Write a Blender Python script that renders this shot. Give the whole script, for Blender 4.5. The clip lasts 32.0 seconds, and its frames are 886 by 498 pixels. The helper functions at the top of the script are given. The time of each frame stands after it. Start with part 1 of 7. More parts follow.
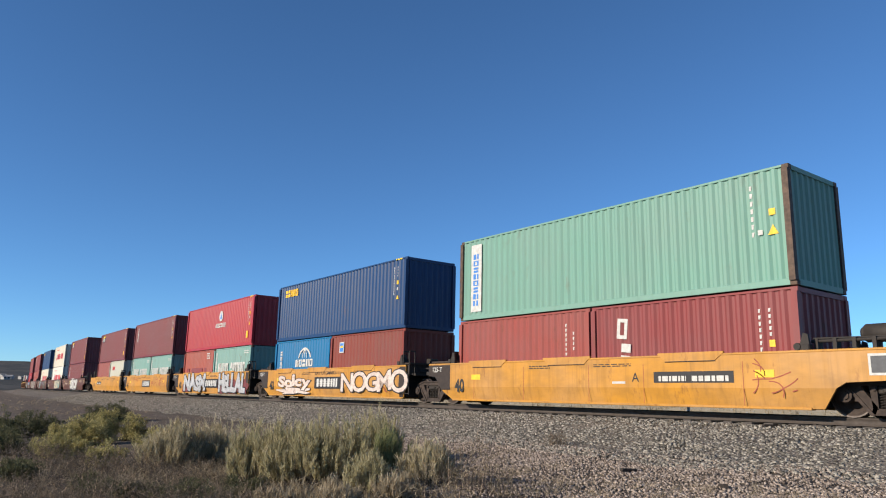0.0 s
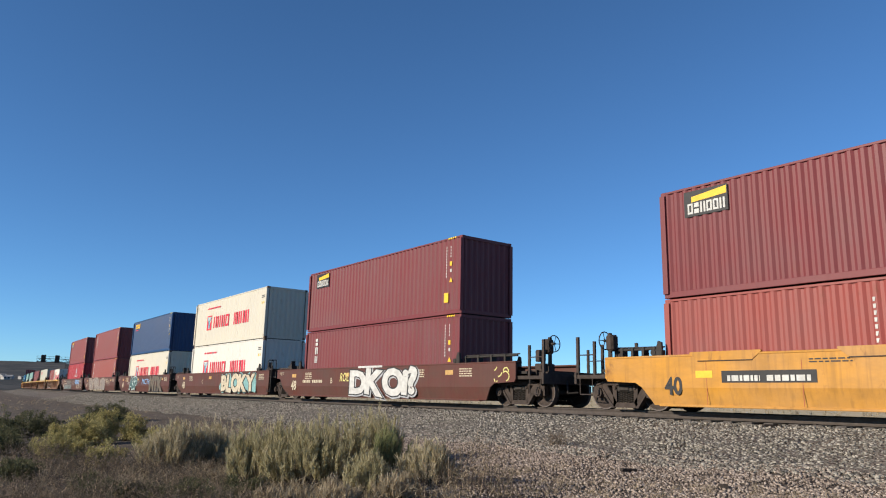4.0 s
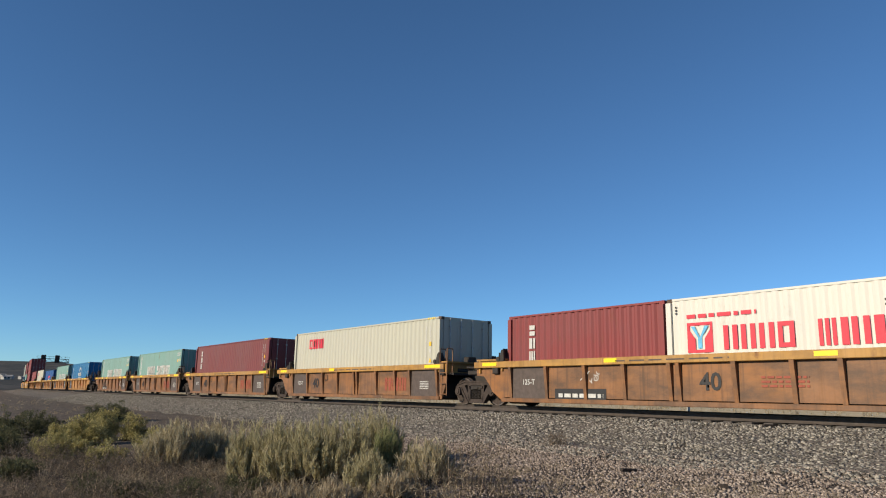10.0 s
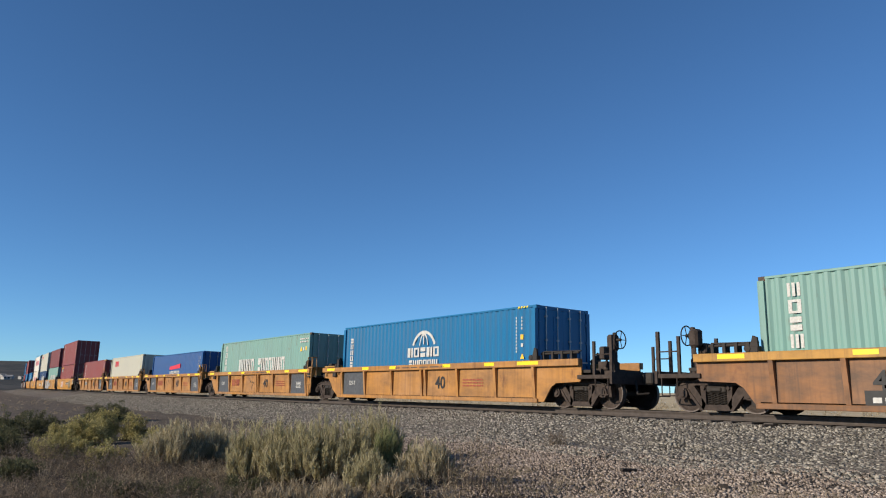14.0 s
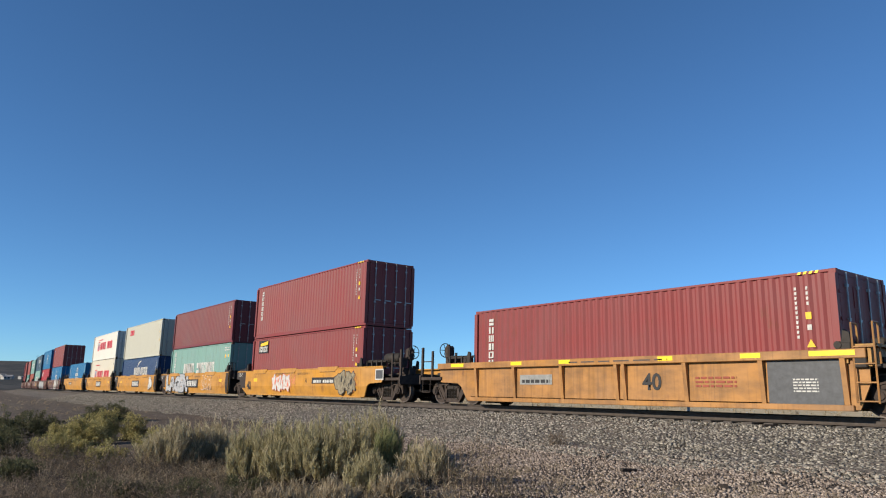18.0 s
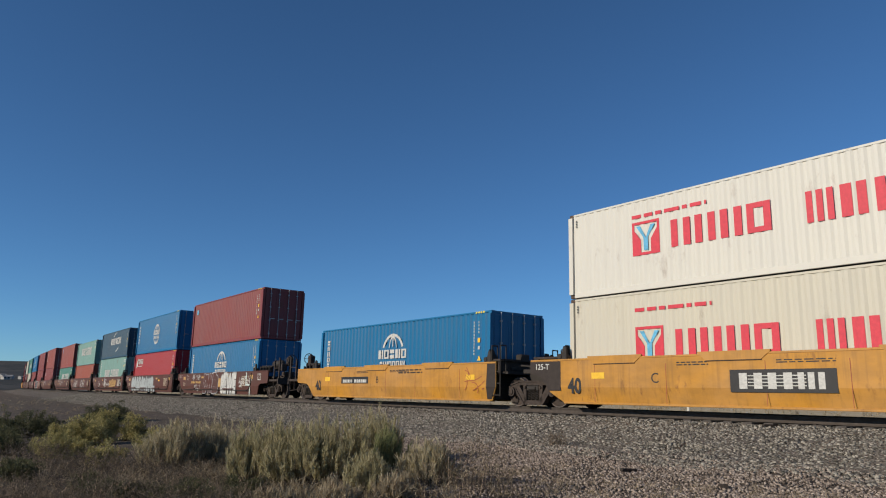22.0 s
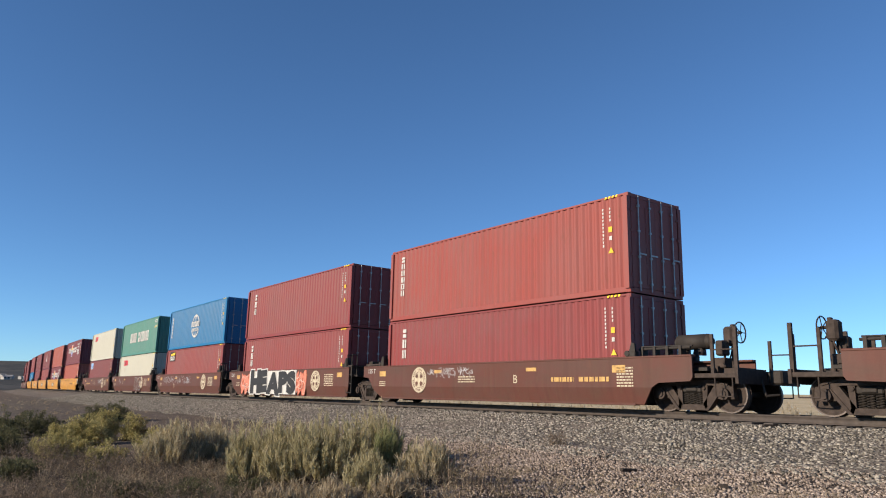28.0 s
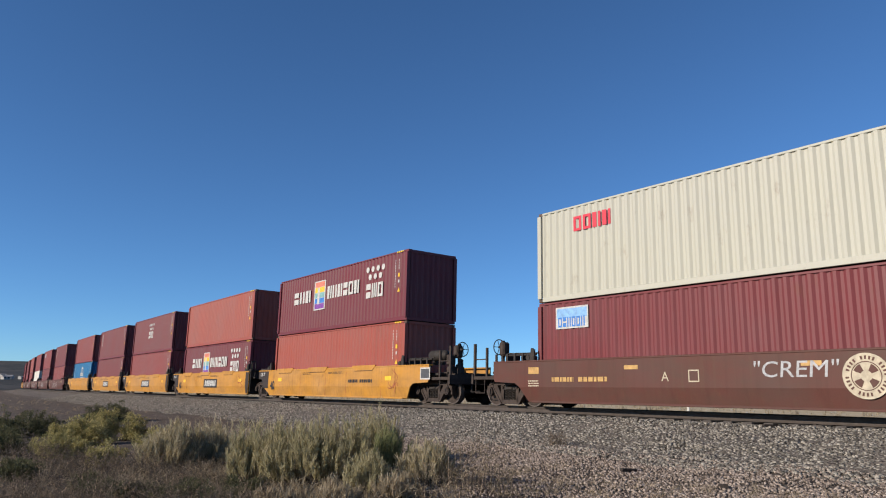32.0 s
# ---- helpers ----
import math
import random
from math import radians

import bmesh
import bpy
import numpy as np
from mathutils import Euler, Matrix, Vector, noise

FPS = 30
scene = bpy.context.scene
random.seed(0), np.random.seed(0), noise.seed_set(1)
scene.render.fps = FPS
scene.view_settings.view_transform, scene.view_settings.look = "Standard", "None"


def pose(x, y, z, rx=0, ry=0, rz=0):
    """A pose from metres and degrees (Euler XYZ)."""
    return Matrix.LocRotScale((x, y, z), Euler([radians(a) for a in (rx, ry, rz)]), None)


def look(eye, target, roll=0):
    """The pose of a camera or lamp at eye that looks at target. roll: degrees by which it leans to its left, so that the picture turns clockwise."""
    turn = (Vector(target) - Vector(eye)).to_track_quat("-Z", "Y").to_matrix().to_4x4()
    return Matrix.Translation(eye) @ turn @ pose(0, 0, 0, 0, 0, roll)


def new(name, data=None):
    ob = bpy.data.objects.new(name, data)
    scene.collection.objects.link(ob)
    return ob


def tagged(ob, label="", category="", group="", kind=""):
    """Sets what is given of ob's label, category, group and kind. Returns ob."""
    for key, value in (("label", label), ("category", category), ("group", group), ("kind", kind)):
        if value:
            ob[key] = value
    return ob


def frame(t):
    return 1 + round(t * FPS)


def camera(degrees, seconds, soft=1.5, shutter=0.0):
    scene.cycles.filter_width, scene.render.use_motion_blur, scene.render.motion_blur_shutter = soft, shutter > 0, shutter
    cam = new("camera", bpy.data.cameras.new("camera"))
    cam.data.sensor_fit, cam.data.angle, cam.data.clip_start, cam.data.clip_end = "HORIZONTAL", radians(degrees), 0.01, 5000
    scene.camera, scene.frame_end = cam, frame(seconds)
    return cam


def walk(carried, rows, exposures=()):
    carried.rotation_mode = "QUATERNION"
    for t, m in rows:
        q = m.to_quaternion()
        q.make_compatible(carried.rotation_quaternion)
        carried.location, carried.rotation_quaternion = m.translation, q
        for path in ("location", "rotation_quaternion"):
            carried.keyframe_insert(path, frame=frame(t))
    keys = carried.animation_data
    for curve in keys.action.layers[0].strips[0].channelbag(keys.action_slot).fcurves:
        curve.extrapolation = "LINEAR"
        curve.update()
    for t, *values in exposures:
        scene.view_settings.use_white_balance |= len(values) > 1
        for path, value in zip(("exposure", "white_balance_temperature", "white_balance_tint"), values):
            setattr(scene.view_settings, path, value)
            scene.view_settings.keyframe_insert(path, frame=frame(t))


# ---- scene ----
# seconds, stops, kelvin, tint: the film camera's own exposure and white balance
EXPOSURES = [(0.0, 0.35, 6500, 11), (1.0, 0.38, 6550, 15), (2.0, 0.35, 6500, 12), (5.0, 0.23, 6450, 9), (6.0, -0.15, 6400, 8), (7.0, 0.15, 6450, 9), (8.0, 0.41, 6950, 9), (9.0, 0.35, 6750, 9), (10.0, 0.13, 6850, 9),
             (11.0, 0.11, 6600, 9), (12.0, 0.27, 6600, 10), (13.0, 0.18, 6600, 10), (14.0, 0.15, 6550, 10), (15.0, 0.17, 6600, 10), (18.0, 0.24, 6550, 9), (19.0, 0.28, 6850, 10), (20.0, 0.19, 6550, 10), (21.0, -0.05, 6450, 9),
             (22.0, -0.25, 6450, 9), (23.0, 0.24, 6550, 8), (24.0, 0.41, 6600, 8), (25.0, 0.32, 6500, 9), (28.0, 0.39, 6850, 13), (29.0, 0.50, 6600, 11), (30.0, 0.45, 6650, 9), (31.0, 0.15, 6500, 13), (32.0, 0.13, 6400, 13)]
SKY_STRENGTH, SUN_STRENGTH = 0.117, 5.0
SKY_TINT = (0.78, 1.0, 1.06, 1.0)
# camera: stands still beside the line, looking up the track towards the coming train
EYE_Z = 1.60
RAIL_Z = 1.351
TRACK_Y = 17.333
BEND_X, BEND_K = -16.034, 0.6068e-3
cam = camera(63.52, 32.0, soft=1.1)
STAND = pose(0, 0, EYE_Z, 101.665, -1.233, 52.550)
walk(cam, [(0.0, STAND), (32.0, STAND)], exposures=EXPOSURES)


def travelled(t):
    """Metres that the train has run since the clip's start."""
    s = t - 16.0
    return 17.79833 * s + 0.0017767 * s * s - 0.00018624 * s ** 3 - (-283.5556)


def track_y(x):
    return TRACK_Y + 0.5 * BEND_K * max(0.0, BEND_X - x) ** 2


def on_track(x, z=0.0):
    """The pose on the rails at x along the line."""
    slope = -BEND_K * max(0.0, BEND_X - x)
    return pose(x, track_y(x), RAIL_Z + z, 0, 0, math.degrees(math.atan(slope)))


# ---- light ----
SUN_EL, SUN_AZ = 20.0, 259.0          # elevation; azimuth of the sun, counter-clockwise from +x
world = bpy.data.worlds.new("sky")
scene.world = world
world.use_nodes = True
wn = world.node_tree.nodes
sky = wn.new("ShaderNodeTexSky")
sky.sky_type = "NISHITA"
sky.sun_disc = False
sky.sun_elevation = radians(SUN_EL)
sky.sun_rotation = radians(90.0 - SUN_AZ)
sky.altitude, sky.air_density, sky.dust_density, sky.ozone_density = 3000.0, 1.0, 0.7, 5.0
wn["Background"].inputs["Strength"].default_value = SKY_STRENGTH
tone = wn.new("ShaderNodeMix")          # thin dry high-desert air: a deeper blue than the model's
tone.data_type, tone.blend_type = "RGBA", "MULTIPLY"
tone.inputs["Factor"].default_value = 1.0
tone.inputs["B"].default_value = SKY_TINT
world.node_tree.links.new(sky.outputs[0], tone.inputs["A"])
world.node_tree.links.new(tone.outputs["Result"], wn["Background"].inputs["Color"])
sun = new("sun", bpy.data.lights.new("sun", "SUN"))
sun.data.energy, sun.data.angle, sun.data.color = SUN_STRENGTH, radians(0.53), (1.0, 0.89, 0.73)
sun_way = Vector((math.cos(radians(SUN_EL)) * math.cos(radians(SUN_AZ)), math.cos(radians(SUN_EL)) * math.sin(radians(SUN_AZ)), math.sin(radians(SUN_EL))))
sun.matrix_world = look(sun_way * 60.0, (0, 0, 0))


# ---- materials ----
def mix(nt, fac, a, b, blend="MIX"):
    n = nt.nodes.new("ShaderNodeMix")
    n.data_type, n.blend_type = "RGBA", blend
    for sock, val in ((n.inputs["Factor"], fac), (n.inputs["A"], a), (n.inputs["B"], b)):
        if hasattr(val, "links"):
            nt.links.new(val, sock)
        else:
            sock.default_value = val
    return n.outputs["Result"]


def ramp(nt, src, lo, hi):
    n = nt.nodes.new("ShaderNodeMapRange")
    n.inputs["From Min"].default_value, n.inputs["From Max"].default_value = lo, hi
    nt.links.new(src, n.inputs["Value"])
    return n.outputs["Result"]


def coords(nt, scale, world_space=False):
    """Coordinates of the thing, or of the place, stretched by scale and shifted a little from thing to thing."""
    src = nt.nodes.new("ShaderNodeNewGeometry").outputs["Position"] if world_space else nt.nodes.new("ShaderNodeTexCoord").outputs["Object"]
    mp = nt.nodes.new("ShaderNodeMapping")
    mp.inputs["Scale"].default_value = scale
    nt.links.new(src, mp.inputs["Vector"])
    if not world_space:
        info = nt.nodes.new("ShaderNodeObjectInfo")
        mul = nt.nodes.new("ShaderNodeMath")
        mul.operation = "MULTIPLY"
        mul.inputs[1].default_value = 40.0
        nt.links.new(info.outputs["Random"], mul.inputs[0])
        nt.links.new(mul.outputs[0], mp.inputs["Location"])
    return mp.outputs[0]


def fuzz(nt, vec, scale, detail=4.0, rough=0.55):
    n = nt.nodes.new("ShaderNodeTexNoise")
    n.inputs["Scale"].default_value, n.inputs["Detail"].default_value, n.inputs["Roughness"].default_value = scale, detail, rough
    nt.links.new(vec, n.inputs["Vector"])
    return n.outputs["Fac"]


def bump(nt, height, strength, dist):
    n = nt.nodes.new("ShaderNodeBump")
    n.inputs["Strength"].default_value, n.inputs["Distance"].default_value = strength, dist
    nt.links.new(height, n.inputs["Height"])
    return n.outputs["Normal"]


def shader(name, rough=0.6, metal=0.0, spec=0.4):
    m = bpy.data.materials.new(name)
    m.use_nodes = True
    b = m.node_tree.nodes["Principled BSDF"]
    b.inputs["Roughness"].default_value, b.inputs["Metallic"].default_value = rough, metal
    b.inputs["Specular IOR Level"].default_value = spec
    return m, m.node_tree, b


def rgb(r, g, b):
    """8-bit display colour to the linear base colour."""
    return tuple(((c / 255.0 + 0.055) / 1.055) ** 2.4 if c > 10 else c / 3294.6 for c in (r, g, b)) + (1.0,)


PAINTS = {}


def paint(name, col, rust=0.25, fade=0.22, rough=0.52, dust=0.08, streak=1.0, grime=0.0, chalky=0.24):
    """Weathered paint on steel: chalky fading, vertical run-down streaks, rust blooms and road dust."""
    if name in PAINTS:
        return PAINTS[name]
    m, nt, b = shader(name, rough, spec=0.26)
    big = fuzz(nt, coords(nt, (0.5, 0.5, 0.5)), 1.0, 5.0)
    runs = fuzz(nt, coords(nt, (5.0, 5.0, 0.25)), 1.0, 4.0)
    spots = fuzz(nt, coords(nt, (2.5, 2.5, 1.1)), 1.0, 8.0, 0.68)
    grain = fuzz(nt, coords(nt, (1, 1, 1)), 45.0, 3.0)
    pale = 0.77 if min(col[:3]) > 0.35 else 0.64
    col = tuple(c * pale for c in col[:3]) + (1.0,)
    lum = 0.3 * col[0] + 0.6 * col[1] + 0.1 * col[2]
    chalk = tuple(c * (1.0 - chalky) + (lum * 0.75 + 0.05) * chalky for c in col[:3]) + (1.0,)
    dark = tuple(c * 0.66 for c in col[:3]) + (1.0,)
    c = mix(nt, ramp(nt, big, 0.35, 0.75), col, chalk)
    scale = nt.nodes.new("ShaderNodeMath")
    scale.operation = "MULTIPLY"
    scale.inputs[1].default_value = fade * streak * 2.2
    nt.links.new(ramp(nt, runs, 0.52, 0.78), scale.inputs[0])
    c = mix(nt, scale.outputs[0], c, dark)
    rs = nt.nodes.new("ShaderNodeMath")
    rs.operation = "MULTIPLY"
    rs.inputs[1].default_value = min(1.0, rust * 2.4)
    nt.links.new(ramp(nt, spots, 0.60, 0.74), rs.inputs[0])
    c = mix(nt, rs.outputs[0], c, (0.13, 0.045, 0.02, 1))
    if grime:
        gs = nt.nodes.new("ShaderNodeMath")
        gs.operation = "MULTIPLY"
        gs.inputs[1].default_value = grime
        nt.links.new(ramp(nt, fuzz(nt, coords(nt, (0.9, 0.9, 2.0)), 1.0, 7.0, 0.66), 0.40, 0.66), gs.inputs[0])
        c = mix(nt, gs.outputs[0], c, (0.055, 0.036, 0.026, 1))
        ss = nt.nodes.new("ShaderNodeMath")
        ss.operation = "MULTIPLY"
        ss.inputs[1].default_value = min(1.0, grime * 0.9)
        nt.links.new(ramp(nt, fuzz(nt, coords(nt, (9.0, 9.0, 0.35)), 1.0, 5.0, 0.6), 0.52, 0.70), ss.inputs[0])
        c = mix(nt, ss.outputs[0], c, (0.085, 0.045, 0.026, 1))
    ds = nt.nodes.new("ShaderNodeMath")
    ds.operation = "MULTIPLY"
    ds.inputs[1].default_value = dust
    nt.links.new(grain, ds.inputs[0])
    c = mix(nt, ds.outputs[0], c, (0.30, 0.25, 0.20, 1))
    nt.links.new(c, b.inputs["Base Color"])
    nt.links.new(bump(nt, big, 0.25, 0.02), b.inputs["Normal"])
    PAINTS[name] = m
    return m


def plain(name, col, rough=0.6, metal=0.0, vary=0.3):
    """A dull coloured surface with a little grain."""
    if name in PAINTS:
        return PAINTS[name]
    m, nt, b = shader(name, rough, metal)
    n = fuzz(nt, coords(nt, (1, 1, 1)), 7.0, 6.0, 0.65)
    c = mix(nt, ramp(nt, n, 0.35, 0.7), tuple(v * (1 - vary) for v in col[:3]) + (1,), tuple(min(1, v * (1 + vary * 0.5)) for v in col[:3]) + (1,))
    nt.links.new(c, b.inputs["Base Color"])
    PAINTS[name] = m
    return m


MAROON = paint("maroon paint", rgb(156, 65, 66))
WINE = paint("wine red paint", rgb(136, 55, 61), rust=0.15)
PLUM = paint("plum paint", rgb(130, 46, 60), rust=0.12)
BRICK = paint("brick red paint", rgb(172, 80, 72), rust=0.25)
SALMON = paint("faded salmon paint", rgb(184, 86, 70), rust=0.2)
TERRA = paint("terracotta paint", rgb(182, 84, 60), rust=0.2)
RED = paint("signal red paint", rgb(192, 44, 55), rust=0.1, dust=0.06, chalky=0.12, rough=0.40)
RUSTY = paint("rust-eaten red paint", rgb(150, 62, 48), rust=0.5)
MINT = paint("mint green paint", rgb(124, 182, 164), rust=0.12, dust=0.2)
SAGE = paint("pale sage green paint", rgb(136, 186, 176), rust=0.30, fade=0.3, dust=0.12)
TEAL = paint("teal green paint", rgb(68, 152, 138), rust=0.12, dust=0.15)
NAVY = paint("navy blue paint", rgb(18, 68, 120), rust=0.12, dust=0.06, chalky=0.15, rough=0.40)
SLATE = paint("slate blue paint", rgb(44, 90, 116), rust=0.2)
AZURE = paint("azure blue paint", rgb(2, 124, 180), rust=0.08, dust=0.05, chalky=0.12, rough=0.40)
ROYAL = paint("royal blue paint", rgb(26, 94, 164), rust=0.08, dust=0.05, chalky=0.12, rough=0.40)
WHITE = paint("off-white paint", rgb(232, 228, 216), rust=0.16, fade=0.10, dust=0.15)
CREAM = paint("cream paint", rgb(221, 214, 194), rust=0.18, fade=0.12, dust=0.18)
BONE = paint("bone grey paint", rgb(200, 199, 182), rust=0.16, fade=0.12, dust=0.2)
YELLOW = paint("weathered yellow paint", rgb(230, 162, 52), rust=0.36, fade=0.22, dust=0.06, grime=0.28)
OCHRE = paint("ochre tan paint", rgb(212, 148, 70), rust=0.36, fade=0.4, dust=0.08, grime=0.48)
RUSTWELL = paint("rust-brown worn paint", rgb(170, 112, 60), rust=0.40, fade=0.5, dust=0.12, grime=0.78)
CHORD = paint("worn orange-yellow paint", rgb(218, 160, 66), rust=0.35, fade=0.35, grime=0.45)
OXIDE = paint("brown oxide paint", rgb(104, 48, 38), rust=0.25, fade=0.25, grime=0.50, rough=0.6)
OXIDE_RED = paint("reddish brown oxide paint", rgb(105, 53, 42), rust=0.2, fade=0.25, grime=0.42, rough=0.6)
POST_RUST = plain("rust-browned corner post", (0.10, 0.062, 0.042, 1), 0.7, vary=0.5)
GRIMED = plain("grimy dark brown end paint", (0.034, 0.024, 0.020, 1), 0.75)
IRON = plain("grimy dark iron", (0.030, 0.024, 0.020, 1), 0.75)
RUST = plain("rusty brown iron", (0.052, 0.037, 0.030, 1), 0.85, vary=0.45)
STEEL = plain("worn wheel steel", (0.13, 0.105, 0.092, 1), 0.5, 0.4, 0.3)
ROD = plain("galvanised rod", (0.38, 0.38, 0.38, 1), 0.45, 0.5)
INK = {
    "white": plain("white lettering paint", (0.52, 0.51, 0.48, 1), 0.6, vary=0.25),
    "black": plain("black lettering paint", (0.022, 0.021, 0.022, 1), 0.6),
    "red": plain("red lettering paint", (0.58, 0.035, 0.06, 1), 0.6, vary=0.15),
    "yellow": plain("yellow lettering paint", (0.78, 0.46, 0.03, 1), 0.6, vary=0.15),
    "lightblue": plain("light blue lettering paint", (0.11, 0.40, 0.62, 1), 0.6),
    "blue": plain("blue lettering paint", (0.05, 0.20, 0.55, 1), 0.6),
    "cream": plain("cream lettering paint", (0.50, 0.43, 0.31, 1), 0.6, vary=0.3),
    "gold": plain("faded gold lettering paint", (0.50, 0.30, 0.10, 1), 0.6),
    "silver": plain("silver spray paint", (0.40, 0.40, 0.41, 1), 0.5, vary=0.35),
    "pink": plain("pale pink spray paint", (0.58, 0.47, 0.41, 1), 0.55),
    "coral": plain("coral spray paint", (0.62, 0.20, 0.13, 1), 0.55),
    "aqua": plain("aqua spray paint", (0.20, 0.38, 0.37, 1), 0.55),
    "mist": plain("pale mint spray paint", (0.55, 0.64, 0.60, 1), 0.55),
    "teal": plain("dark teal spray paint", (0.045, 0.10, 0.095, 1), 0.55),
    "ghost": plain("thin worn white spray paint", (0.25, 0.21, 0.19, 1), 0.6, vary=0.45),
    "worn": plain("worn aqua spray paint", (0.15, 0.165, 0.15, 1), 0.6, vary=0.6),
    "chalk": plain("chalky grey-white spray paint", (0.37, 0.40, 0.40, 1), 0.6, vary=0.3),
    "olive": plain("worn olive-brown spray paint", (0.135, 0.105, 0.072, 1), 0.6, vary=0.45),
    "wine": plain("dark red spray paint", (0.16, 0.035, 0.035, 1), 0.6),
    "dull": plain("thin grey spray paint over yellow", (0.24, 0.20, 0.13, 1), 0.6, vary=0.5),
    "sky": plain("sky blue spray paint", (0.22, 0.42, 0.70, 1), 0.55),
    "grey": plain("grey spray paint", (0.26, 0.26, 0.25, 1), 0.6),
    "lime": plain("pale yellow spray paint", (0.62, 0.56, 0.20, 1), 0.6),
    "hazard": plain("bright yellow reflective strip", (0.86, 0.62, 0.02, 1), 0.4, vary=0.1),
    "charcoal": plain("charcoal panel paint", (0.075, 0.078, 0.085, 1), 0.55),
    "soot": plain("sooty brown panel paint", (0.085, 0.062, 0.052, 1), 0.65),
    "rust": plain("faded red lettering paint", (0.30, 0.07, 0.04, 1), 0.7),
    "purple": plain("violet lettering paint", (0.20, 0.06, 0.30, 1), 0.6),
}


# ---- mesh helpers ----
MESHES = {}


def from_bm(bm, name, smooth=False):
    me = bpy.data.meshes.new(name)
    bmesh.ops.recalc_face_normals(bm, faces=bm.faces)
    for f in bm.faces:
        f.smooth = smooth
    bm.to_mesh(me)
    bm.free()
    me.materials.append(None)
    return me


def shared(key, fn, *args):
    """The mesh of that key, built once."""
    if key not in MESHES:
        bm = bmesh.new()
        smooth = bool(fn(bm, *args))
        MESHES[key] = from_bm(bm, str(key[0]) if isinstance(key, tuple) else key, smooth)
    return MESHES[key]


def part(name, data, mat, parent, label="", m=None):
    """Links a mesh or a bmesh as one mesh object under a thing or a part."""
    if isinstance(data, bmesh.types.BMesh):
        data = from_bm(data, name)
    ob = new(name, data)
    ob.parent = parent
    if m is not None:
        ob.matrix_basis = m
    if len(ob.material_slots):
        ob.material_slots[0].link = "OBJECT"
        ob.material_slots[0].material = mat
    if label:
        tagged(ob, label)
    return ob


def box(bm, x0, x1, y0, y1, z0, z1, bev=0.0):
    r = bmesh.ops.create_cube(bm, size=1.0, matrix=Matrix.LocRotScale(((x0 + x1) / 2, (y0 + y1) / 2, (z0 + z1) / 2), None, (abs(x1 - x0), abs(y1 - y0), abs(z1 - z0))))
    if bev:
        edges = list({e for v in r["verts"] for e in v.link_edges})
        bmesh.ops.bevel(bm, geom=edges, offset=bev, segments=1, affect="EDGES", profile=0.5)


def tube(bm, a, b, r, seg=8, r2=None):
    a, b = Vector(a), Vector(b)
    q = (b - a).to_track_quat("Z", "Y").to_matrix().to_4x4()
    bmesh.ops.create_cone(bm, cap_ends=True, segments=seg, radius1=r, radius2=r if r2 is None else r2, depth=(b - a).length, matrix=Matrix.Translation((a + b) / 2) @ q)


def prism(bm, outline, y0, y1):
    """A plate with that outline in x and z, from y0 to y1."""
    f = [bm.verts.new((x, y0, z)) for x, z in outline]
    k = [bm.verts.new((x, y1, z)) for x, z in outline]
    bm.faces.new(f)
    bm.faces.new(k[::-1])
    n = len(outline)
    for i in range(n):
        bm.faces.new((f[i], k[i], k[(i + 1) % n], f[(i + 1) % n]))


def flat(bm, outline, y):
    bm.faces.new([bm.verts.new((x, y, z)) for x, z in outline])


def ring(bm, cx, cz, r0, r1, a0, a1, y, seg=20, sx=1.0):
    """A flat arc band between two radii and two angles."""
    rows = []
    for i in range(seg + 1):
        a = radians(a0 + (a1 - a0) * i / seg)
        rows.append([bm.verts.new((cx + r * sx * math.cos(a), y, cz + r * math.sin(a))) for r in (r0, r1)])
    for p, q in zip(rows, rows[1:]):
        bm.faces.new((p[0], p[1], q[1], q[0]))


# ---- containers ----
CW = 2.438
TALL, LOW = 2.896, 2.591
LONG, SHORT = 12.192, 6.058


def corrugated(bm, length, z0, z1, y, sign, depth):
    """A pressed steel wall along x: outer flats at y, troughs set in by depth."""
    n = max(1, round(length / 0.278))
    p = length / n
    xs = []
    for i in range(n):
        a = -length / 2 + i * p
        xs += [(a, 0), (a + p * 0.26, 0), (a + p * 0.50, 1), (a + p * 0.76, 1)]
    xs.append((length / 2, 0))
    lo = [bm.verts.new((x, y - sign * depth * d, z0)) for x, d in xs]
    hi = [bm.verts.new((x, y - sign * depth * d, z1)) for x, d in xs]
    for i in range(len(xs) - 1):
        bm.faces.new((lo[i], lo[i + 1], hi[i + 1], hi[i]))


def side_mesh(bm, L, H, sign, depth):
    corrugated(bm, L - 0.28, 0.15, H - 0.06, sign * (CW / 2 - 0.008), sign, depth)


def end_mesh(bm, L, H):
    corrugated(bm, CW - 0.28, 0.15, H - 0.10, 0.0, -1, 0.042)
    bmesh.ops.rotate(bm, verts=bm.verts, matrix=Matrix.Rotation(radians(90), 3, "Z"))
    bmesh.ops.translate(bm, verts=bm.verts, vec=(L / 2 - 0.03, 0, 0))


def post_mesh(bm, H):
    prism(bm, [(-0.15, 0.11), (0.0, 0.11), (0.0, H - 0.11), (-0.15, H - 0.11)], -0.06, 0.0)
    box(bm, -0.06, 0.0, 0.0, 0.09, 0.11, H - 0.11)


def casting_mesh(bm):
    box(bm, -0.17, 0.003, -0.003, 0.155, 0.0, 0.115, 0.012)
    box(bm, -0.11, -0.05, -0.006, 0.0, 0.035, 0.085)


def rail_mesh(bm, L, h):
    box(bm, -L / 2 + 0.15, L / 2 - 0.15, 0.0, 0.06, 0.0, h, 0.008)


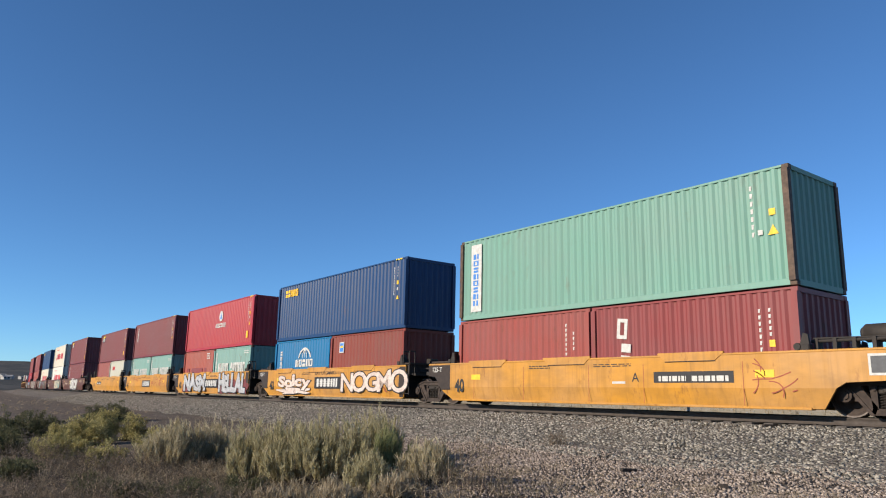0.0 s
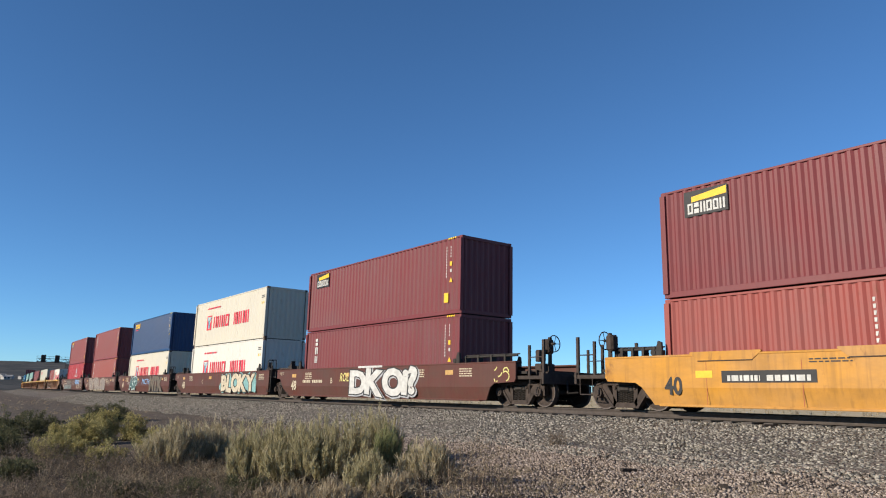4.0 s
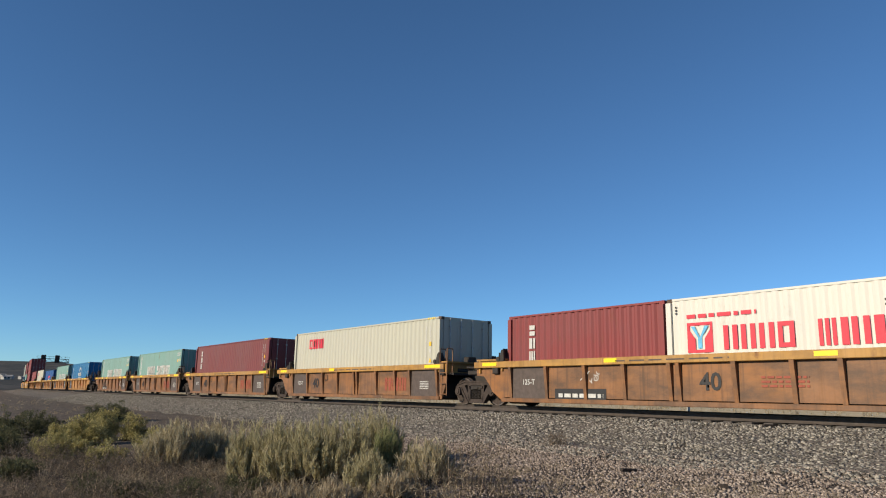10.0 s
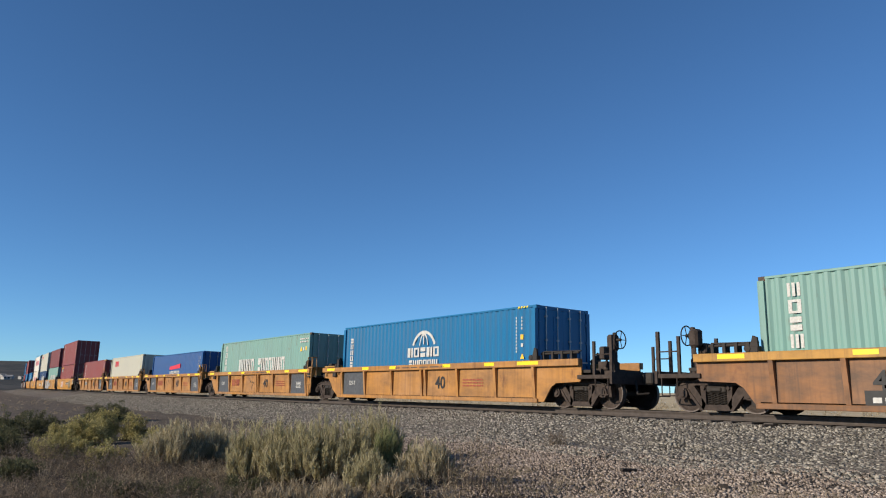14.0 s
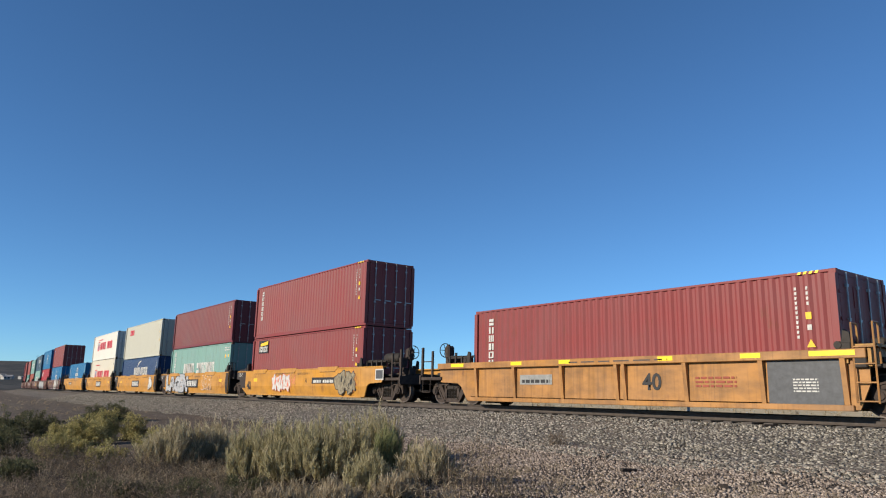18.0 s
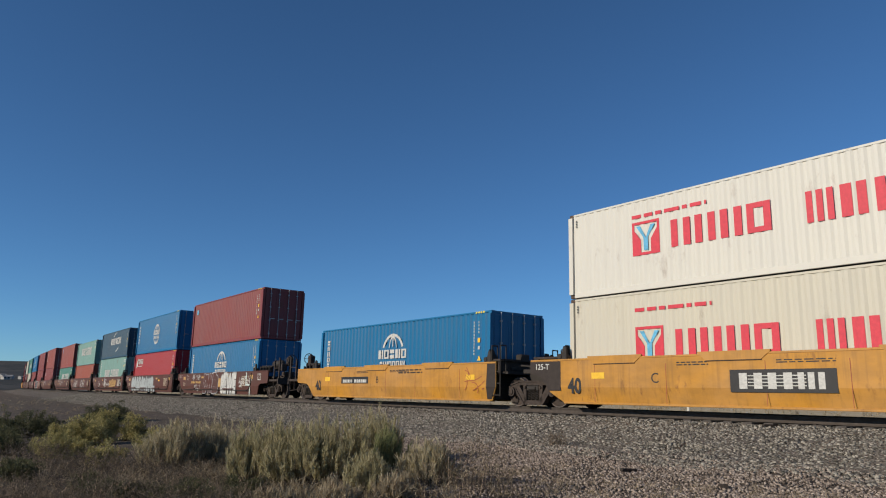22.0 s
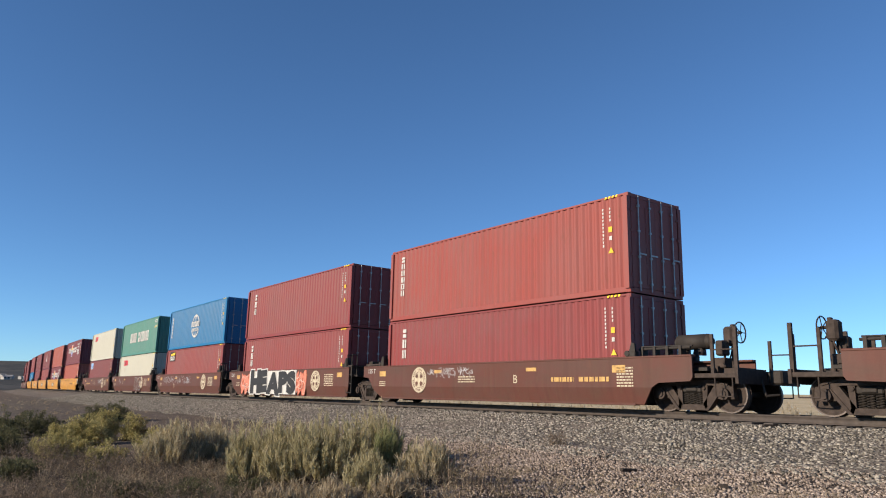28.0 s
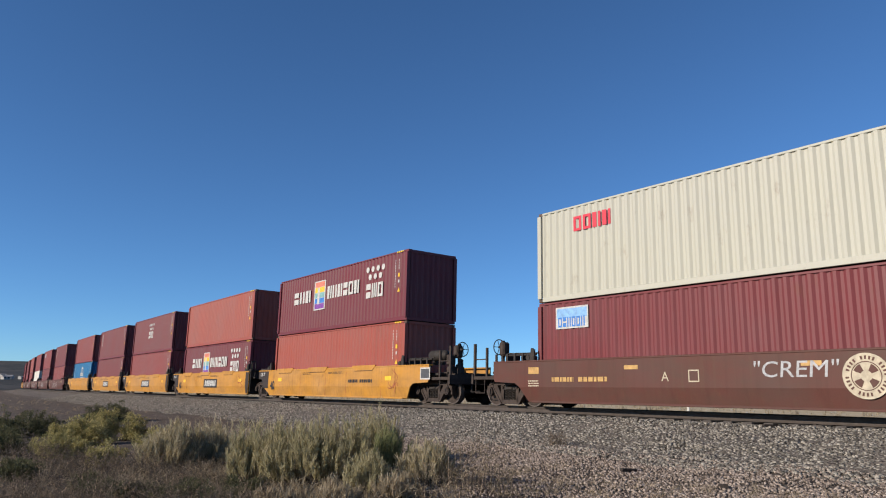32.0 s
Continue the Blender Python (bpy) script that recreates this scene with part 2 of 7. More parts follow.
def header_mesh(bm, H):
    box(bm, -0.07, -0.01, -CW / 2 + 0.15, CW / 2 - 0.15, H - 0.125, H - 0.01)


def sill_mesh(bm):
    box(bm, -0.09, -0.01, -CW / 2 + 0.15, CW / 2 - 0.15, 0.01, 0.15)


def roof_mesh(bm, L):
    """One pressed sheet with ribs across it."""
    n = int(L / 0.3)
    rows = []
    for i in range(n):
        a, p = -L / 2 + 0.06 + i * (L - 0.12) / n, (L - 0.12) / n
        for f, z in ((0.0, -0.012), (0.40, -0.012), (0.52, 0.006), (0.88, 0.006)):
            rows.append([bm.verts.new((a + p * f, s * (CW / 2 - 0.03), z)) for s in (-1, 1)])
    for p, q in zip(rows, rows[1:]):
        bm.faces.new((p[0], q[0], q[1], p[1]))


def floor_mesh(bm, L):
    box(bm, -L / 2 + 0.1, L / 2 - 0.1, -CW / 2 + 0.06, CW / 2 - 0.06, 0.11, 0.15)
    k = int(L / 0.6)
    for i in range(1, k):
        x = -L / 2 + i * L / k
        box(bm, x - 0.025, x + 0.025, -CW / 2 + 0.06, CW / 2 - 0.06, 0.02, 0.11)


def leaf_mesh(bm, H):
    """A door leaf with its pressed panels, hinge side at +y."""
    w = CW / 2 - 0.13
    box(bm, -0.06, -0.01, 0.0, w, 0.16, H - 0.13, 0.006)
    for k in range(4):
        z0 = 0.28 + k * (H - 0.5) / 4
        box(bm, -0.012, 0.004, 0.30, 0.45, z0, z0 + (H - 0.5) / 4 - 0.12)
    for z in (0.5, H * 0.38, H * 0.62, H - 0.5):
        box(bm, -0.02, 0.022, w - 0.05, w + 0.07, z - 0.035, z + 0.035)


def rod_mesh(bm, H):
    tube(bm, (0, 0, 0.06), (0, 0, H - 0.05), 0.017, 6)
    for z in (0.30, 1.05, H * 0.62, H - 0.35):
        box(bm, -0.035, 0.02, -0.045, 0.045, z - 0.03, z + 0.03)
    box(bm, 0.0, 0.02, -0.02, 0.30, 1.12, 1.16)


RUSTY_CORNERS = (MINT, SAGE, WHITE, CREAM, BONE, SALMON)


def container(col, L, H, label, door=False, shallow=False):
    name = "shipping_container"
    root = tagged(new(name), label, "container", "containers on the train")
    root.empty_display_size = 0.3
    depth = 0.022 if shallow else 0.040
    for s in (-1, 1):
        part("side_wall", shared(("side_wall", L, H, s, depth), side_mesh, L, H, s, depth), col, root)
        y = -CW / 2 if s < 0 else CW / 2 - 0.06
        part("top_rail", shared(("top_rail", L), rail_mesh, L, 0.06), col, root, m=pose(0, y, H - 0.065))
        part("bottom_rail", shared(("bottom_rail", L), rail_mesh, L, 0.155), col, root, m=pose(0, y, 0.012))
    for sx in (-1, 1):
        for sy in (-1, 1):
            q = Matrix.Diagonal((sx, -sy, 1, 1))
            part("corner_post", shared(("corner_post", H, sx, sy), post_at, H, q), POST_RUST if col is MINT else col, root, m=pose(sx * L / 2, sy * CW / 2, 0))
            for z in (0.0, H - 0.115):
                part("corner_casting", shared(("corner_casting", sx, sy), casting_at, q), POST_RUST if col in RUSTY_CORNERS else col, root, m=pose(sx * L / 2, sy * CW / 2, z))
        part("end_header", shared(("end_header", H), header_mesh, H), col, root, m=pose(sx * L / 2, 0, 0, 0, 0, 0 if sx > 0 else 180))
        part("end_sill", shared(("end_sill",), sill_mesh), col, root, m=pose(sx * L / 2, 0, 0, 0, 0, 0 if sx > 0 else 180))
    part("roof_panel", shared(("roof_panel", L), roof_mesh, L), col, root, m=pose(0, 0, H - 0.02))
    part("floor_frame", shared(("floor_frame", L), floor_mesh, L), IRON, root)
    part("end_wall", shared(("end_wall", L, H), end_mesh, L, H), col, root, m=pose(0, 0, 0, 0, 0, 180))
    if door:
        for s in (-1, 1):
            leaf = part("door_leaf", shared(("door_leaf", H, s), leaf_at, H, s), col, root, m=pose(L / 2, 0, 0))
            for y in (0.28, 0.80):
                part("lock_rod", shared(("lock_rod", H), rod_mesh, H), ROD, leaf, m=pose(0.025, s * y, 0))
    else:
        part("end_wall", shared(("end_wall", L, H), end_mesh, L, H), col, root)
    return root


def post_at(bm, H, q):
    post_mesh(bm, H)
    bmesh.ops.transform(bm, verts=bm.verts, matrix=q)


def casting_at(bm, q):
    casting_mesh(bm)
    bmesh.ops.transform(bm, verts=bm.verts, matrix=q)


def leaf_at(bm, H, s):
    leaf_mesh(bm, H)
    bmesh.ops.transform(bm, verts=bm.verts, matrix=Matrix.Diagonal((1, s, 1, 1)))


# ---- painted marks ----
SIDE = -CW / 2 - 0.004


def word(root, x, z, width, height, pat, ink, lean=0.0, upright=False, y=SIDE):
    """A painted name, as plain open shapes of its size, colour and weight: pat gives one sign for each (i a narrow bar, a blank a gap)."""
    wide = [0.5 if k == "i" else 1.0 for k in pat]
    unit, at = (height if upright else width) / sum(wide), 0.0
    for k, wd in zip(pat, wide):
        if k != " ":
            if upright:
                m = pose(x, y, z + height - at - 0.86 * unit * wd) @ Matrix.Diagonal((width, 1, 0.80 * unit * wd, 1))
            else:
                m = pose(x + at, y, z) @ Matrix(((1, 0, lean, 0), (0, 1, 0, 0), (0, 0, 1, 0), (0, 0, 0, 1))) @ Matrix.Diagonal((0.84 * unit * wd, 1, height, 1))
            part("word_block", shared(("word_block", k), block_mesh, k), INK[ink], root, m=m)
        at += unit * wd


BLOCKS = {"i": ((0.1, 0.9, 0, 1),), "o": ((0, 0.30, 0, 1), (0.70, 1, 0, 1), (0.30, 0.70, 0, 0.18), (0.30, 0.70, 0.82, 1)), "n": ((0.02, 0.36, 0, 1), (0.64, 0.98, 0, 1)), "c": ((0, 0.52, 0, 1), (0.70, 1, 0, 1)),
          "z": ((0.05, 0.95, 0, 0.42), (0.05, 0.95, 0.58, 1)), "m": ((0, 0.24, 0, 1), (0.38, 0.62, 0, 1), (0.76, 1, 0, 1))}


def block_mesh(bm, kind):
    """A plain open shape one wide and one high."""
    for k, (x0, x1, z0, z1) in enumerate(BLOCKS[kind]):
        flat(bm, [(x0, z0), (x1, z0), (x1, z1), (x0, z1)], -0.0006 * k)


def plate_mesh(bm, w, h):
    flat(bm, [(0, 0), (w, 0), (w, h), (0, h)], 0)


def patch(root, x, z, w, h, ink, y=SIDE, name="sticker"):
    return part(name, shared((name, w, h), plate_mesh, w, h), INK[ink] if isinstance(ink, str) else ink, root, m=pose(x, y, z))


def tri_mesh(bm, w, h):
    flat(bm, [(0, 0), (w, 0), (w / 2, h)], 0)


def bars_mesh(bm, n, w, h, seed, upright):
    """Rows or a column of small bars, standing for small writing."""
    rnd = random.Random(seed)
    if upright:
        for i in range(n):
            a = h - (i + 1) * h / n
            flat(bm, [(0, a), (w * rnd.uniform(0.6, 1), a), (w, a + h / n * 0.62), (0, a + h / n * 0.62)], 0)
    else:
        for i in range(n):
            a = h - (i + 1) * h / n
            x = 0.0
            while x < w:
                k = min(w, x + rnd.uniform(0.06, 0.22) * w)
                flat(bm, [(x, a), (k, a), (k, a + h / n * 0.5), (x, a + h / n * 0.5)], 0)
                x = k + w * 0.04


def small_print(root, x, z, w, h, n, ink="white", upright=False, y=SIDE, seed=3, name="small_print"):
    return tagged(part(name, shared((name, n, w, h, seed, upright), bars_mesh, n, w, h, seed, upright), INK[ink], root, m=pose(x, y, z)), kind="stuff")


def arcs_mesh(bm, R, full):
    span = (20, 160)
    ring(bm, 0, 0, R * 0.86, R, *span, 0)
    ring(bm, 0, 0, R * 0.78, R * 0.90, span[0], span[1], -0.002, 20, 0.42)
    flat(bm, [(-0.035 * R, R * 0.35), (0.035 * R, R * 0.35), (0.035 * R, R * 0.84), (-0.035 * R, R * 0.84)], -0.004)
    if full:
        ring(bm, 0, 0, R * 0.86, R, 200, 340, 0)
        ring(bm, 0, 0, R * 0.78, R * 0.90, 205, 335, -0.002, 20, 0.42)


def disc_mesh(bm, R):
    bm.faces.new([bm.verts.new((R * math.cos(a * math.tau / 28), 0, R * math.sin(a * math.tau / 28))) for a in range(28)])


def swoosh_mesh(bm, R, a0, a1):
    rows = []
    for i in range(17):
        k = i / 16
        a = radians(a0 + (a1 - a0) * k)
        t = 0.10 * math.sin(math.pi * k) + 0.01
        rows.append([bm.verts.new(((R + d) * math.cos(a), 0, (R + d) * 0.55 * math.sin(a))) for d in (-t, t)])
    for p, q in zip(rows, rows[1:]):
        bm.faces.new((p[0], p[1], q[1], q[0]))


TEXTS = {}


def letters(root, text, x, z, h, ink, y, bold=0.0, name="lettering", sx=1.0, lean=0.0):
    """Painted characters in the built-in font, h metres high."""
    s = h / 0.70
    return part(name, glyph(text, bold, lean), INK[ink] if isinstance(ink, str) else ink, root, m=pose(x, y, z, 90, 0, 0) @ Matrix.Diagonal((s * sx, s, s, 1)))


def glyph(text, bold, lean):
    """The flat mesh of some characters, built once."""
    key = (text, bold, lean)
    if key not in TEXTS:
        cu = bpy.data.curves.new("lettering", "FONT")
        cu.body, cu.size, cu.offset, cu.shear, cu.resolution_u = text, 1.0, bold, lean, 3
        ob = bpy.data.objects.new("lettering", cu)
        me = bpy.data.meshes.new_from_object(ob)
        bpy.data.objects.remove(ob)
        me.materials.clear()
        me.materials.append(None)
        TEXTS[key] = me
    return TEXTS[key]


def id_column(c, L, H, rnd, tri=True):
    """The upright code bars and stickers near the front end of a container's side."""
    x = L / 2 - 0.95
    small_print(c, x, H - 1.50, 0.055, 1.20, 11, "white", True, seed=rnd.randrange(3))
    small_print(c, x + 0.26, H - 0.76, 0.05, 0.46, 4, "white", True, seed=5)
    patch(c, x + 0.22, H - 1.08, 0.13, 0.16, "yellow")
    patch(c, x + 0.24, H - 1.32, 0.10, 0.12, "white")
    if tri:
        part("warning_triangle", shared(("warning_triangle",), tri_mesh, 0.26, 0.24), INK["yellow"], c, m=pose(x + 0.2, SIDE, H - 1.70) @ Matrix.Diagonal((0.75, 1, 0.75, 1)))


def stripes_mesh(bm, n):
    for i in range(n):
        flat(bm, [(i * 0.13, 0), (i * 0.13 + 0.07, 0), (i * 0.13 + 0.10, 0.06), (i * 0.13 + 0.03, 0.06)], 0)


def marks(c, kind, L, H, rnd):
    """The painted marks of one container's near side, by kind."""
    if L > 8 and kind not in ("upright_panel", "tall_word", "tall_word_high", "red_wide"):
        id_column(c, L, H, rnd)
        if H == TALL:
            part("hazard_stripes", shared(("hazard_stripes",), stripes_mesh, 4), INK["hazard"], c, m=pose(L / 2 - 0.85, SIDE - 0.002, H - 0.066))
    h0 = H - TALL
    if kind == "red_wide":          # wide red name with a square emblem
        k = 1.0 if L > 8 else 0.5
        x0 = -3.75 if L > 8 else -2.45
        s = 1.0 if L > 8 else 0.80
        part("emblem", shared(("emblem_frame", s), frame_square, 0.90 * s, 0.95 * s), INK["red"], c, m=pose(x0, SIDE, 0.98 if L > 8 else 1.17))
        part("emblem_mark", shared(("emblem_mark", s), fork_mesh, 0.62 * s, 0.70 * s), INK["lightblue"], c, m=pose(x0 + 0.14 * s, SIDE - 0.002, (0.98 if L > 8 else 1.17) + 0.13 * s))
        word(c, x0 + 1.25 * s, 1.06 if L > 8 else 1.22, 6.15 if L > 8 else 3.9, 0.74 * s, "nnno minc", "red")
        small_print(c, x0, H - 0.55, 2.35 * s, 0.20, 1, "red", seed=9)
        for x in (L / 2 - 0.75, L / 2 - 0.5):
            patch(c, x, H - 0.95, 0.10, 0.14, "yellow")
        small_print(c, L / 2 - 0.8, H - 0.6, 0.45, 0.2, 2, "black", seed=4)
        small_print(c, -L / 2 + 0.25, H - 0.42, 0.05, 0.24, 3, "black", True)
    elif kind in ("globe_low", "globe"):
        full = kind == "globe"
        zc = 1.45 if full else (1.27 if L > 8 else 1.10)
        k = 1.0 if L > 8 else 0.92
        xo = 0.0 if L > 8 else 0.35
        part("emblem", shared(("emblem_arcs", k, full), arcs_mesh, 0.80 * k, full), INK["white"], c, m=pose(xo, SIDE, zc + (0.0 if full else 0.35)))
        word(c, xo - (0.86 if full else 1.05) * k, zc - 0.05 if full else zc + 0.15, (1.72 if full else 2.1) * k, 0.36, "cozco", "white", y=SIDE - 0.007)
        word(c, xo - (0.76 if full else 0.95) * k, zc - 0.36 if full else zc - 0.18, (1.52 if full else 1.9) * k, 0.22, "znioooin", "white", y=SIDE - 0.007)
        word(c, -L / 2 + 0.55, H - 2.05, 0.24, 1.55, "zmnozm", "white", upright=True)
    elif kind in ("tall_word", "tall_word_high"):
        z = 0.98 if kind == "tall_word" else 1.10
        if L > 8:
            word(c, -3.1, z, 2.3, 0.84, "cnino", "white")
            word(c, -0.3, z, 3.55, 0.84, "znooinco", "white")
            if kind == "tall_word":
                word(c, -5.42, H - 2.15, 0.30, 1.95, "mozmn", "white", upright=True)
            small_print(c, 4.9, H - 0.45, 0.95, 0.28, 2, "white", seed=6)
            patch(c, 5.55, H - 0.85, 0.13, 0.18, "yellow"), patch(c, 5.28, H - 0.85, 0.12, 0.16, "white")
            part("warning_triangle", shared(("warning_triangle",), tri_mesh, 0.26, 0.24), INK["yellow"], c, m=pose(4.95, SIDE, H - 0.88))
        else:
            word(c, -2.25, z - 0.1, 1.75, 0.80, "cnino", "white")
            word(c, -0.15, z - 0.1, 2.3, 0.80, "znooinco", "white")
            word(c, -2.75, H - 1.5, 0.22, 1.25, "mozmn", "white", upright=True)
            small_print(c, 1.9, H - 0.42, 0.75, 0.22, 2, "white", seed=6)
    elif kind == "three_high":      # three low white letters one above another
        word(c, -L / 2 + 0.95, H - 1.55, 0.26, 1.22, "zcm", "white", upright=True)
    elif kind == "six_high":
        word(c, -L / 2 + 0.70, H - 1.95, 0.25, 1.65, "znmcon", "white", upright=True)
    elif kind == "flag_panel":      # black and yellow panel with a white name
        x, z = -L / 2 + 0.72, H - 0.82
        patch(c, x, z, 1.25, 0.68, "black", name="emblem_panel")
        part("emblem_flag", shared(("emblem_flag",), wedge_mesh, 1.0, 0.26), INK["yellow"], c, m=pose(x + 0.22, SIDE - 0.002, z + 0.38))
        word(c, x + 0.10, z + 0.07, 1.1, 0.28, "oznoon", "white", y=SIDE - 0.003)
        patch(c, L / 2 - 1.05, 0.45, 0.26, 0.36, "yellow")
    elif kind == "pale_panel":
        x, z = -L / 2 + 0.72, H - 0.85
        patch(c, x, z, 1.3, 0.66, "white", name="emblem_panel")
        patch(c, x + 0.05, z + 0.32, 1.2, 0.29, "sky", y=SIDE - 0.002, name="emblem_flag")
        word(c, x + 0.10, z + 0.05, 1.1, 0.30, "oznoon", "blue", y=SIDE - 0.003)
    elif kind == "disc":
        part("emblem", shared(("emblem_disc",), disc_mesh, 0.33), INK["white"], c, m=pose(0.58, SIDE, 2.05 + h0))
        part("emblem_mark", shared(("emblem_tri",), tri_mesh, 0.36, 0.40), INK["blue"], c, m=pose(0.40, SIDE - 0.002, 1.86 + h0))
        word(c, -0.32, 1.33 + h0, 1.85, 0.27, "mnozznon", "white")
        patch(c, L / 2 - 1.05, 0.45, 0.26, 0.40, "yellow")
    elif kind == "yellow_word":
        word(c, -5.36, H - 0.62, 1.5, 0.36, "zznco", "yellow")
        if rnd.random() < 0.6:
            patch(c, -5.3, H - 0.80, 0.9, 0.07, "red")
    elif kind in ("swoosh", "swoosh_low"):
        z = 1.30 if kind == "swoosh" else 1.20
        word(c, -1.7, z, 2.05, 0.62, "cmn", "white")
        word(c, 0.55, z, 2.25, 0.62, "com", "white")
        part("emblem", shared(("emblem_swoosh", 0), swoosh_mesh, 1.7, 95, 150), INK["white"], c, m=pose(0.75, SIDE, z + 0.22))
        if kind == "swoosh":
            part("emblem", shared(("emblem_swoosh", 1), swoosh_mesh, 1.7, 275, 330), INK["white"], c, m=pose(0.45, SIDE, z + 0.25))
    elif kind == "red_word":
        k = 1.0 if L > 8 else 0.7
        word(c, -L / 2 + 1.5 * k, H - 0.82, 1.5 * k, 0.46 * k, "oocc", "red")
    elif kind == "slogan":          # white words either side of a coloured square, dots and a name
        word(c, -4.35, 1.48, 1.95, 0.60, "znc", "white")
        patch(c, -2.1, 1.02, 1.15, 1.42, "white", name="emblem_panel")
        for i, ink in enumerate(("purple", "blue", "aqua", "yellow", "coral")):
            patch(c, -2.02, 1.08 + i * 0.265, 0.98, 0.25, ink, y=SIDE - 0.002, name="emblem_stripe")
        patch(c, -1.75, 1.30, 0.22, 0.80, "white", y=SIDE - 0.004, name="emblem_mark")
        word(c, -0.75, 1.48, 3.05, 0.60, "cnczoc", "white")
        dots(c, 2.85, 2.05, 0.16)
        word(c, 2.85, 1.15, 1.45, 0.62, "zmo", "white")
    elif kind == "dots":
        dots(c, -1.2, 1.95, 0.14)
        word(c, -1.2, 1.2, 1.4, 0.55, "zmo", "white")
    elif kind == "square_flag":
        x = -L / 2 + (0.95 if L > 8 else 0.75)
        patch(c, x, H - 0.80, 0.42, 0.48, "white", name="emblem_panel")
        patch(c, x + 0.05, H - 0.75, 0.32, 0.38, "blue", y=SIDE - 0.002, name="emblem_mark")
        patch(c, x + 0.10, H - 0.58, 0.22, 0.10, "yellow", y=SIDE - 0.003, name="emblem_stripe")
    elif kind == "upright_panel":
        patch(c, -5.52, 0.28, 0.56, 2.40, "white", name="emblem_panel")
        word(c, -5.40, 0.45, 0.28, 1.9, "cozcozcn", "blue", upright=True, y=SIDE - 0.003)
        small_print(c, 5.1, 1.25, 0.07, 1.35, 7, "white", True)
        part("warning_triangle", shared(("warning_triangle",), tri_mesh, 0.26, 0.24), INK["yellow"], c, m=pose(5.5, SIDE, 1.25))
        patch(c, 5.55, 1.72, 0.16, 0.16, "yellow"), patch(c, 5.25, 1.28, 0.12, 0.12, "white")
    elif kind == "slant_letters":
        for i, z in enumerate((1.65, 0.95)):
            word(c, -2.15 + 0.1 * i, z, 0.42, 0.55, "oz"[i], "white", lean=0.2)
        small_print(c, 2.05, H - 1.6, 0.06, 1.2, 8, "white", True), small_print(c, 2.3, H - 1.1, 0.06, 0.7, 5, "white", True)
        patch(c, 2.28, H - 1.35, 0.14, 0.16, "yellow")
    elif kind == "bird":
        part("emblem", shared(("emblem_bird",), wedge_mesh, 0.45, 0.85), INK["white"], c, m=pose(-5.45, SIDE, H - 1.15))
        word(c, -4.85, H - 0.82, 1.5, 0.42, "zmno", "white")
        small_print(c, -4.85, H - 1.02, 1.4, 0.12, 1, "white")
    elif kind == "small_globe":
        part("emblem", shared(("emblem_disc_s",), disc_mesh, 0.19), INK["lightblue"], c, m=pose(-5.35, SIDE, H - 0.55))
        part("emblem_mark", shared(("emblem_ring_s",), arcs_mesh, 0.15, True), INK["white"], c, m=pose(-5.35, SIDE - 0.002, H - 0.55))
    elif kind == "winged":
        part("emblem", shared(("emblem_wing",), wedge_mesh, 2.6, 0.42), INK["red"], c, m=pose(-1.5, SIDE, 1.45))
        word(c, -1.4, 0.95, 2.4, 0.42, "nonzno", "white")
    elif kind == "patched":
        for x, w in ((-2.4, 0.5), (-1.4, 2.3), (1.2, 0.4)):
            patch(c, x, 0.92, w, 0.55, MAROON, name="paint_patch")
        small_print(c, 1.6, H - 0.55, 0.6, 0.42, 3, "white")
    elif kind == "plain20":
        small_print(c, 2.05, H - 1.5, 0.06, 1.15, 8, "white", True), small_print(c, 2.35, H - 1.2, 0.06, 0.6, 4, "white", True)


def dots(c, x, z, r):
    for i, (a, b) in enumerate(((0, 0), (0.42, 0), (0.84, 0), (1.26, 0), (0.21, -0.34), (0.63, -0.34), (1.05, -0.34))):
        part("emblem_dot", shared(("emblem_dot", r), disc_mesh, r * 0.8), INK["white"], c, m=pose(x + 0.1 + a, SIDE, z + 0.35 + b))


def frame_square(bm, w, h):
    t = 0.075
    for x0, x1, z0, z1 in ((0, w, 0, t), (0, w, h - t, h), (0, t, t, h - t), (w - t, w, t, h - t)):
        flat(bm, [(x0, z0), (x1, z0), (x1, z1), (x0, z1)], 0)
    flat(bm, [(t, t), (w * 0.32, t), (w * 0.32, h * 0.45), (t, h * 0.75)], 0)
    flat(bm, [(w - t, t), (w * 0.68, t), (w * 0.68, h * 0.45), (w - t, h * 0.75)], 0)


def fork_mesh(bm, w, h):
    flat(bm, [(w * 0.38, 0), (w * 0.62, 0), (w * 0.62, h * 0.5), (w * 0.38, h * 0.5)], 0)
    flat(bm, [(w * 0.38, h * 0.5), (w * 0.5, h * 0.5), (w * 0.22, h), (0, h)], 0)
    flat(bm, [(w * 0.5, h * 0.5), (w * 0.62, h * 0.5), (w, h), (w * 0.78, h)], 0)


def wedge_mesh(bm, w, h):
    flat(bm, [(0, 0), (w, h * 0.25), (w, h), (0, h * 0.55)], 0)


# ---- well cars and trucks ----
FLOOR = 0.30            # container floor above the rail
WY = 1.50               # half width of a well
BOT, TOP, FOLD = 0.16, 1.40, 0.60


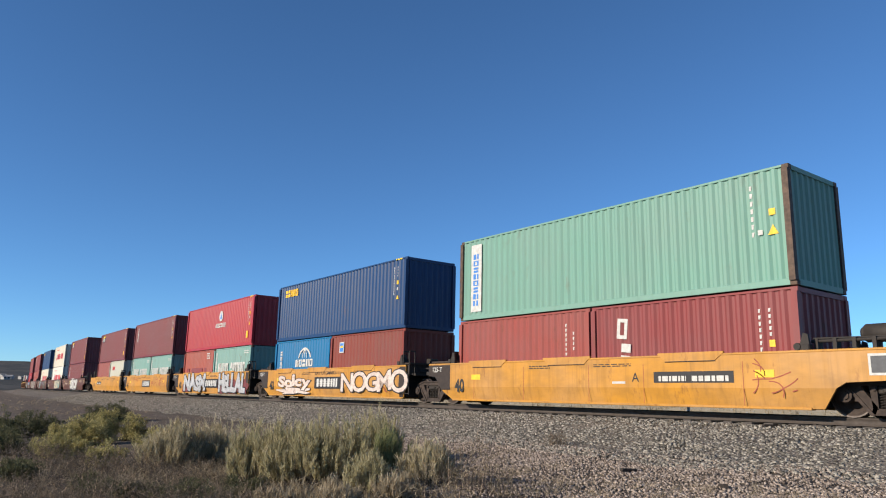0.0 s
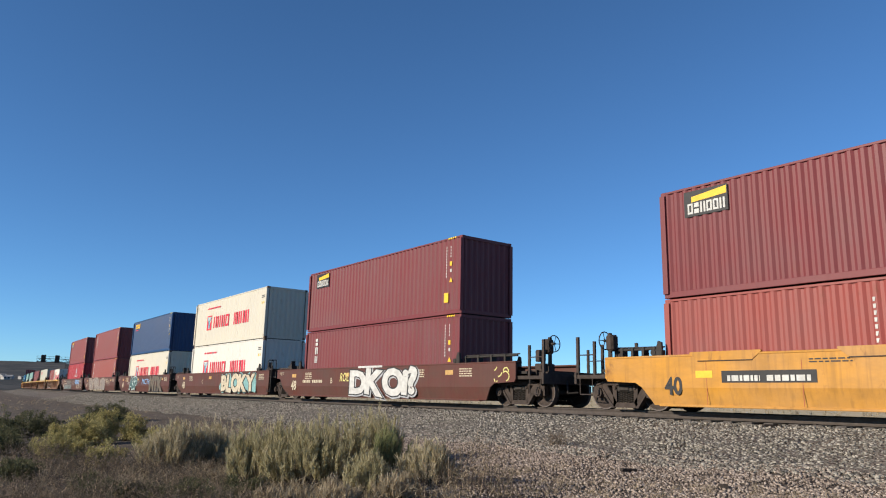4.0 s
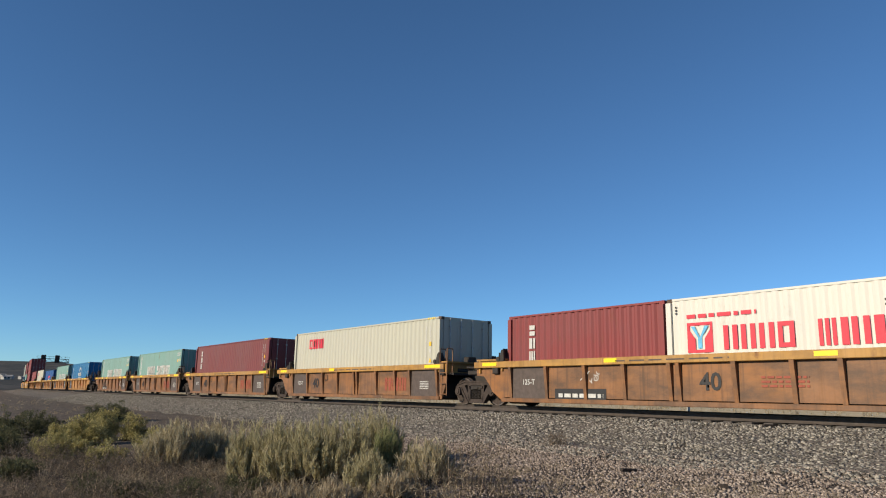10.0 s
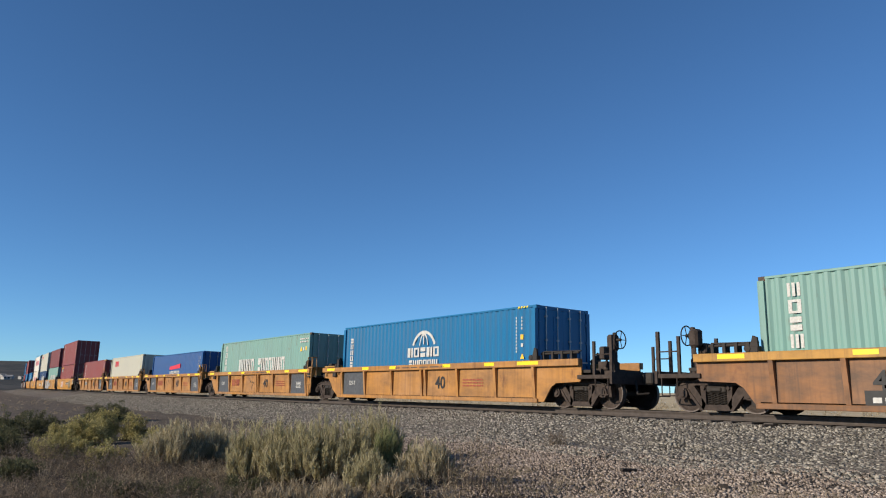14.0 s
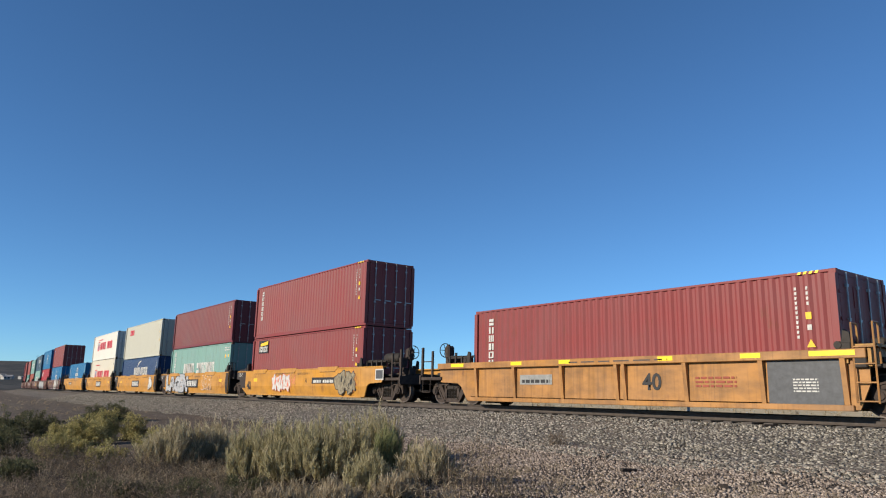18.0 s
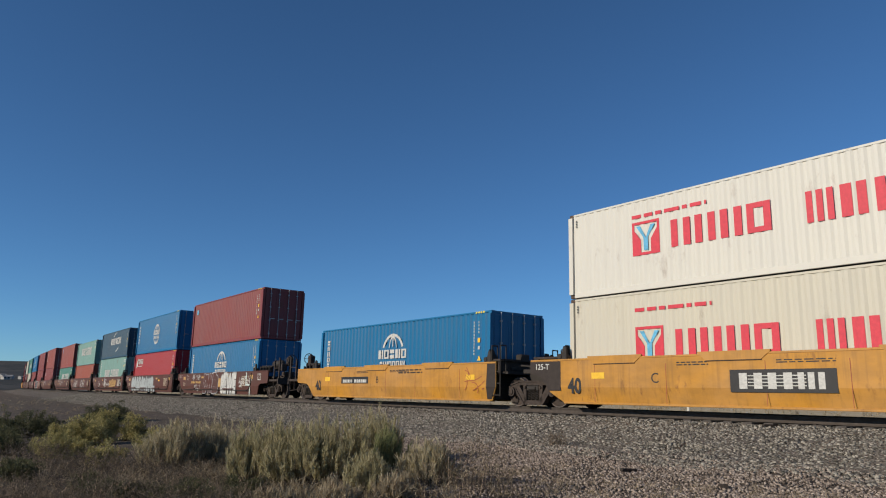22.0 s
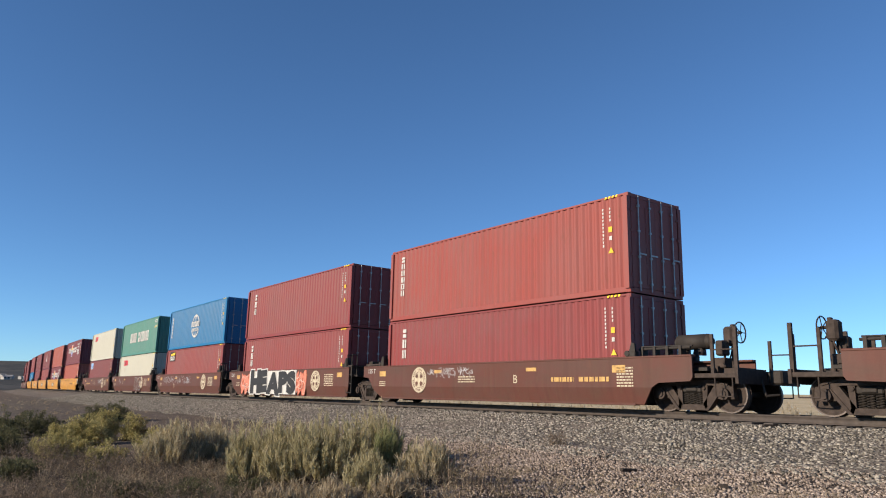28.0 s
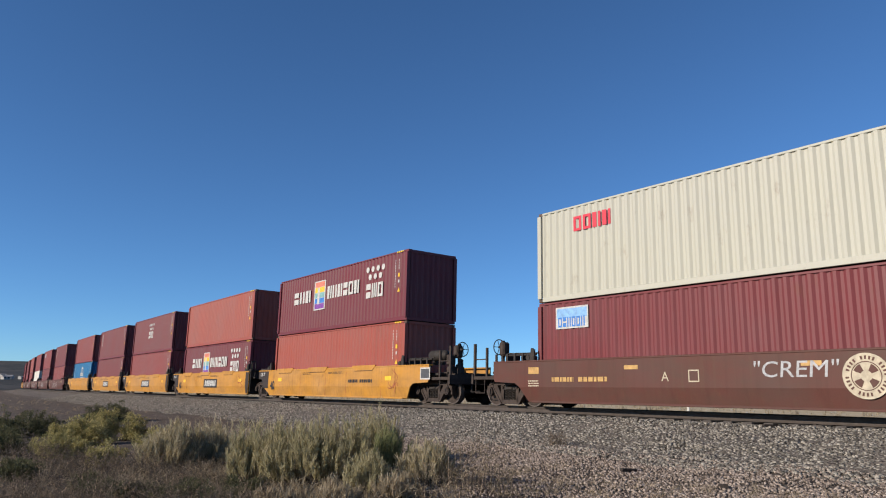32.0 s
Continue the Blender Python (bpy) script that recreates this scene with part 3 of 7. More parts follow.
def well_outline(P, A, EF, ER, front, rear, ribbed):
    """Side of one well unit in x and z; an end unit carries a platform over its own truck."""
    o = [(-P + 0.1, BOT), (P - 0.05, BOT)]
    if front == "end":
        o += [(EF - 1.22, BOT), (EF - 0.90, 0.60), (EF - 0.70, 0.72), (EF + 0.25, 0.76), (EF + 0.32, 0.86), (EF + 0.32, TOP)]
    elif ribbed:
        o += [(P + 0.05, BOT), (P + 0.30, 0.72), (P + 0.30, TOP)]
    else:
        o += [(P + 0.02, BOT), (P + 0.30, 0.62), (P + 0.30, TOP)]
    if rear == "end":
        o += [(-ER - 0.32, TOP), (-ER - 0.32, 0.86), (-ER - 0.25, 0.76), (-ER + 0.70, 0.72), (-ER + 0.90, 0.60), (-ER + 1.22, BOT)]
    else:
        o += [(-A + 0.25, TOP), (-A + 0.25, 0.98), (-A + 0.62, 0.95), (-A + 0.88, 0.70), (-A + 1.05, 0.45)]
    out = []
    for q in o:
        if not out or (abs(q[0] - out[-1][0]) + abs(q[1] - out[-1][1])) > 1e-4:
            out.append(q)
    return out


def wall_mesh(bm, P, A, EF, ER, front, rear, ribbed, s):
    y = 1.36 if ribbed else WY
    prism(bm, well_outline(P, A, EF, ER, front, rear, ribbed), s * (y - 0.05), s * y)
    if not ribbed:                      # the plate is folded in below its middle
        bmesh.ops.bisect_plane(bm, geom=bm.verts[:] + bm.edges[:] + bm.faces[:], plane_co=(0, 0, FOLD), plane_no=(0, 0, 1))
        for v in bm.verts:
            if v.co.z < FOLD - 0.001:
                v.co.y -= s * 0.10 * (FOLD - v.co.z) / (FOLD - BOT)


def chord_mesh(bm, x0, x1, s, z0, z1, y):
    box(bm, x0, x1, s * (y - 0.20), s * y, z0, z1, 0.012)


def rib_mesh(bm, s, wide):
    if wide:                            # two ribs close together at the middle
        rib_mesh(bm, s, False)
        bmesh.ops.translate(bm, verts=bm.verts, vec=(-0.26, 0, 0))
        return rib_mesh(bm, s, False)
    w = 0.055
    y0, y1 = (1.36, 1.49)
    a = [bm.verts.new((sx * w, s * yy, z)) for z, yy in ((0.24, 1.40), (1.22, y1)) for sx in (-1, 1)]
    b = [bm.verts.new((sx * w, s * y0, z)) for z in (0.24, 1.22) for sx in (-1, 1)]
    for f in ((a[0], a[1], a[3], a[2]), (a[0], a[2], b[2], b[0]), (a[1], b[1], b[3], a[3]), (a[2], a[3], b[3], b[2]), (a[0], b[0], b[1], a[1])):
        bm.faces.new(f)


def tray_mesh(bm, P, A, EF, ER, front, rear):
    """Well floor, end bulkheads and the beams that reach over the trucks."""
    box(bm, -P + 0.2, P - 0.2, -1.36, 1.36, 0.20, 0.285)
    for x in (-P, P):
        box(bm, x - 0.06, x + 0.06, -1.30, 1.30, 0.20, 1.15)
    box(bm, P, (EF + 1.5 if front == "end" else A - 0.05), -0.35, 0.35, 0.74, 1.02)
    box(bm, -(ER + 1.5 if rear == "end" else A - 0.05), -P, -0.35, 0.35, 0.74, 1.02)
    box(bm, P, (EF + 0.6 if front == "end" else A - 0.8), -1.28, 1.28, 1.02, 1.10)
    box(bm, -(ER + 0.6 if rear == "end" else A - 0.6), -P, -1.28, 1.28, 1.02, 1.10)


def end_panel_mesh(bm, P, A, s):
    prism(bm, [(-A + 0.24, TOP - 0.04), (-A + 0.24, 0.98), (-A + 0.62, 0.95), (-A + 0.88, 0.70), (-A + 1.00, 0.50), (-P + 0.06, 0.50), (-P + 0.06, TOP - 0.04)][::-1], s * (WY - 0.02), s * (WY + 0.004))


def crossover_mesh(bm, P, A, d):
    """Steel walkway across a wagon's end, on legs."""
    x0, x1 = P - 0.25, (P + 0.45 if d > 0 else A - 0.35)
    prism(bm, [(d * x, z) for x, z in ((x0 - 0.05, 1.45), (x0 + 0.10, 1.45), (x0 + 0.10, 1.12), (x0 + 0.17, 1.12), (x0 + 0.17, 1.45), (x1 - 0.14, 1.45), (x1 - 0.14, 1.05), (x1 - 0.07, 1.05), (x1 - 0.07, 1.45), (x1 + 0.05, 1.45), (x1 + 0.05, 1.51), (x0 - 0.05, 1.51))], -1.42, 1.42)


def bracket_mesh(bm, P, A, d):
    """Locking gear and valve boxes over the end."""
    box(bm, d * (P + 0.02), d * (P + 0.30), -1.47, -1.18, 1.02, 1.42, 0.02)
    box(bm, d * (P - 0.05), d * (P + 0.24), -0.30, 0.10, 1.50, 1.72, 0.03)
    prism(bm, [(d * (P - 0.20), 1.51), (d * (P + 0.06), 1.51), (d * (P - 0.16), 1.84)], -1.40, -1.20)
    prism(bm, [(d * (P - 0.20), 1.51), (d * (P + 0.06), 1.51), (d * (P - 0.16), 1.84)], 1.20, 1.40)
    tube(bm, (d * (P + 0.12), -1.30, 1.30), (d * (P + 0.12), 1.30, 1.30), 0.05, 8)
    tube(bm, (d * (P + 0.30), -0.9, 1.20), (d * (P + 0.30), -0.2, 1.20), 0.11, 10)
    for z in (0.55, 0.80):
        box(bm, d * (P + 0.06), d * (P + 0.14), -1.35, 1.35, z, z + 0.10)


def guide_mesh(bm):
    box(bm, -0.16, 0.16, -0.10, 0.08, 0.0, 0.16, 0.02)
    prism(bm, [(-0.05, 0.14), (0.16, 0.14), (0.14, 0.36), (0.04, 0.40)], -0.09, -0.02)
    tube(bm, (-0.10, -0.12, 0.10), (-0.10, 0.06, 0.10), 0.08, 10)


def ladder_mesh(bm):
    for x in (0.0, 0.42):
        tube(bm, (x, 0, 0.30), (x, 0, 1.95), 0.022, 6)
    for z in (0.34, 0.72, 1.10, 1.45):
        tube(bm, (0, 0, z), (0.42, 0, z), 0.018, 6)
    tube(bm, (0.0, 0, 1.95), (0.0, 0.25, 1.95), 0.022, 6)
    tube(bm, (0.42, 0, 1.95), (0.42, 0.25, 1.95), 0.022, 6)
    for x in (0.0, 0.42):
        tube(bm, (x, 0.25, 1.95), (x, 0.25, 1.10), 0.022, 6)


def platform_mesh(bm):
    """Deck over the coupler with its end sill, corner posts and stirrups."""
    box(bm, -0.55, 0.75, -1.42, 1.42, 0.84, 0.95, 0.01)
    box(bm, 0.68, 0.76, -1.45, 1.45, 0.70, 1.02)
    box(bm, -0.5, -0.1, -0.9, 0.9, 0.95, 1.15)
    box(bm, 0.15, 0.55, -1.05, 0.2, 0.95, 1.08)
    for y in (-1.36, 1.36):
        box(bm, 0.64, 0.73, y - 0.035, y + 0.035, 0.95, 2.05)
        box(bm, 0.02, 0.10, y - 0.03, y + 0.03, 0.95, 1.90)
        tube(bm, (0.06, y, 1.52), (0.68, y, 1.52), 0.018, 6)
        for x in (0.12, 0.58):
            tube(bm, (x, y * 1.03, 0.40), (x, y * 1.03, 0.9), 0.016, 6)
        tube(bm, (0.12, y * 1.03, 0.40), (0.58, y * 1.03, 0.40), 0.016, 6)


def wheel_hand_mesh(bm):
    n = 20
    for i in range(n):
        a, b = i * math.tau / n, (i + 1) * math.tau / n
        tube(bm, (0, 0.26 * math.cos(a), 0.26 * math.sin(a)), (0, 0.26 * math.cos(b), 0.26 * math.sin(b)), 0.018, 5)
    for i in range(5):
        a = i * math.tau / 5
        tube(bm, (0, 0, 0), (0, 0.26 * math.cos(a), 0.26 * math.sin(a)), 0.012, 5)
    tube(bm, (-0.18, 0, 0), (0.03, 0, 0), 0.04, 8)


def stand_mesh(bm):
    """Brake stand with its gear housing, chain rod and small boxes."""
    box(bm, -0.14, -0.04, -0.06, 0.06, 0.95, 2.20, 0.02)
    box(bm, -0.30, -0.03, -0.16, 0.16, 1.66, 2.14, 0.06)
    box(bm, -0.36, -0.10, -0.42, -0.14, 1.40, 1.78, 0.04)
    tube(bm, (-0.22, -0.30, 1.20), (-0.10, -0.20, 1.80), 0.03, 6)
    tube(bm, (-0.34, 0.10, 1.10), (-0.16, 0.10, 1.70), 0.022, 6)
    box(bm, -0.55, -0.20, -0.25, 0.35, 1.10, 1.36, 0.03)


def tank_mesh(bm):
    tube(bm, (-0.50, 0, 0), (0.35, 0, 0), 0.20, 16)
    tube(bm, (-0.60, 0, 0), (-0.50, 0, 0), 0.11, 16, 0.20)
    tube(bm, (0.35, 0, 0), (0.47, 0, 0), 0.20, 16, 0.09)
    box(bm, -0.35, -0.25, -0.10, 0.10, -0.35, -0.15)
    box(bm, 0.10, 0.20, -0.10, 0.10, -0.35, -0.15)
    return True


def pipe_mesh(bm, length):
    tube(bm, (0, 0, 0), (length, 0, 0), 0.035, 8)
    tube(bm, (0, 0.1, 0.07), (length, 0.1, 0.05), 0.022, 8)
    for i in range(4):
        box(bm, length * i / 4 + 0.08, length * i / 4 + 0.16, -0.06, 0.16, -0.30, 0.05)


def coupler_mesh(bm):
    box(bm, 0.0, 0.75, -0.14, 0.14, -0.12, 0.12, 0.02)
    box(bm, 0.70, 1.02, -0.22, 0.18, -0.17, 0.17, 0.04)
    tube(bm, (0.55, -0.35, 0.02), (0.80, -0.60, -0.45), 0.03, 6)
    tube(bm, (0.80, -0.60, -0.45), (1.0, -0.35, -0.42), 0.03, 6)


def joint_mesh(bm):
    box(bm, -0.62, 0.62, -0.30, 0.30, 0.74, 1.00, 0.03)
    box(bm, -0.30, 0.30, -1.20, 1.20, 1.02, 1.16, 0.02)
    tube(bm, (-0.7, -0.9, 1.30), (0.7, -0.9, 1.20), 0.03, 6)
    tube(bm, (-0.6, -0.6, 1.24), (0.7, -0.5, 1.28), 0.03, 6)


def well_unit(kind, w48, ribbed, col, front, rear, label):
    root = tagged(new("well_car"), label, "rail wagon", "well wagons of the train")
    P, A = (7.45, 8.92) if w48 else (6.35, 7.80)
    EF, ER = END_TRUCKS[kind]
    key = (w48, ribbed, front, rear, EF, ER)
    for s in (-1, 1):
        part("side_plate", shared(("side_plate", s) + key, wall_mesh, P, A, EF, ER, front, rear, ribbed, s), col, root)
        x0 = -(ER + 0.32) if rear == "end" else -(A - 0.25)
        x1 = (EF + 0.32) if front == "end" else P + 0.30
        yy = WY if ribbed else WY + 0.012
        part("top_chord", shared(("top_chord", s, ribbed, x0, x1), chord_mesh, x0, x1, s, 1.22 if ribbed else TOP - 0.035, TOP + 0.02, yy), CHORD if ribbed and col is RUSTWELL else col, root)
        part("bottom_sill", shared(("bottom_sill", s, ribbed, w48), chord_mesh, -P + 0.1, P - 0.05, s, BOT - 0.03, BOT + (0.10 if ribbed else 0.03), 1.42 if ribbed else WY - 0.07), col, root)
        if ribbed:
            for x in (-5.80, -4.22, -2.68, -1.28, 0.44, 1.98, 3.38, 4.42, 6.17) if kind == "R" else (-5.80, -3.92, -1.86, 0.44, 2.35, 4.36, 6.17):
                part("rib", shared(("rib", s, x == 0.44), rib_mesh, s, x == 0.44), col, root, m=pose(x, 0, 0))
        elif kind == "Y":
            for x in (-4.3, -0.75, 3.4):
                part("chord_plate", shared(("chord_plate", s), lip_mesh, s), col, root, m=pose(x, 0, 0))
                part("weld_line", shared(("weld_line", s), lip_edge_mesh, s), RUST, root, m=pose(x, 0, 0))
        if front != "end" and kind == "Y":
            part("end_panel", shared(("front_panel", s, w48), front_panel_mesh, P, s), GRIMED, root, "dark grimy end panel")
        for x in (-6.22, 6.22):
            part("container_guide", shared(("container_guide", s), guide_at, s), IRON, root, m=pose(x, s * (WY - 0.10), TOP))
    if kind == "B":
        part("side_pipe", shared(("side_pipe",), side_pipe_mesh), GRIMED, root, "dark air pipe along the side")
        for x in (-4.6, -1.3, 2.4):
            part("side_step", shared(("side_step",), step_mesh), col, root, m=pose(x, 0, 0))
    if rear != "end" and kind == "Y":
        for s in (-1, 1):
            part("end_panel", shared(("end_panel", s, w48), end_panel_mesh, P, A, s), GRIMED, root, "dark grimy end panel")
    for d, end in ((1, front), (-1, rear)):
        if end != "end":
            part("crossover_platform", shared(("crossover_platform", P, A, d), crossover_mesh, P, A, d), CHORD if ribbed else RUST, root)
            part("bracket_gear", shared(("bracket_gear", P, A, d), bracket_mesh, P, A, d), IRON, root)
    part("well_floor", shared(("well_floor", P, front, rear, EF, ER), tray_mesh, P, A, EF, ER, front, rear), IRON, root)
    if front == "mid":
        for y in (-1.46, 1.40):
            part("ladder", shared(("ladder",), ladder_mesh), col if ribbed else IRON, root, m=pose(P + 0.05, y, 0))
    for d, end in ((1, front), (-1, rear)):
        if end != "end":
            continue
        E = EF if d > 0 else ER
        q = pose(d * (E + 0.75), 0, 0, 0, 0, 0 if d > 0 else 180)
        part("end_platform", shared(("end_platform",), platform_mesh), RUST, root, m=q)
        part("brake_stand", shared(("brake_stand",), stand_mesh), RUST, root, m=q @ pose(0.25, -0.55 * d, 0))
        part("hand_wheel", shared(("hand_wheel",), wheel_hand_mesh), IRON, root, m=q @ pose(0.35, -0.55 * d, 1.98))
        part("coupler", shared(("coupler",), coupler_mesh), IRON, root, m=q @ pose(0.15, 0, 0.88))
        if d > 0 and kind in ("Y", "B", "E") or d < 0 and kind == "B48":
            part("air_tank", shared(("air_tank",), tank_mesh), IRON, root, m=q @ pose(-0.75, -0.75 * d, 1.78))
        part("brake_pipe", shared(("brake_pipe", E), pipe_mesh, E - 6.2), IRON, root, m=pose(6.3 if d > 0 else -E - 0.05, -1.2, 1.62))
    return root


def lip_mesh(bm, s):
    """A trapezium stiffener on the top of a smooth side, standing proud of it."""
    prism(bm, [(-0.70, TOP - 0.15), (0.70, TOP - 0.15), (0.94, TOP + 0.04), (0.92, TOP + 0.07), (-0.92, TOP + 0.07), (-0.94, TOP + 0.04)], s * (WY - 0.05), s * (WY + 0.020))


def front_panel_mesh(bm, P, s):
    """The grimy strip at the leading end of a smooth side, folded like it."""
    prism(bm, [(P - 0.22, BOT + 0.04), (P + 0.01, BOT + 0.04), (P + 0.285, 0.62), (P + 0.285, TOP - 0.04), (P - 0.14, TOP - 0.04)], s * (WY - 0.02), s * (WY + 0.004))
    bmesh.ops.bisect_plane(bm, geom=bm.verts[:] + bm.edges[:] + bm.faces[:], plane_co=(0, 0, FOLD), plane_no=(0, 0, 1))
    for v in bm.verts:
        if v.co.z < FOLD - 0.001:
            v.co.y -= s * 0.10 * (FOLD - v.co.z) / (FOLD - BOT)


def lip_edge_mesh(bm, s):
    """Rusted weld line under a stiffener."""
    prism(bm, [(-0.72, TOP - 0.165), (0.72, TOP - 0.165), (0.71, TOP - 0.145), (-0.71, TOP - 0.145)], s * (WY - 0.01), s * (WY + 0.024))


def side_pipe_mesh(bm):
    """An air pipe low along the side that bends up at the leading end."""
    run = ((-6.0, 0.36), (5.3, 0.36), (5.62, 0.46), (5.80, 0.70), (5.84, 1.30))
    for (a, za), (b, zb) in zip(run, run[1:]):
        tube(bm, (a, -WY - 0.025, za), (b, -WY - 0.025, zb), 0.026, 6)


def step_mesh(bm):
    prism(bm, [(-0.85, 0.40), (0.85, 0.40), (0.85, 0.46), (-0.85, 0.46)], -WY - 0.07, -WY + 0.02)


def guide_at(bm, s):
    guide_mesh(bm)
    bmesh.ops.transform(bm, verts=bm.verts, matrix=Matrix.Diagonal((1, -s, 1, 1)))


WHEEL_R, BASE = 0.46, 0.90


def wheel_mesh(bm, s):
    """A solid freight wheel about the axle, flange inside."""
    prof = ((0.0, 0.10), (0.10, 0.10), (0.12, 0.03), (0.30, 0.015), (0.38, 0.05), (0.40, 0.07), (WHEEL_R, 0.07), (WHEEL_R + 0.005, -0.05), (WHEEL_R + 0.028, -0.06), (WHEEL_R + 0.028, -0.085), (0.40, -0.085), (0.36, -0.05), (0.12, -0.05), (0.10, -0.12), (0.0, -0.12))
    n, rows = 28, []
    for r, y in prof:
        rows.append([bm.verts.new((r * math.cos(i * math.tau / n), s * y, r * math.sin(i * math.tau / n))) for i in range(n)] if r else [bm.verts.new((0, s * y, 0))])
    for a, b in zip(rows, rows[1:]):
        for i in range(n):
            j = (i + 1) % n
            if len(a) == 1:
                bm.faces.new((a[0], b[i], b[j]))
            elif len(b) == 1:
                bm.faces.new((a[i], b[0], a[j]))
            else:
                bm.faces.new((a[i], b[i], b[j], a[j]))


def tread_mesh(bm, s):
    n = 28
    for r0, r1, y0, y1 in ((WHEEL_R - 0.030, WHEEL_R + 0.003, 0.073, 0.073), (WHEEL_R + 0.003, WHEEL_R + 0.008, 0.073, -0.05)):
        a = [bm.verts.new((r0 * math.cos(i * math.tau / n), s * y0, r0 * math.sin(i * math.tau / n))) for i in range(n)]
        b = [bm.verts.new((r1 * math.cos(i * math.tau / n), s * y1, r1 * math.sin(i * math.tau / n))) for i in range(n)]
        for i in range(n):
            bm.faces.new((a[i], b[i], b[(i + 1) % n], a[(i + 1) % n]))


def axle_mesh(bm):
    tube(bm, (0, -1.02, 0), (0, 1.02, 0), 0.08, 10)


def frame_side_mesh(bm, s):
    """Cast truck side frame: bowed top, slanting arms that meet the low centre beam, and deep flanges round its windows."""
    y0, y1 = s * 0.92, s * 1.07
    for o in ([(-1.12, 0.58), (-0.98, 0.69), (-0.60, 0.80), (0.60, 0.80), (0.98, 0.69), (1.12, 0.58), (1.08, 0.46), (0.94, 0.56), (0.56, 0.67), (-0.56, 0.67), (-0.94, 0.56), (-1.08, 0.46)],
              [(-0.80, 0.60), (-0.62, 0.66), (-0.30, 0.22), (-0.36, 0.08), (-0.50, 0.12)],
              [(0.80, 0.60), (0.50, 0.12), (0.36, 0.08), (0.30, 0.22), (0.62, 0.66)],
              [(-0.46, 0.06), (0.46, 0.06), (0.40, 0.20), (-0.40, 0.20)],
              [(-0.40, 0.18), (-0.29, 0.18), (-0.29, 0.68), (-0.44, 0.68)],
              [(0.40, 0.18), (0.44, 0.68), (0.29, 0.68), (0.29, 0.18)]):
        prism(bm, o, y0, y1)
    for o in ([(-1.0, 0.70), (-0.60, 0.81), (0.60, 0.81), (1.0, 0.70), (0.98, 0.66), (0.58, 0.77), (-0.58, 0.77), (-0.98, 0.66)],
              [(-0.84, 0.56), (-0.78, 0.59), (-0.36, 0.06), (-0.44, 0.05)], [(0.84, 0.56), (0.44, 0.05), (0.36, 0.06), (0.78, 0.59)]):
        prism(bm, o, s * 1.05, s * 1.10)
    for x in (-BASE, BASE):
        prism(bm, [(x - 0.24, 0.34), (x - 0.15, 0.34), (x - 0.13, 0.54), (x + 0.13, 0.54), (x + 0.15, 0.34), (x + 0.24, 0.34), (x + 0.22, 0.64), (x - 0.22, 0.64)], s * 0.90, s * 1.06)
    for x in (-0.34, 0.34):
        tube(bm, (x, s * 1.06, 0.60), (x, s * 1.11, 0.60), 0.045, 8)


def cap_mesh(bm, s):
    tube(bm, (0, s * 0.95, 0), (0, s * 1.16, 0), 0.145, 14)
    tube(bm, (0, s * 1.16, 0), (0, s * 1.19, 0), 0.09, 10)


def spring_mesh(bm, s):
    """Coil springs side by side under the bolster's end."""
    for x, r in ((-0.19, 0.075), (-0.02, 0.075), (0.16, 0.075)):
        last = None
        for k in range(43):
            a = k * math.tau / 8
            p = (x + r * math.cos(a), s * 0.99 + r * math.sin(a), 0.20 + k * 0.0066)
            if last:
                tube(bm, last, p, 0.017, 4)
            last = p
    box(bm, -0.27, 0.27, s * 0.88, s * 1.09, 0.49, 0.66, 0.03)
    box(bm, -0.16, 0.16, s * 1.05, s * 1.13, 0.52, 0.62, 0.02)


def bolster_mesh(bm):
    box(bm, -0.24, 0.24, -1.0, 1.0, 0.46, 0.70, 0.03)
    box(bm, -0.5, 0.5, -0.3, 0.3, 0.62, 0.76, 0.03)
    for x in (-0.5, 0.5):
        box(bm, x - 0.05, x + 0.05, -0.85, 0.85, 0.30, 0.42)


def truck(label, joint):
    root = tagged(new("rail_truck"), label, "wheel truck", "wheel trucks of the train")
    axles = []
    for s in (-1, 1):
        part("side_frame", shared(("side_frame", s), frame_side_mesh, s), RUST, root)
        part("spring_nest", shared(("spring_nest", s), spring_mesh, s), IRON, root)
    part("bolster", shared(("bolster",), bolster_mesh), IRON, root)
    for x in (-BASE, BASE):
        ax = part("axle", shared(("axle",), axle_mesh), IRON, root, m=pose(x, 0, WHEEL_R))
        axles.append(ax)
        for s in (-1, 1):
            part("wheel", shared(("wheel", s), wheel_mesh, s), RUST, ax, m=pose(0, s * 0.765, 0))
            part("wheel_rim", shared(("wheel_rim", s), tread_mesh, s), STEEL, ax, "bright worn wheel rim", m=pose(0, s * 0.765, 0))
            part("bearing_cap", shared(("bearing_cap", s), cap_mesh, s), RUST, root, m=pose(x, 0, WHEEL_R))
    if joint:
        part("articulation_joint", shared(("articulation_joint",), joint_mesh), IRON, root)
    return root, axles


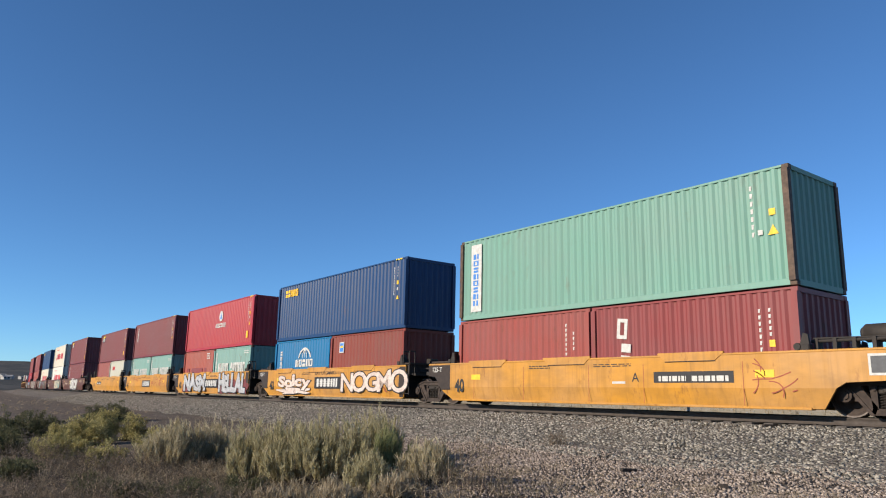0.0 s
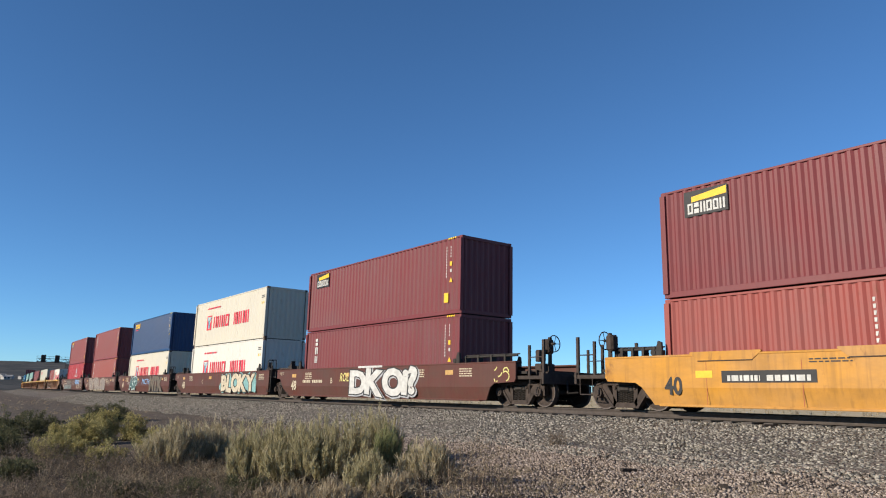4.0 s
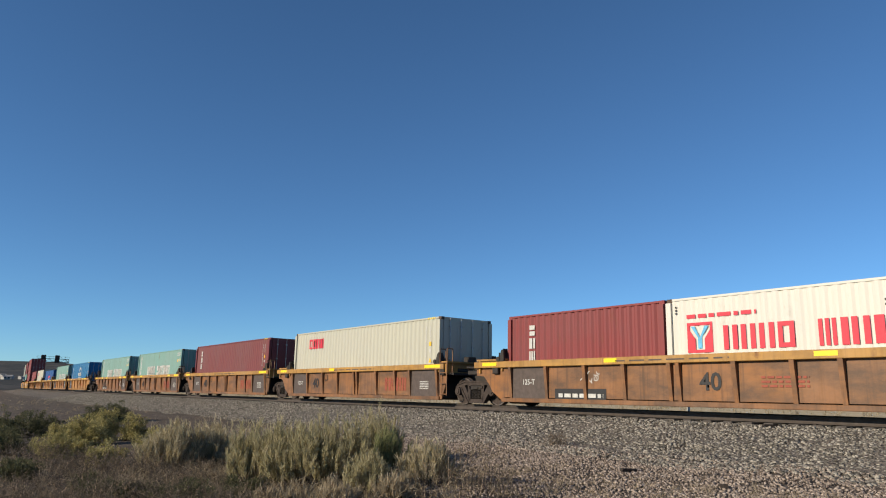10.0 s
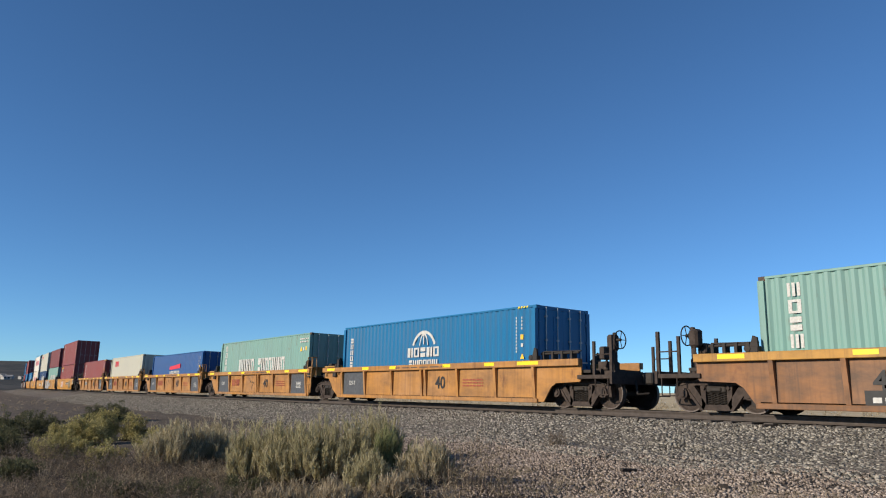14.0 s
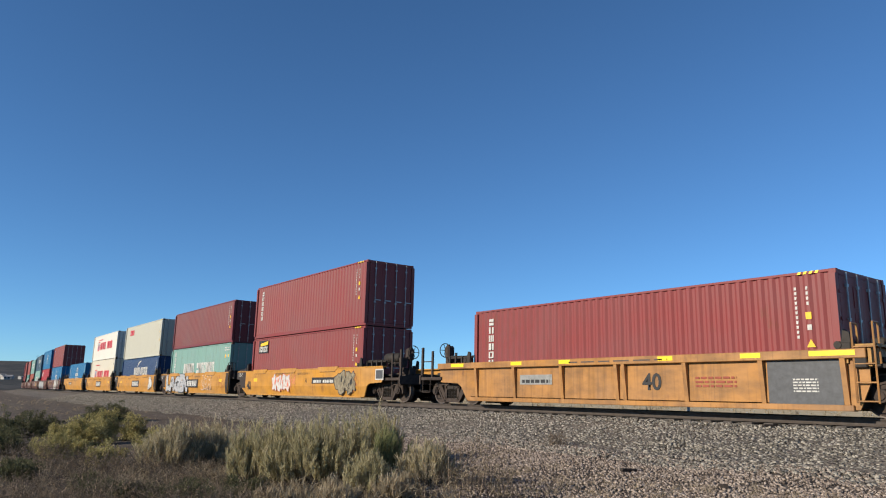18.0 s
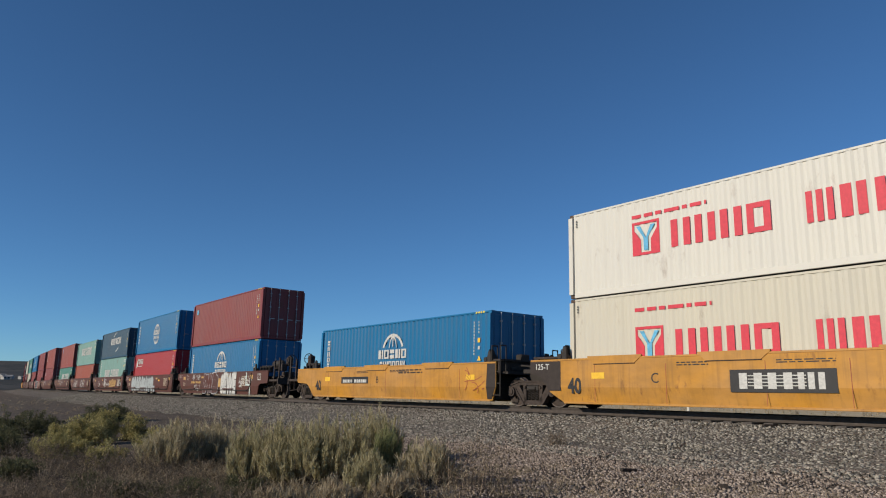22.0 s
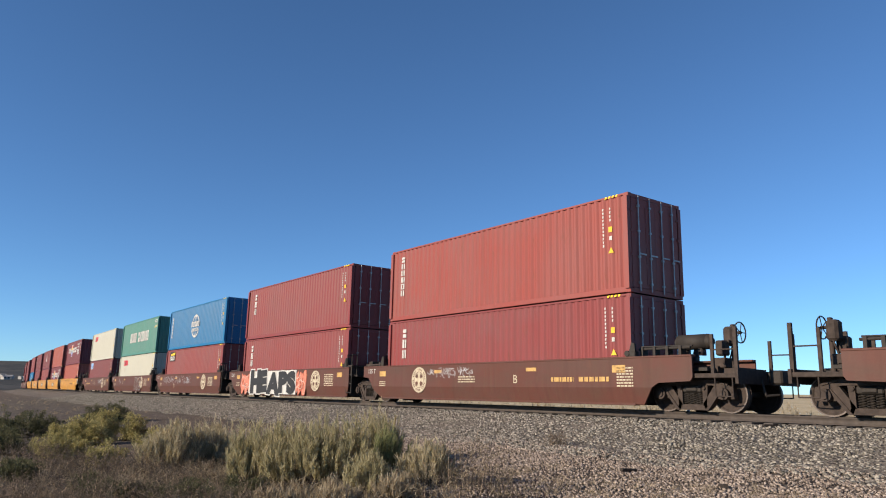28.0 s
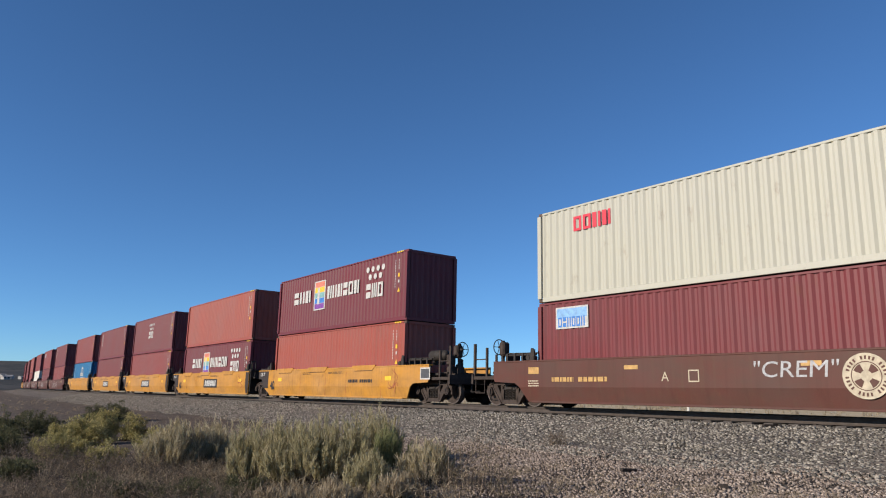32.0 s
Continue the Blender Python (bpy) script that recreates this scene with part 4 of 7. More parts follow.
# ---- spray-painted pieces ----
def blob_mesh(bm, w, h, seed, grow):
    """One swollen lobed bubble of spray paint, as one outline."""
    rnd = random.Random(seed)
    k, ph, lean = rnd.choice((2, 3, 3, 4, 5)), rnd.uniform(0, 6.28), rnd.uniform(-0.15, 0.25)
    a1, a2, ph2 = rnd.uniform(0.10, 0.26), rnd.uniform(0.04, 0.10), rnd.uniform(0, 6.28)
    pts = []
    for i in range(40):
        a = i * math.tau / 40
        c, s = math.cos(a), math.sin(a)
        r = (1.0 + a1 * math.sin(k * a + ph) + a2 * math.sin((2 * k + 1) * a + ph2)) * 0.92
        x, z = abs(c) ** 0.75 * math.copysign(0.58 * w, c) * r, abs(s) ** 0.75 * math.copysign(0.47 * h, s) * r
        x, z = x + grow * c * 1.3, max(-0.5 * h - 0.03, min(0.5 * h + 0.03, z + grow * s))
        pts.append((x + lean * z, z))
    flat(bm, pts, 0)


def hole_mesh(bm, r, seed):
    """A small bent drop."""
    rnd = random.Random(seed)
    ph, e = rnd.uniform(0, 6.28), rnd.uniform(1.2, 2.4)
    flat(bm, [(r * math.cos(a) * (1 + 0.3 * math.sin(2 * a + ph)), r * e * math.sin(a) * (1 + 0.2 * math.cos(a + ph))) for a in (i * math.tau / 18 for i in range(18))], 0)


def stroke_mesh(bm, n, w, h, seed, t):
    """Loose curved brush strokes."""
    rnd = random.Random(seed)
    for i in range(n):
        x, z = rnd.uniform(0, w), rnd.uniform(0.1, 0.9) * h
        a, turn = rnd.uniform(0, 6.28), rnd.uniform(-0.55, 0.55)
        pts = []
        for k in range(rnd.randint(5, 11)):
            pts.append((x, z))
            x, z, a = x + 0.09 * h * math.cos(a) * 1.3, z + 0.09 * h * math.sin(a) * 1.3, a + turn + rnd.uniform(-0.2, 0.2)
            if not (0 < x < w and 0 < z < h):
                break
        last = None
        for (ax, az), (bx, bz) in zip(pts, pts[1:]):
            d = Vector((bz - az, ax - bx)).normalized() * t
            cur = [(ax + d.x, az + d.y), (ax - d.x, az - d.y), (bx - d.x, bz - d.y), (bx + d.x, bz + d.y)]
            flat(bm, cur, -0.0002 * (i % 5))


def spray(root, x, z, w, h, n, fill, edge, seed, y=-WY - 0.006, marks_ink=None):
    for i in range(n):
        a, k = x + (i + 0.5) * w / n, seed * 10 + i
        part("graffiti_outline", shared(("graffiti_outline", w / n, h, k), blob_mesh, w / n, h, k, 0.026), INK[edge], root, m=pose(a, y, z + h / 2))
        part("graffiti_fill", shared(("graffiti_fill", w / n, h, k), blob_mesh, w / n, h, k, -0.015), INK[fill], root, m=pose(a, y - 0.004 - 0.002 * (i % 2), z + h / 2))
        rnd = random.Random(k)
        for j in range(1 + k % 2):
            part("graffiti_hole", shared(("graffiti_hole", k % 7, j), hole_mesh, min(w / n, h) * 0.09, k % 7 + 9 * j), INK[edge], root, m=pose(a + rnd.uniform(-0.2, 0.2) * w / n, y - 0.009, z + h * rnd.uniform(0.3, 0.7)))
    tagged(part("graffiti_stroke", shared(("graffiti_stroke", n, w, h, seed), stroke_mesh, n * 2, w, h * 0.9, seed, 0.014), INK[marks_ink or edge], root, m=pose(x, y - 0.012, z)), kind="stuff")


def scrawl(root, x, z, w, h, n, ink, seed, t=0.016, y=-WY - 0.006):
    tagged(part("graffiti_scrawl", shared(("graffiti_scrawl", n, w, h, seed, t), stroke_mesh, n, w, h, seed, t), INK[ink], root, m=pose(x, y, z)), kind="stuff")


# ---- the train ----
PAINT_WORDS = {"MAROON": "maroon", "WINE": "wine red", "PLUM": "plum", "BRICK": "brick red", "SALMON": "faded salmon", "TERRA": "terracotta", "RED": "bright red", "RUSTY": "rusty red",
               "MINT": "mint green", "SAGE": "pale sage green", "TEAL": "teal green", "NAVY": "navy blue", "SLATE": "slate blue", "AZURE": "azure blue", "ROYAL": "royal blue", "WHITE": "white",
               "CREAM": "cream", "BONE": "bone grey"}
PAINT = {"MAROON": MAROON, "WINE": WINE, "PLUM": PLUM, "BRICK": BRICK, "SALMON": SALMON, "TERRA": TERRA, "RED": RED, "RUSTY": RUSTY, "MINT": MINT, "SAGE": SAGE, "TEAL": TEAL, "NAVY": NAVY,
         "SLATE": SLATE, "AZURE": AZURE, "ROYAL": ROYAL, "WHITE": WHITE, "CREAM": CREAM, "BONE": BONE}
MARK_WORDS = {"red_wide": "a wide red word mark", "globe": "a white globe mark", "globe_low": "a white globe mark", "tall_word": "tall white word marks", "tall_word_high": "tall white word marks",
              "three_high": "white marks one above another", "six_high": "a column of white marks", "flag_panel": "a small yellow and black panel", "pale_panel": "a small pale panel", "disc": "a white disc mark",
              "yellow_word": "a small yellow word mark", "swoosh": "a white swoosh mark", "swoosh_low": "a white swoosh mark", "red_word": "a small red word mark", "slogan": "white word marks and a coloured square",
              "dots": "white dots and a word mark", "square_flag": "a small square badge", "upright_panel": "an upright white panel", "slant_letters": "slanting white marks", "bird": "a white badge",
              "small_globe": "a small blue badge", "winged": "a red and white mark", "patched": "dark paint patches", "plain20": "small white codes", "none": "plain sides"}
# front end of the load at the start, group ends, well kind, and the loads: lower one or two, then the upper one
# each load: paint, mark, height (t tall, l low), d for doors in front
UNITS = [
    (-7.90, "Y", "f", ["BRICK plain20 l", "MAROON slant_letters l"], "MINT upright_panel t"),
    (-23.60, "Y", "", ["AZURE globe_low l", "RUSTY square_flag l"], "NAVY yellow_word t"),
    (-39.20, "Y", "", ["SALMON patched l", "SAGE tall_word l"], "RED disc t"),
    (-54.50, "Y", "", ["SAGE tall_word l", "SAGE tall_word l"], "WINE three_high t"),
    (-69.80, "Y", "r", ["BRICK plain20 l", "BONE red_word l"], "WINE flag_panel t"),
    (-90.60, "B48", "f", ["WINE three_high t"], "WINE flag_panel t"),
    (-108.05, "B48", "", ["WHITE red_wide t"], "CREAM red_wide t"),
    (-125.95, "B48", "", ["CREAM red_wide t"], "NAVY yellow_word t"),
    (-143.70, "B48", "", ["BRICK six_high t"], "MAROON three_high t"),
    (-161.35, "B48", "r", ["RED disc t"], "MAROON flag_panel t"),
    (-182.20, "R", "f", ["MAROON three_high l", "WHITE red_wide l d"], None),
    (-198.10, "R", "", ["BONE red_word t d"], None),
    (-213.50, "R", "", ["WINE three_high t d"], None),
    (-229.00, "R", "", ["SAGE tall_word t d"], None),
    (-244.60, "R", "r", ["SAGE tall_word t d"], None),
    (-264.20, "O", "f", ["AZURE globe_low t d"], None),
    (-279.75, "O", "", ["SAGE tall_word t d"], None),
    (-295.40, "O", "", ["ROYAL winged l d"], None),
    (-310.95, "O", "", ["BONE red_word t d"], None),
    (-326.20, "O", "r", ["MAROON six_high t d"], None),
    (-345.85, "Y", "f", ["MAROON flag_panel t d"], "MAROON six_high t d"),
    (-361.50, "Y", "", ["SAGE tall_word t d"], "WINE none l d"),
    (-377.20, "Y", "", ["NAVY swoosh_low l d"], "BONE red_word t d"),
    (-392.95, "Y", "", ["CREAM red_wide t d"], "WHITE red_wide l d"),
    (-408.75, "Y", "r", ["AZURE globe_low t d"], None),
    (-428.35, "B", "f", ["AZURE globe_low t d"], "MAROON small_globe t d"),
    (-443.95, "B", "", ["RED bird t d"], "AZURE globe t d"),
    (-459.40, "B", "", ["SAGE tall_word t d"], "SLATE swoosh l d"),
    (-474.85, "B", "", ["TERRA none l d"], "SAGE tall_word_high l d"),
    (-490.00, "B", "r", ["TEAL tall_word l d"], "BRICK square_flag t d"),
    (-509.60, "E", "f", ["MAROON three_high t d"], "BRICK six_high t d"),
    (-525.05, "E", "", ["MAROON three_high t d"], "MAROON three_high t d"),
    (-540.75, "E", "", ["MAROON flag_panel t d"], "AZURE globe t d"),
    (-556.35, "E", "", ["BONE red_word t"], "TEAL tall_word_high t"),
    (-571.95, "E", "r", ["WINE pale_panel t d"], "BONE red_word t"),
    (-591.55, "Y", "f", ["SALMON none t"], "PLUM slogan t"),
    (-607.20, "Y", "", ["PLUM slogan t"], "SALMON none t"),
    (-622.80, "Y", "", ["MAROON none t"], "WINE dots t"),
    (-638.20, "Y", "", ["WINE none t"], "WINE three_high t"),
    (-653.90, "Y", "r", ["AZURE globe_low t"], "MAROON none t"),
    (-674.70, "B48", "f", ["MAROON none t"], "WINE three_high t"),
    (-692.40, "B48", "", ["WINE six_high t"], "MAROON bird t"),
    (-710.10, "B48", "", ["WHITE none t"], "MAROON none t"),
    (-727.80, "B48", "", ["MAROON none t"], "BRICK none t"),
    (-745.50, "B48", "r", ["MAROON none t"], "WINE none t"),
    (-766.30, "Y", "f", ["BRICK none t"], "MAROON none t"),
    (-781.90, "Y", "", ["WINE none t"], "MAROON none t"),
    (-797.50, "Y", "", ["MAROON none t"], "AZURE none t"),
]
WELLS = {"Y": (False, False, YELLOW, "weathered yellow smooth-sided well wagon"), "B48": (True, False, OXIDE, "grimy brown long well wagon with spray paint"), "R": (False, True, RUSTWELL, "rusty orange ribbed well wagon"),
         "O": (False, True, OCHRE, "tan ribbed well wagon with charcoal panels"), "B": (False, False, OXIDE_RED, "reddish brown well wagon with spray paint"), "E": (False, False, OXIDE_RED, "reddish brown well wagon with a round emblem")}
END_TRUCKS = {"Y": (7.78, 7.62), "B48": (8.95, 8.62), "R": (8.00, 7.45), "O": (7.75, 7.58), "B": (7.78, 7.62), "E": (7.78, 7.62)}   # end trucks from a unit's middle, front and rear
RUNNING = []        # (thing, place along the train at the start, height)
TURNING = []        # (axle, place along the train at the start)


def wheels_at(u, joint, label):
    tr, axles = truck(label, joint)
    RUNNING.append((tr, u, 0.0))
    for ax in axles:
        TURNING.append((ax, u, ax.matrix_basis.copy()))


def load(spec, u, z, L):
    col, kind, h, *more = spec.split()
    H = TALL if h == "t" else LOW
    rnd = random.Random(int(-u * 10))
    c = container(PAINT[col], L, H, "%s %d-foot steel container with %s" % (PAINT_WORDS[col], 40 if L > 8 else 20, MARK_WORDS[kind]), "d" in more, kind == "red_wide")
    marks(c, kind, L, H, rnd)
    RUNNING.append((c, u, z))
    return H


def numbers(w, w48, y):
    """Capacity figures at the rear end of a wagon's side."""
    letters(w, "48" if w48 else "40", -6.95 if w48 else -6.0, 0.44, 0.42, "cream" if w48 else "black", y, 0.03, sx=0.92 if w48 else 0.85)


def emblem(w, x, y):
    """A round cream roundel: a ring of small marks round a brown ground with a broad cream cross."""
    part("emblem", shared(("emblem_round",), disc_mesh, 0.47), INK["cream"], w, m=pose(x, y, 0.85))
    part("emblem_mark", shared(("emblem_mark_round",), round_mesh, 0.47), OXIDE_RED, w, m=pose(x, y - 0.003, 0.85))


def round_mesh(bm, R):
    ring(bm, 0, 0, R * 0.60, R * 0.64, 0, 360, 0, 32)
    for k in range(30):
        if k % 10 not in (4, 9):
            ring(bm, 0, 0, R * 0.72, R * 0.88, k * 12 + 2, k * 12 + 8, 0, 2)
    for a in range(4):
        ring(bm, 0, 0, R * 0.24, R * 0.56, a * 90 + 24, a * 90 + 66, 0, 6)
        flat(bm, [(R * 0.56 * (1 if a in (0, 3) else -1) * k, R * j * (1 if a < 2 else -1)) for k, j in ((0.35, 0.16), (0.75, 0.16), (0.75, 0.24), (0.35, 0.24))], -0.0008)


def name_plate(w, x, y, wd=2.45, h=0.52, z=0.50, ink="white"):
    """The owner's mark: three wide open shapes with fine lines through them, on a black panel."""
    patch(w, x, z, wd, h, "black", y=y, name="name_panel")
    word(w, x + 0.22, z + 0.08, wd - 0.36, h - 0.16, "nnm", ink, y=y - 0.003)
    for k in range(4):
        patch(w, x + 0.45, z + 0.14 + 0.075 * k, wd - 1.1, 0.022, ink, y=y - 0.006, name="name_line")


def number_bars(w, x, y, ink="white", panel="black", wd=2.25):
    if panel:
        patch(w, x, 0.72, wd, 0.28, panel, y=y, name="number_panel")
    small_print(w, x + 0.15, 0.76, wd * 0.36, 0.26, 1, ink, y=y - 0.003, seed=8)
    small_print(w, x + wd * 0.50, 0.76, wd * 0.44, 0.26, 1, ink, y=y - 0.003, seed=10)


def fat(w, text, x, z, h, edge, fill, y, sx=1.0, wd=None, seed=1, swell=0.05, shade=None):
    """Swollen spray-painted characters, each with its own lean and bounce, packed shoulder to shoulder with an outline."""
    rnd = random.Random(seed)
    spans = []
    for ch in text:
        me = glyph(ch, swell, 0.0)
        xs = [v.co.x for v in me.vertices]
        spans.append((min(xs), max(xs) - min(xs)))
    unit, z = 0.92 * h / 0.70, z + 0.06
    if wd:
        sx = wd / (unit * sum(0.90 * b for a, b in spans))
    at = x
    for k, (ch, (lo, span)) in enumerate(zip(text, spans)):
        tall, lean, lift = rnd.uniform(0.92, 1.10), rnd.uniform(-6, 6), rnd.uniform(-0.03, 0.03) * h
        m = pose(at, 0, z + lift, 90, 0, 0) @ Matrix.Rotation(radians(lean), 4, "Z") @ Matrix.Diagonal((unit * sx, unit * tall, 1, 1)) @ Matrix.Translation((-lo, 0, 0))
        step = 0.0006 * k
        if shade:
            part("graffiti_shade", glyph(ch, swell + 0.05, 0.0), INK[shade], w, m=pose(0.05, y - 0.001 - step, -0.04) @ m)
        part("graffiti_outline", glyph(ch, swell + 0.038, 0.0), INK[edge], w, m=pose(0, y - 0.006 - step, 0) @ m)
        part("graffiti_fill", glyph(ch, swell, 0.0), INK[fill] if isinstance(fill, str) else fill, w, m=pose(0, y - 0.010 - step, 0) @ m)
        at += unit * sx * span * 0.90


def side_marks(w, i, kind):
    """Figures, panels and spray paint on one wagon's near side."""
    rnd = random.Random(100 + i)
    y = -WY - 0.006
    yr = -1.365
    if kind == "Y":
        numbers(w, False, y)
        if i not in (4, 24, 39, 47):
            letters(w, "125-T", -7.35, 1.12, 0.17, "white", y, 0.015)
        for x in (-5.1, 5.1):
            patch(w, x, 0.84, 0.46, 0.17, "yellow", y=y)
        small_print(w, -2.3, 1.15, 0.9, 0.12, 2, "black", y=y), small_print(w, 0.3, 1.16, 1.3, 0.10, 2, "black", y=y)
        scrawl(w, 5.0, 0.30, 1.1, 1.0, 9, "rust", 60 + i % 3, 0.012)
    elif kind == "B48":
        numbers(w, True, y)
        if i not in (9, 44):
            letters(w, "125 T", -8.35, 1.14, 0.15, "cream", y)
        else:
            small_print(w, -8.3, 0.85, 0.9, 0.36, 4, "ghost", y=y), small_print(w, -6.55, 1.14, 1.3, 0.16, 1, "cream", y=y, seed=2)
        for x in (-6.9, -1.6, 5.6):
            patch(w, x, 1.02, 0.45, 0.16, "gold", y=y)
        for x in (-5.5, 3.6, 6.4):
            small_print(w, x, 0.95, 0.7, 0.32, 4, "cream", y=y, seed=rnd.randrange(4))
    elif kind in ("R", "O"):
        if i not in (14, 19):
            patch(w, -5.74, 0.26, 1.76 if kind == "O" else 1.46, 0.95, "charcoal" if kind == "O" else "soot", y=yr - 0.008, name="charcoal_panel")
            letters(w, "125-T", -5.30, 0.68, 0.16, "white", yr - 0.014, 0.015)
        if i not in (10, 15):
            patch(w, 4.47, 0.26, 1.62, 0.95, "charcoal" if kind == "O" else "soot", y=yr - 0.008, name="charcoal_panel")
            small_print(w, 5.05, 0.52, 0.55, 0.32, 5, "white", y=yr - 0.014)
        small_print(w, -1.5, 1.295, 3.4, 0.075, 1, "soot", y=-WY - 0.006)
        letters(w, "40", 1.0 if i == 10 or i >= 15 else -3.72, 0.55, 0.42, "black", yr - 0.010, 0.02)
        for x, wd in ((-7.1, 0.7), (-4.0, 0.5), (-1.9, 0.45), (1.6, 0.45), (3.9, 0.5), (5.5, 0.95)):
            if kind == "O" or wd > 0.6 or rnd.random() < 0.45:
                patch(w, x, 1.28, wd, 0.11, "hazard", y=-WY - 0.006, name="reflector_strip")
        small_print(w, 2.6, 0.62, 1.1, 0.30, 3, "rust", y=yr - 0.010)
    else:
        if i not in (29, 34):
            letters(w, "125 T", -7.2, 1.13, 0.17, "white", y, 0.01)
        for x in (-6.3, 5.6):
            patch(w, x, 1.0, 0.45, 0.20, "gold", y=y)
        for x in (-2.6, 2.2):
            patch(w, x, 1.08, 0.45, 0.11, "gold", y=y)
        small_print(w, 4.40 if i != 30 else 5.75, 0.62, 0.85 if i != 30 else 0.55, 0.56, 7, "cream", y=y, seed=i % 4)
        small_print(w, -6.3, 0.62, 0.45, 0.22, 3, "cream", y=y)
    if kind == "Y":
        for x in (-4.9, -2.55, 0.05, 1.95, 4.75):
            part("weld_seam", shared(("weld_seam",), plate_mesh, 0.014, 1.02), INK["rust"], w, m=pose(x + rnd.uniform(-0.1, 0.1), y + 0.003, 0.20))
    if kind == "Y" and i in (0, 20, 35, 45):
        patch(w, 7.55, 0.86, 0.62, 0.44, "white", y=y - 0.002, name="end_plate"), patch(w, 7.60, 0.91, 0.52, 0.34, "charcoal", y=y - 0.005, name="end_plate_face")
    if kind == "E" and i not in (30,):
        emblem(w, 3.52, y)
    # the pieces that tell one wagon from the next
    if i == 0:
        number_bars(w, 2.32, y), letters(w, "A", 1.62, 0.75, 0.24, "black", y), patch(w, 0.95, 0.70, 0.45, 0.06, "white", y=y)
    elif i == 1:
        name_plate(w, -0.92, y - 0.012)
        fat(w, "NOGMO", 1.60, 0.34, 0.86, "black", "pink", y, wd=5.1, seed=3, swell=0.02)
        fat(w, "Soicy", -4.95, 0.56, 0.55, "black", "pink", y, wd=3.5, seed=4, swell=0.045)
        spray(w, -4.7, 0.20, 3.2, 0.36, 1, "pink", "black", 3)
        letters(w, "EAT ORGANIC", -0.9, 1.12, 0.17, "black", y - 0.003, 0, "graffiti_scrawl", 1.2)
    elif i == 2:
        spray(w, -5.15, 0.16, 1.2, 0.60, 1, "wine", "wine", 71), spray(w, 1.75, 0.16, 4.8, 0.80, 4, "wine", "wine", 72)
        fat(w, "NASM", -4.85, 0.26, 0.98, "black", "silver", y - 0.014, wd=4.3, seed=5, swell=0.06)
        fat(w, "HELLAL", 1.98, 0.26, 0.98, "black", "silver", y - 0.014, wd=4.25, seed=6, swell=0.06)
        scrawl(w, -4.6, 0.24, 4.0, 0.45, 26, "black", 6, 0.010, y - 0.03), scrawl(w, 2.2, 0.3, 3.8, 0.9, 18, "grey", 7, 0.008, y - 0.03)
        name_plate(w, -0.60, y - 0.034), letters(w, "RODS", 2.0, 1.16, 0.20, "black", y - 0.002, 0, "graffiti_scrawl", 1.2, 0.3)
    elif i == 3:
        name_plate(w, -0.9, y), scrawl(w, 1.9, 0.55, 3.3, 0.75, 22, "rust", 7, 0.022), scrawl(w, -4.6, 0.8, 3.2, 0.5, 14, "rust", 8, 0.016)
    elif i == 4:
        number_bars(w, -4.4, y), scrawl(w, 3.2, 0.9, 1.6, 0.4, 8, "black", 9)
    elif i == 5:
        number_bars(w, -5.85, y, "cream", None), letters(w, "B", -2.95, 0.74, 0.24, "cream", y)
        letters(w, "ROLL", -2.1, 0.82, 0.36, "lime", y - 0.002, 0.01, "graffiti_scrawl", 0.8, 0.2)
        fat(w, "DKOi?", -1.20, 0.32, 0.95, "black", "white", y, wd=5.0, seed=9, swell=0.055, shade="silver"), patch(w, -0.5, 1.36, 1.9, 0.08, "white", y=y - 0.02)
        scrawl(w, 8.2, 0.75, 0.9, 0.5, 7, "lime", 12, 0.02)
    elif i == 6:
        letters(w, "C", -2.9, 0.74, 0.24, "cream", y), spray(w, 0.55, 0.20, 5.5, 1.14, 6, "aqua", "aqua", 13)
        fat(w, "BLOKY", 0.75, 0.30, 0.92, "black", "cream", y - 0.014, wd=5.1, seed=8, swell=0.06)
    elif i == 7:
        fat(w, "ASP", -4.29, 0.30, 0.98, "mist", "teal", y, wd=2.5, seed=10, swell=0.05)
        letters(w, "MCTK", -0.15, 0.72, 0.42, "sky", y - 0.003, 0.0, "graffiti_scrawl", 1.6, 0.1), scrawl(w, -1.7, 0.75, 0.9, 0.3, 6, "aqua", 16, 0.012), letters(w, "ATK", -4.95, 0.70, 0.20, "white", y - 0.003, 0.01, "graffiti_scrawl", 1.2)
        fat(w, "MTK", 2.30, 0.20, 1.06, "black", "olive", y, wd=3.6, seed=11, swell=0.065)
        scrawl(w, -6.0, 0.85, 0.9, 0.45, 10, "gold", 18, 0.012)
    elif i == 8:
        for k, (tag, x, wd) in enumerate((("YEMK", -5.45, 2.55), ("VERL", -2.80, 3.1), ("iOMB!", 0.60, 2.5))):
            fat(w, tag, x, 0.26, 0.94, "cream", "ghost", y, wd=wd, seed=19 + k, swell=0.075)
        scrawl(w, -5.4, 0.3, 8.3, 0.9, 50, "cream", 22, 0.010, y - 0.02), scrawl(w, 3.2, 0.62, 2.3, 0.66, 22, "cream", 23, 0.018), scrawl(w, -6.3, 0.5, 0.6, 0.8, 8, "cream", 24, 0.014)
    elif i == 9:
        number_bars(w, -6.0, y - 0.022, "cream", None), letters(w, "A", -2.85, 0.74, 0.26, "cream", y - 0.022)
        spray(w, -4.35, 0.76, 2.7, 0.46, 4, "ghost", "teal", 91, y + 0.003, marks_ink="ghost"), spray(w, -5.9, 0.20, 5.7, 0.52, 11, "worn", "ghost", 92, y + 0.003, marks_ink="teal")
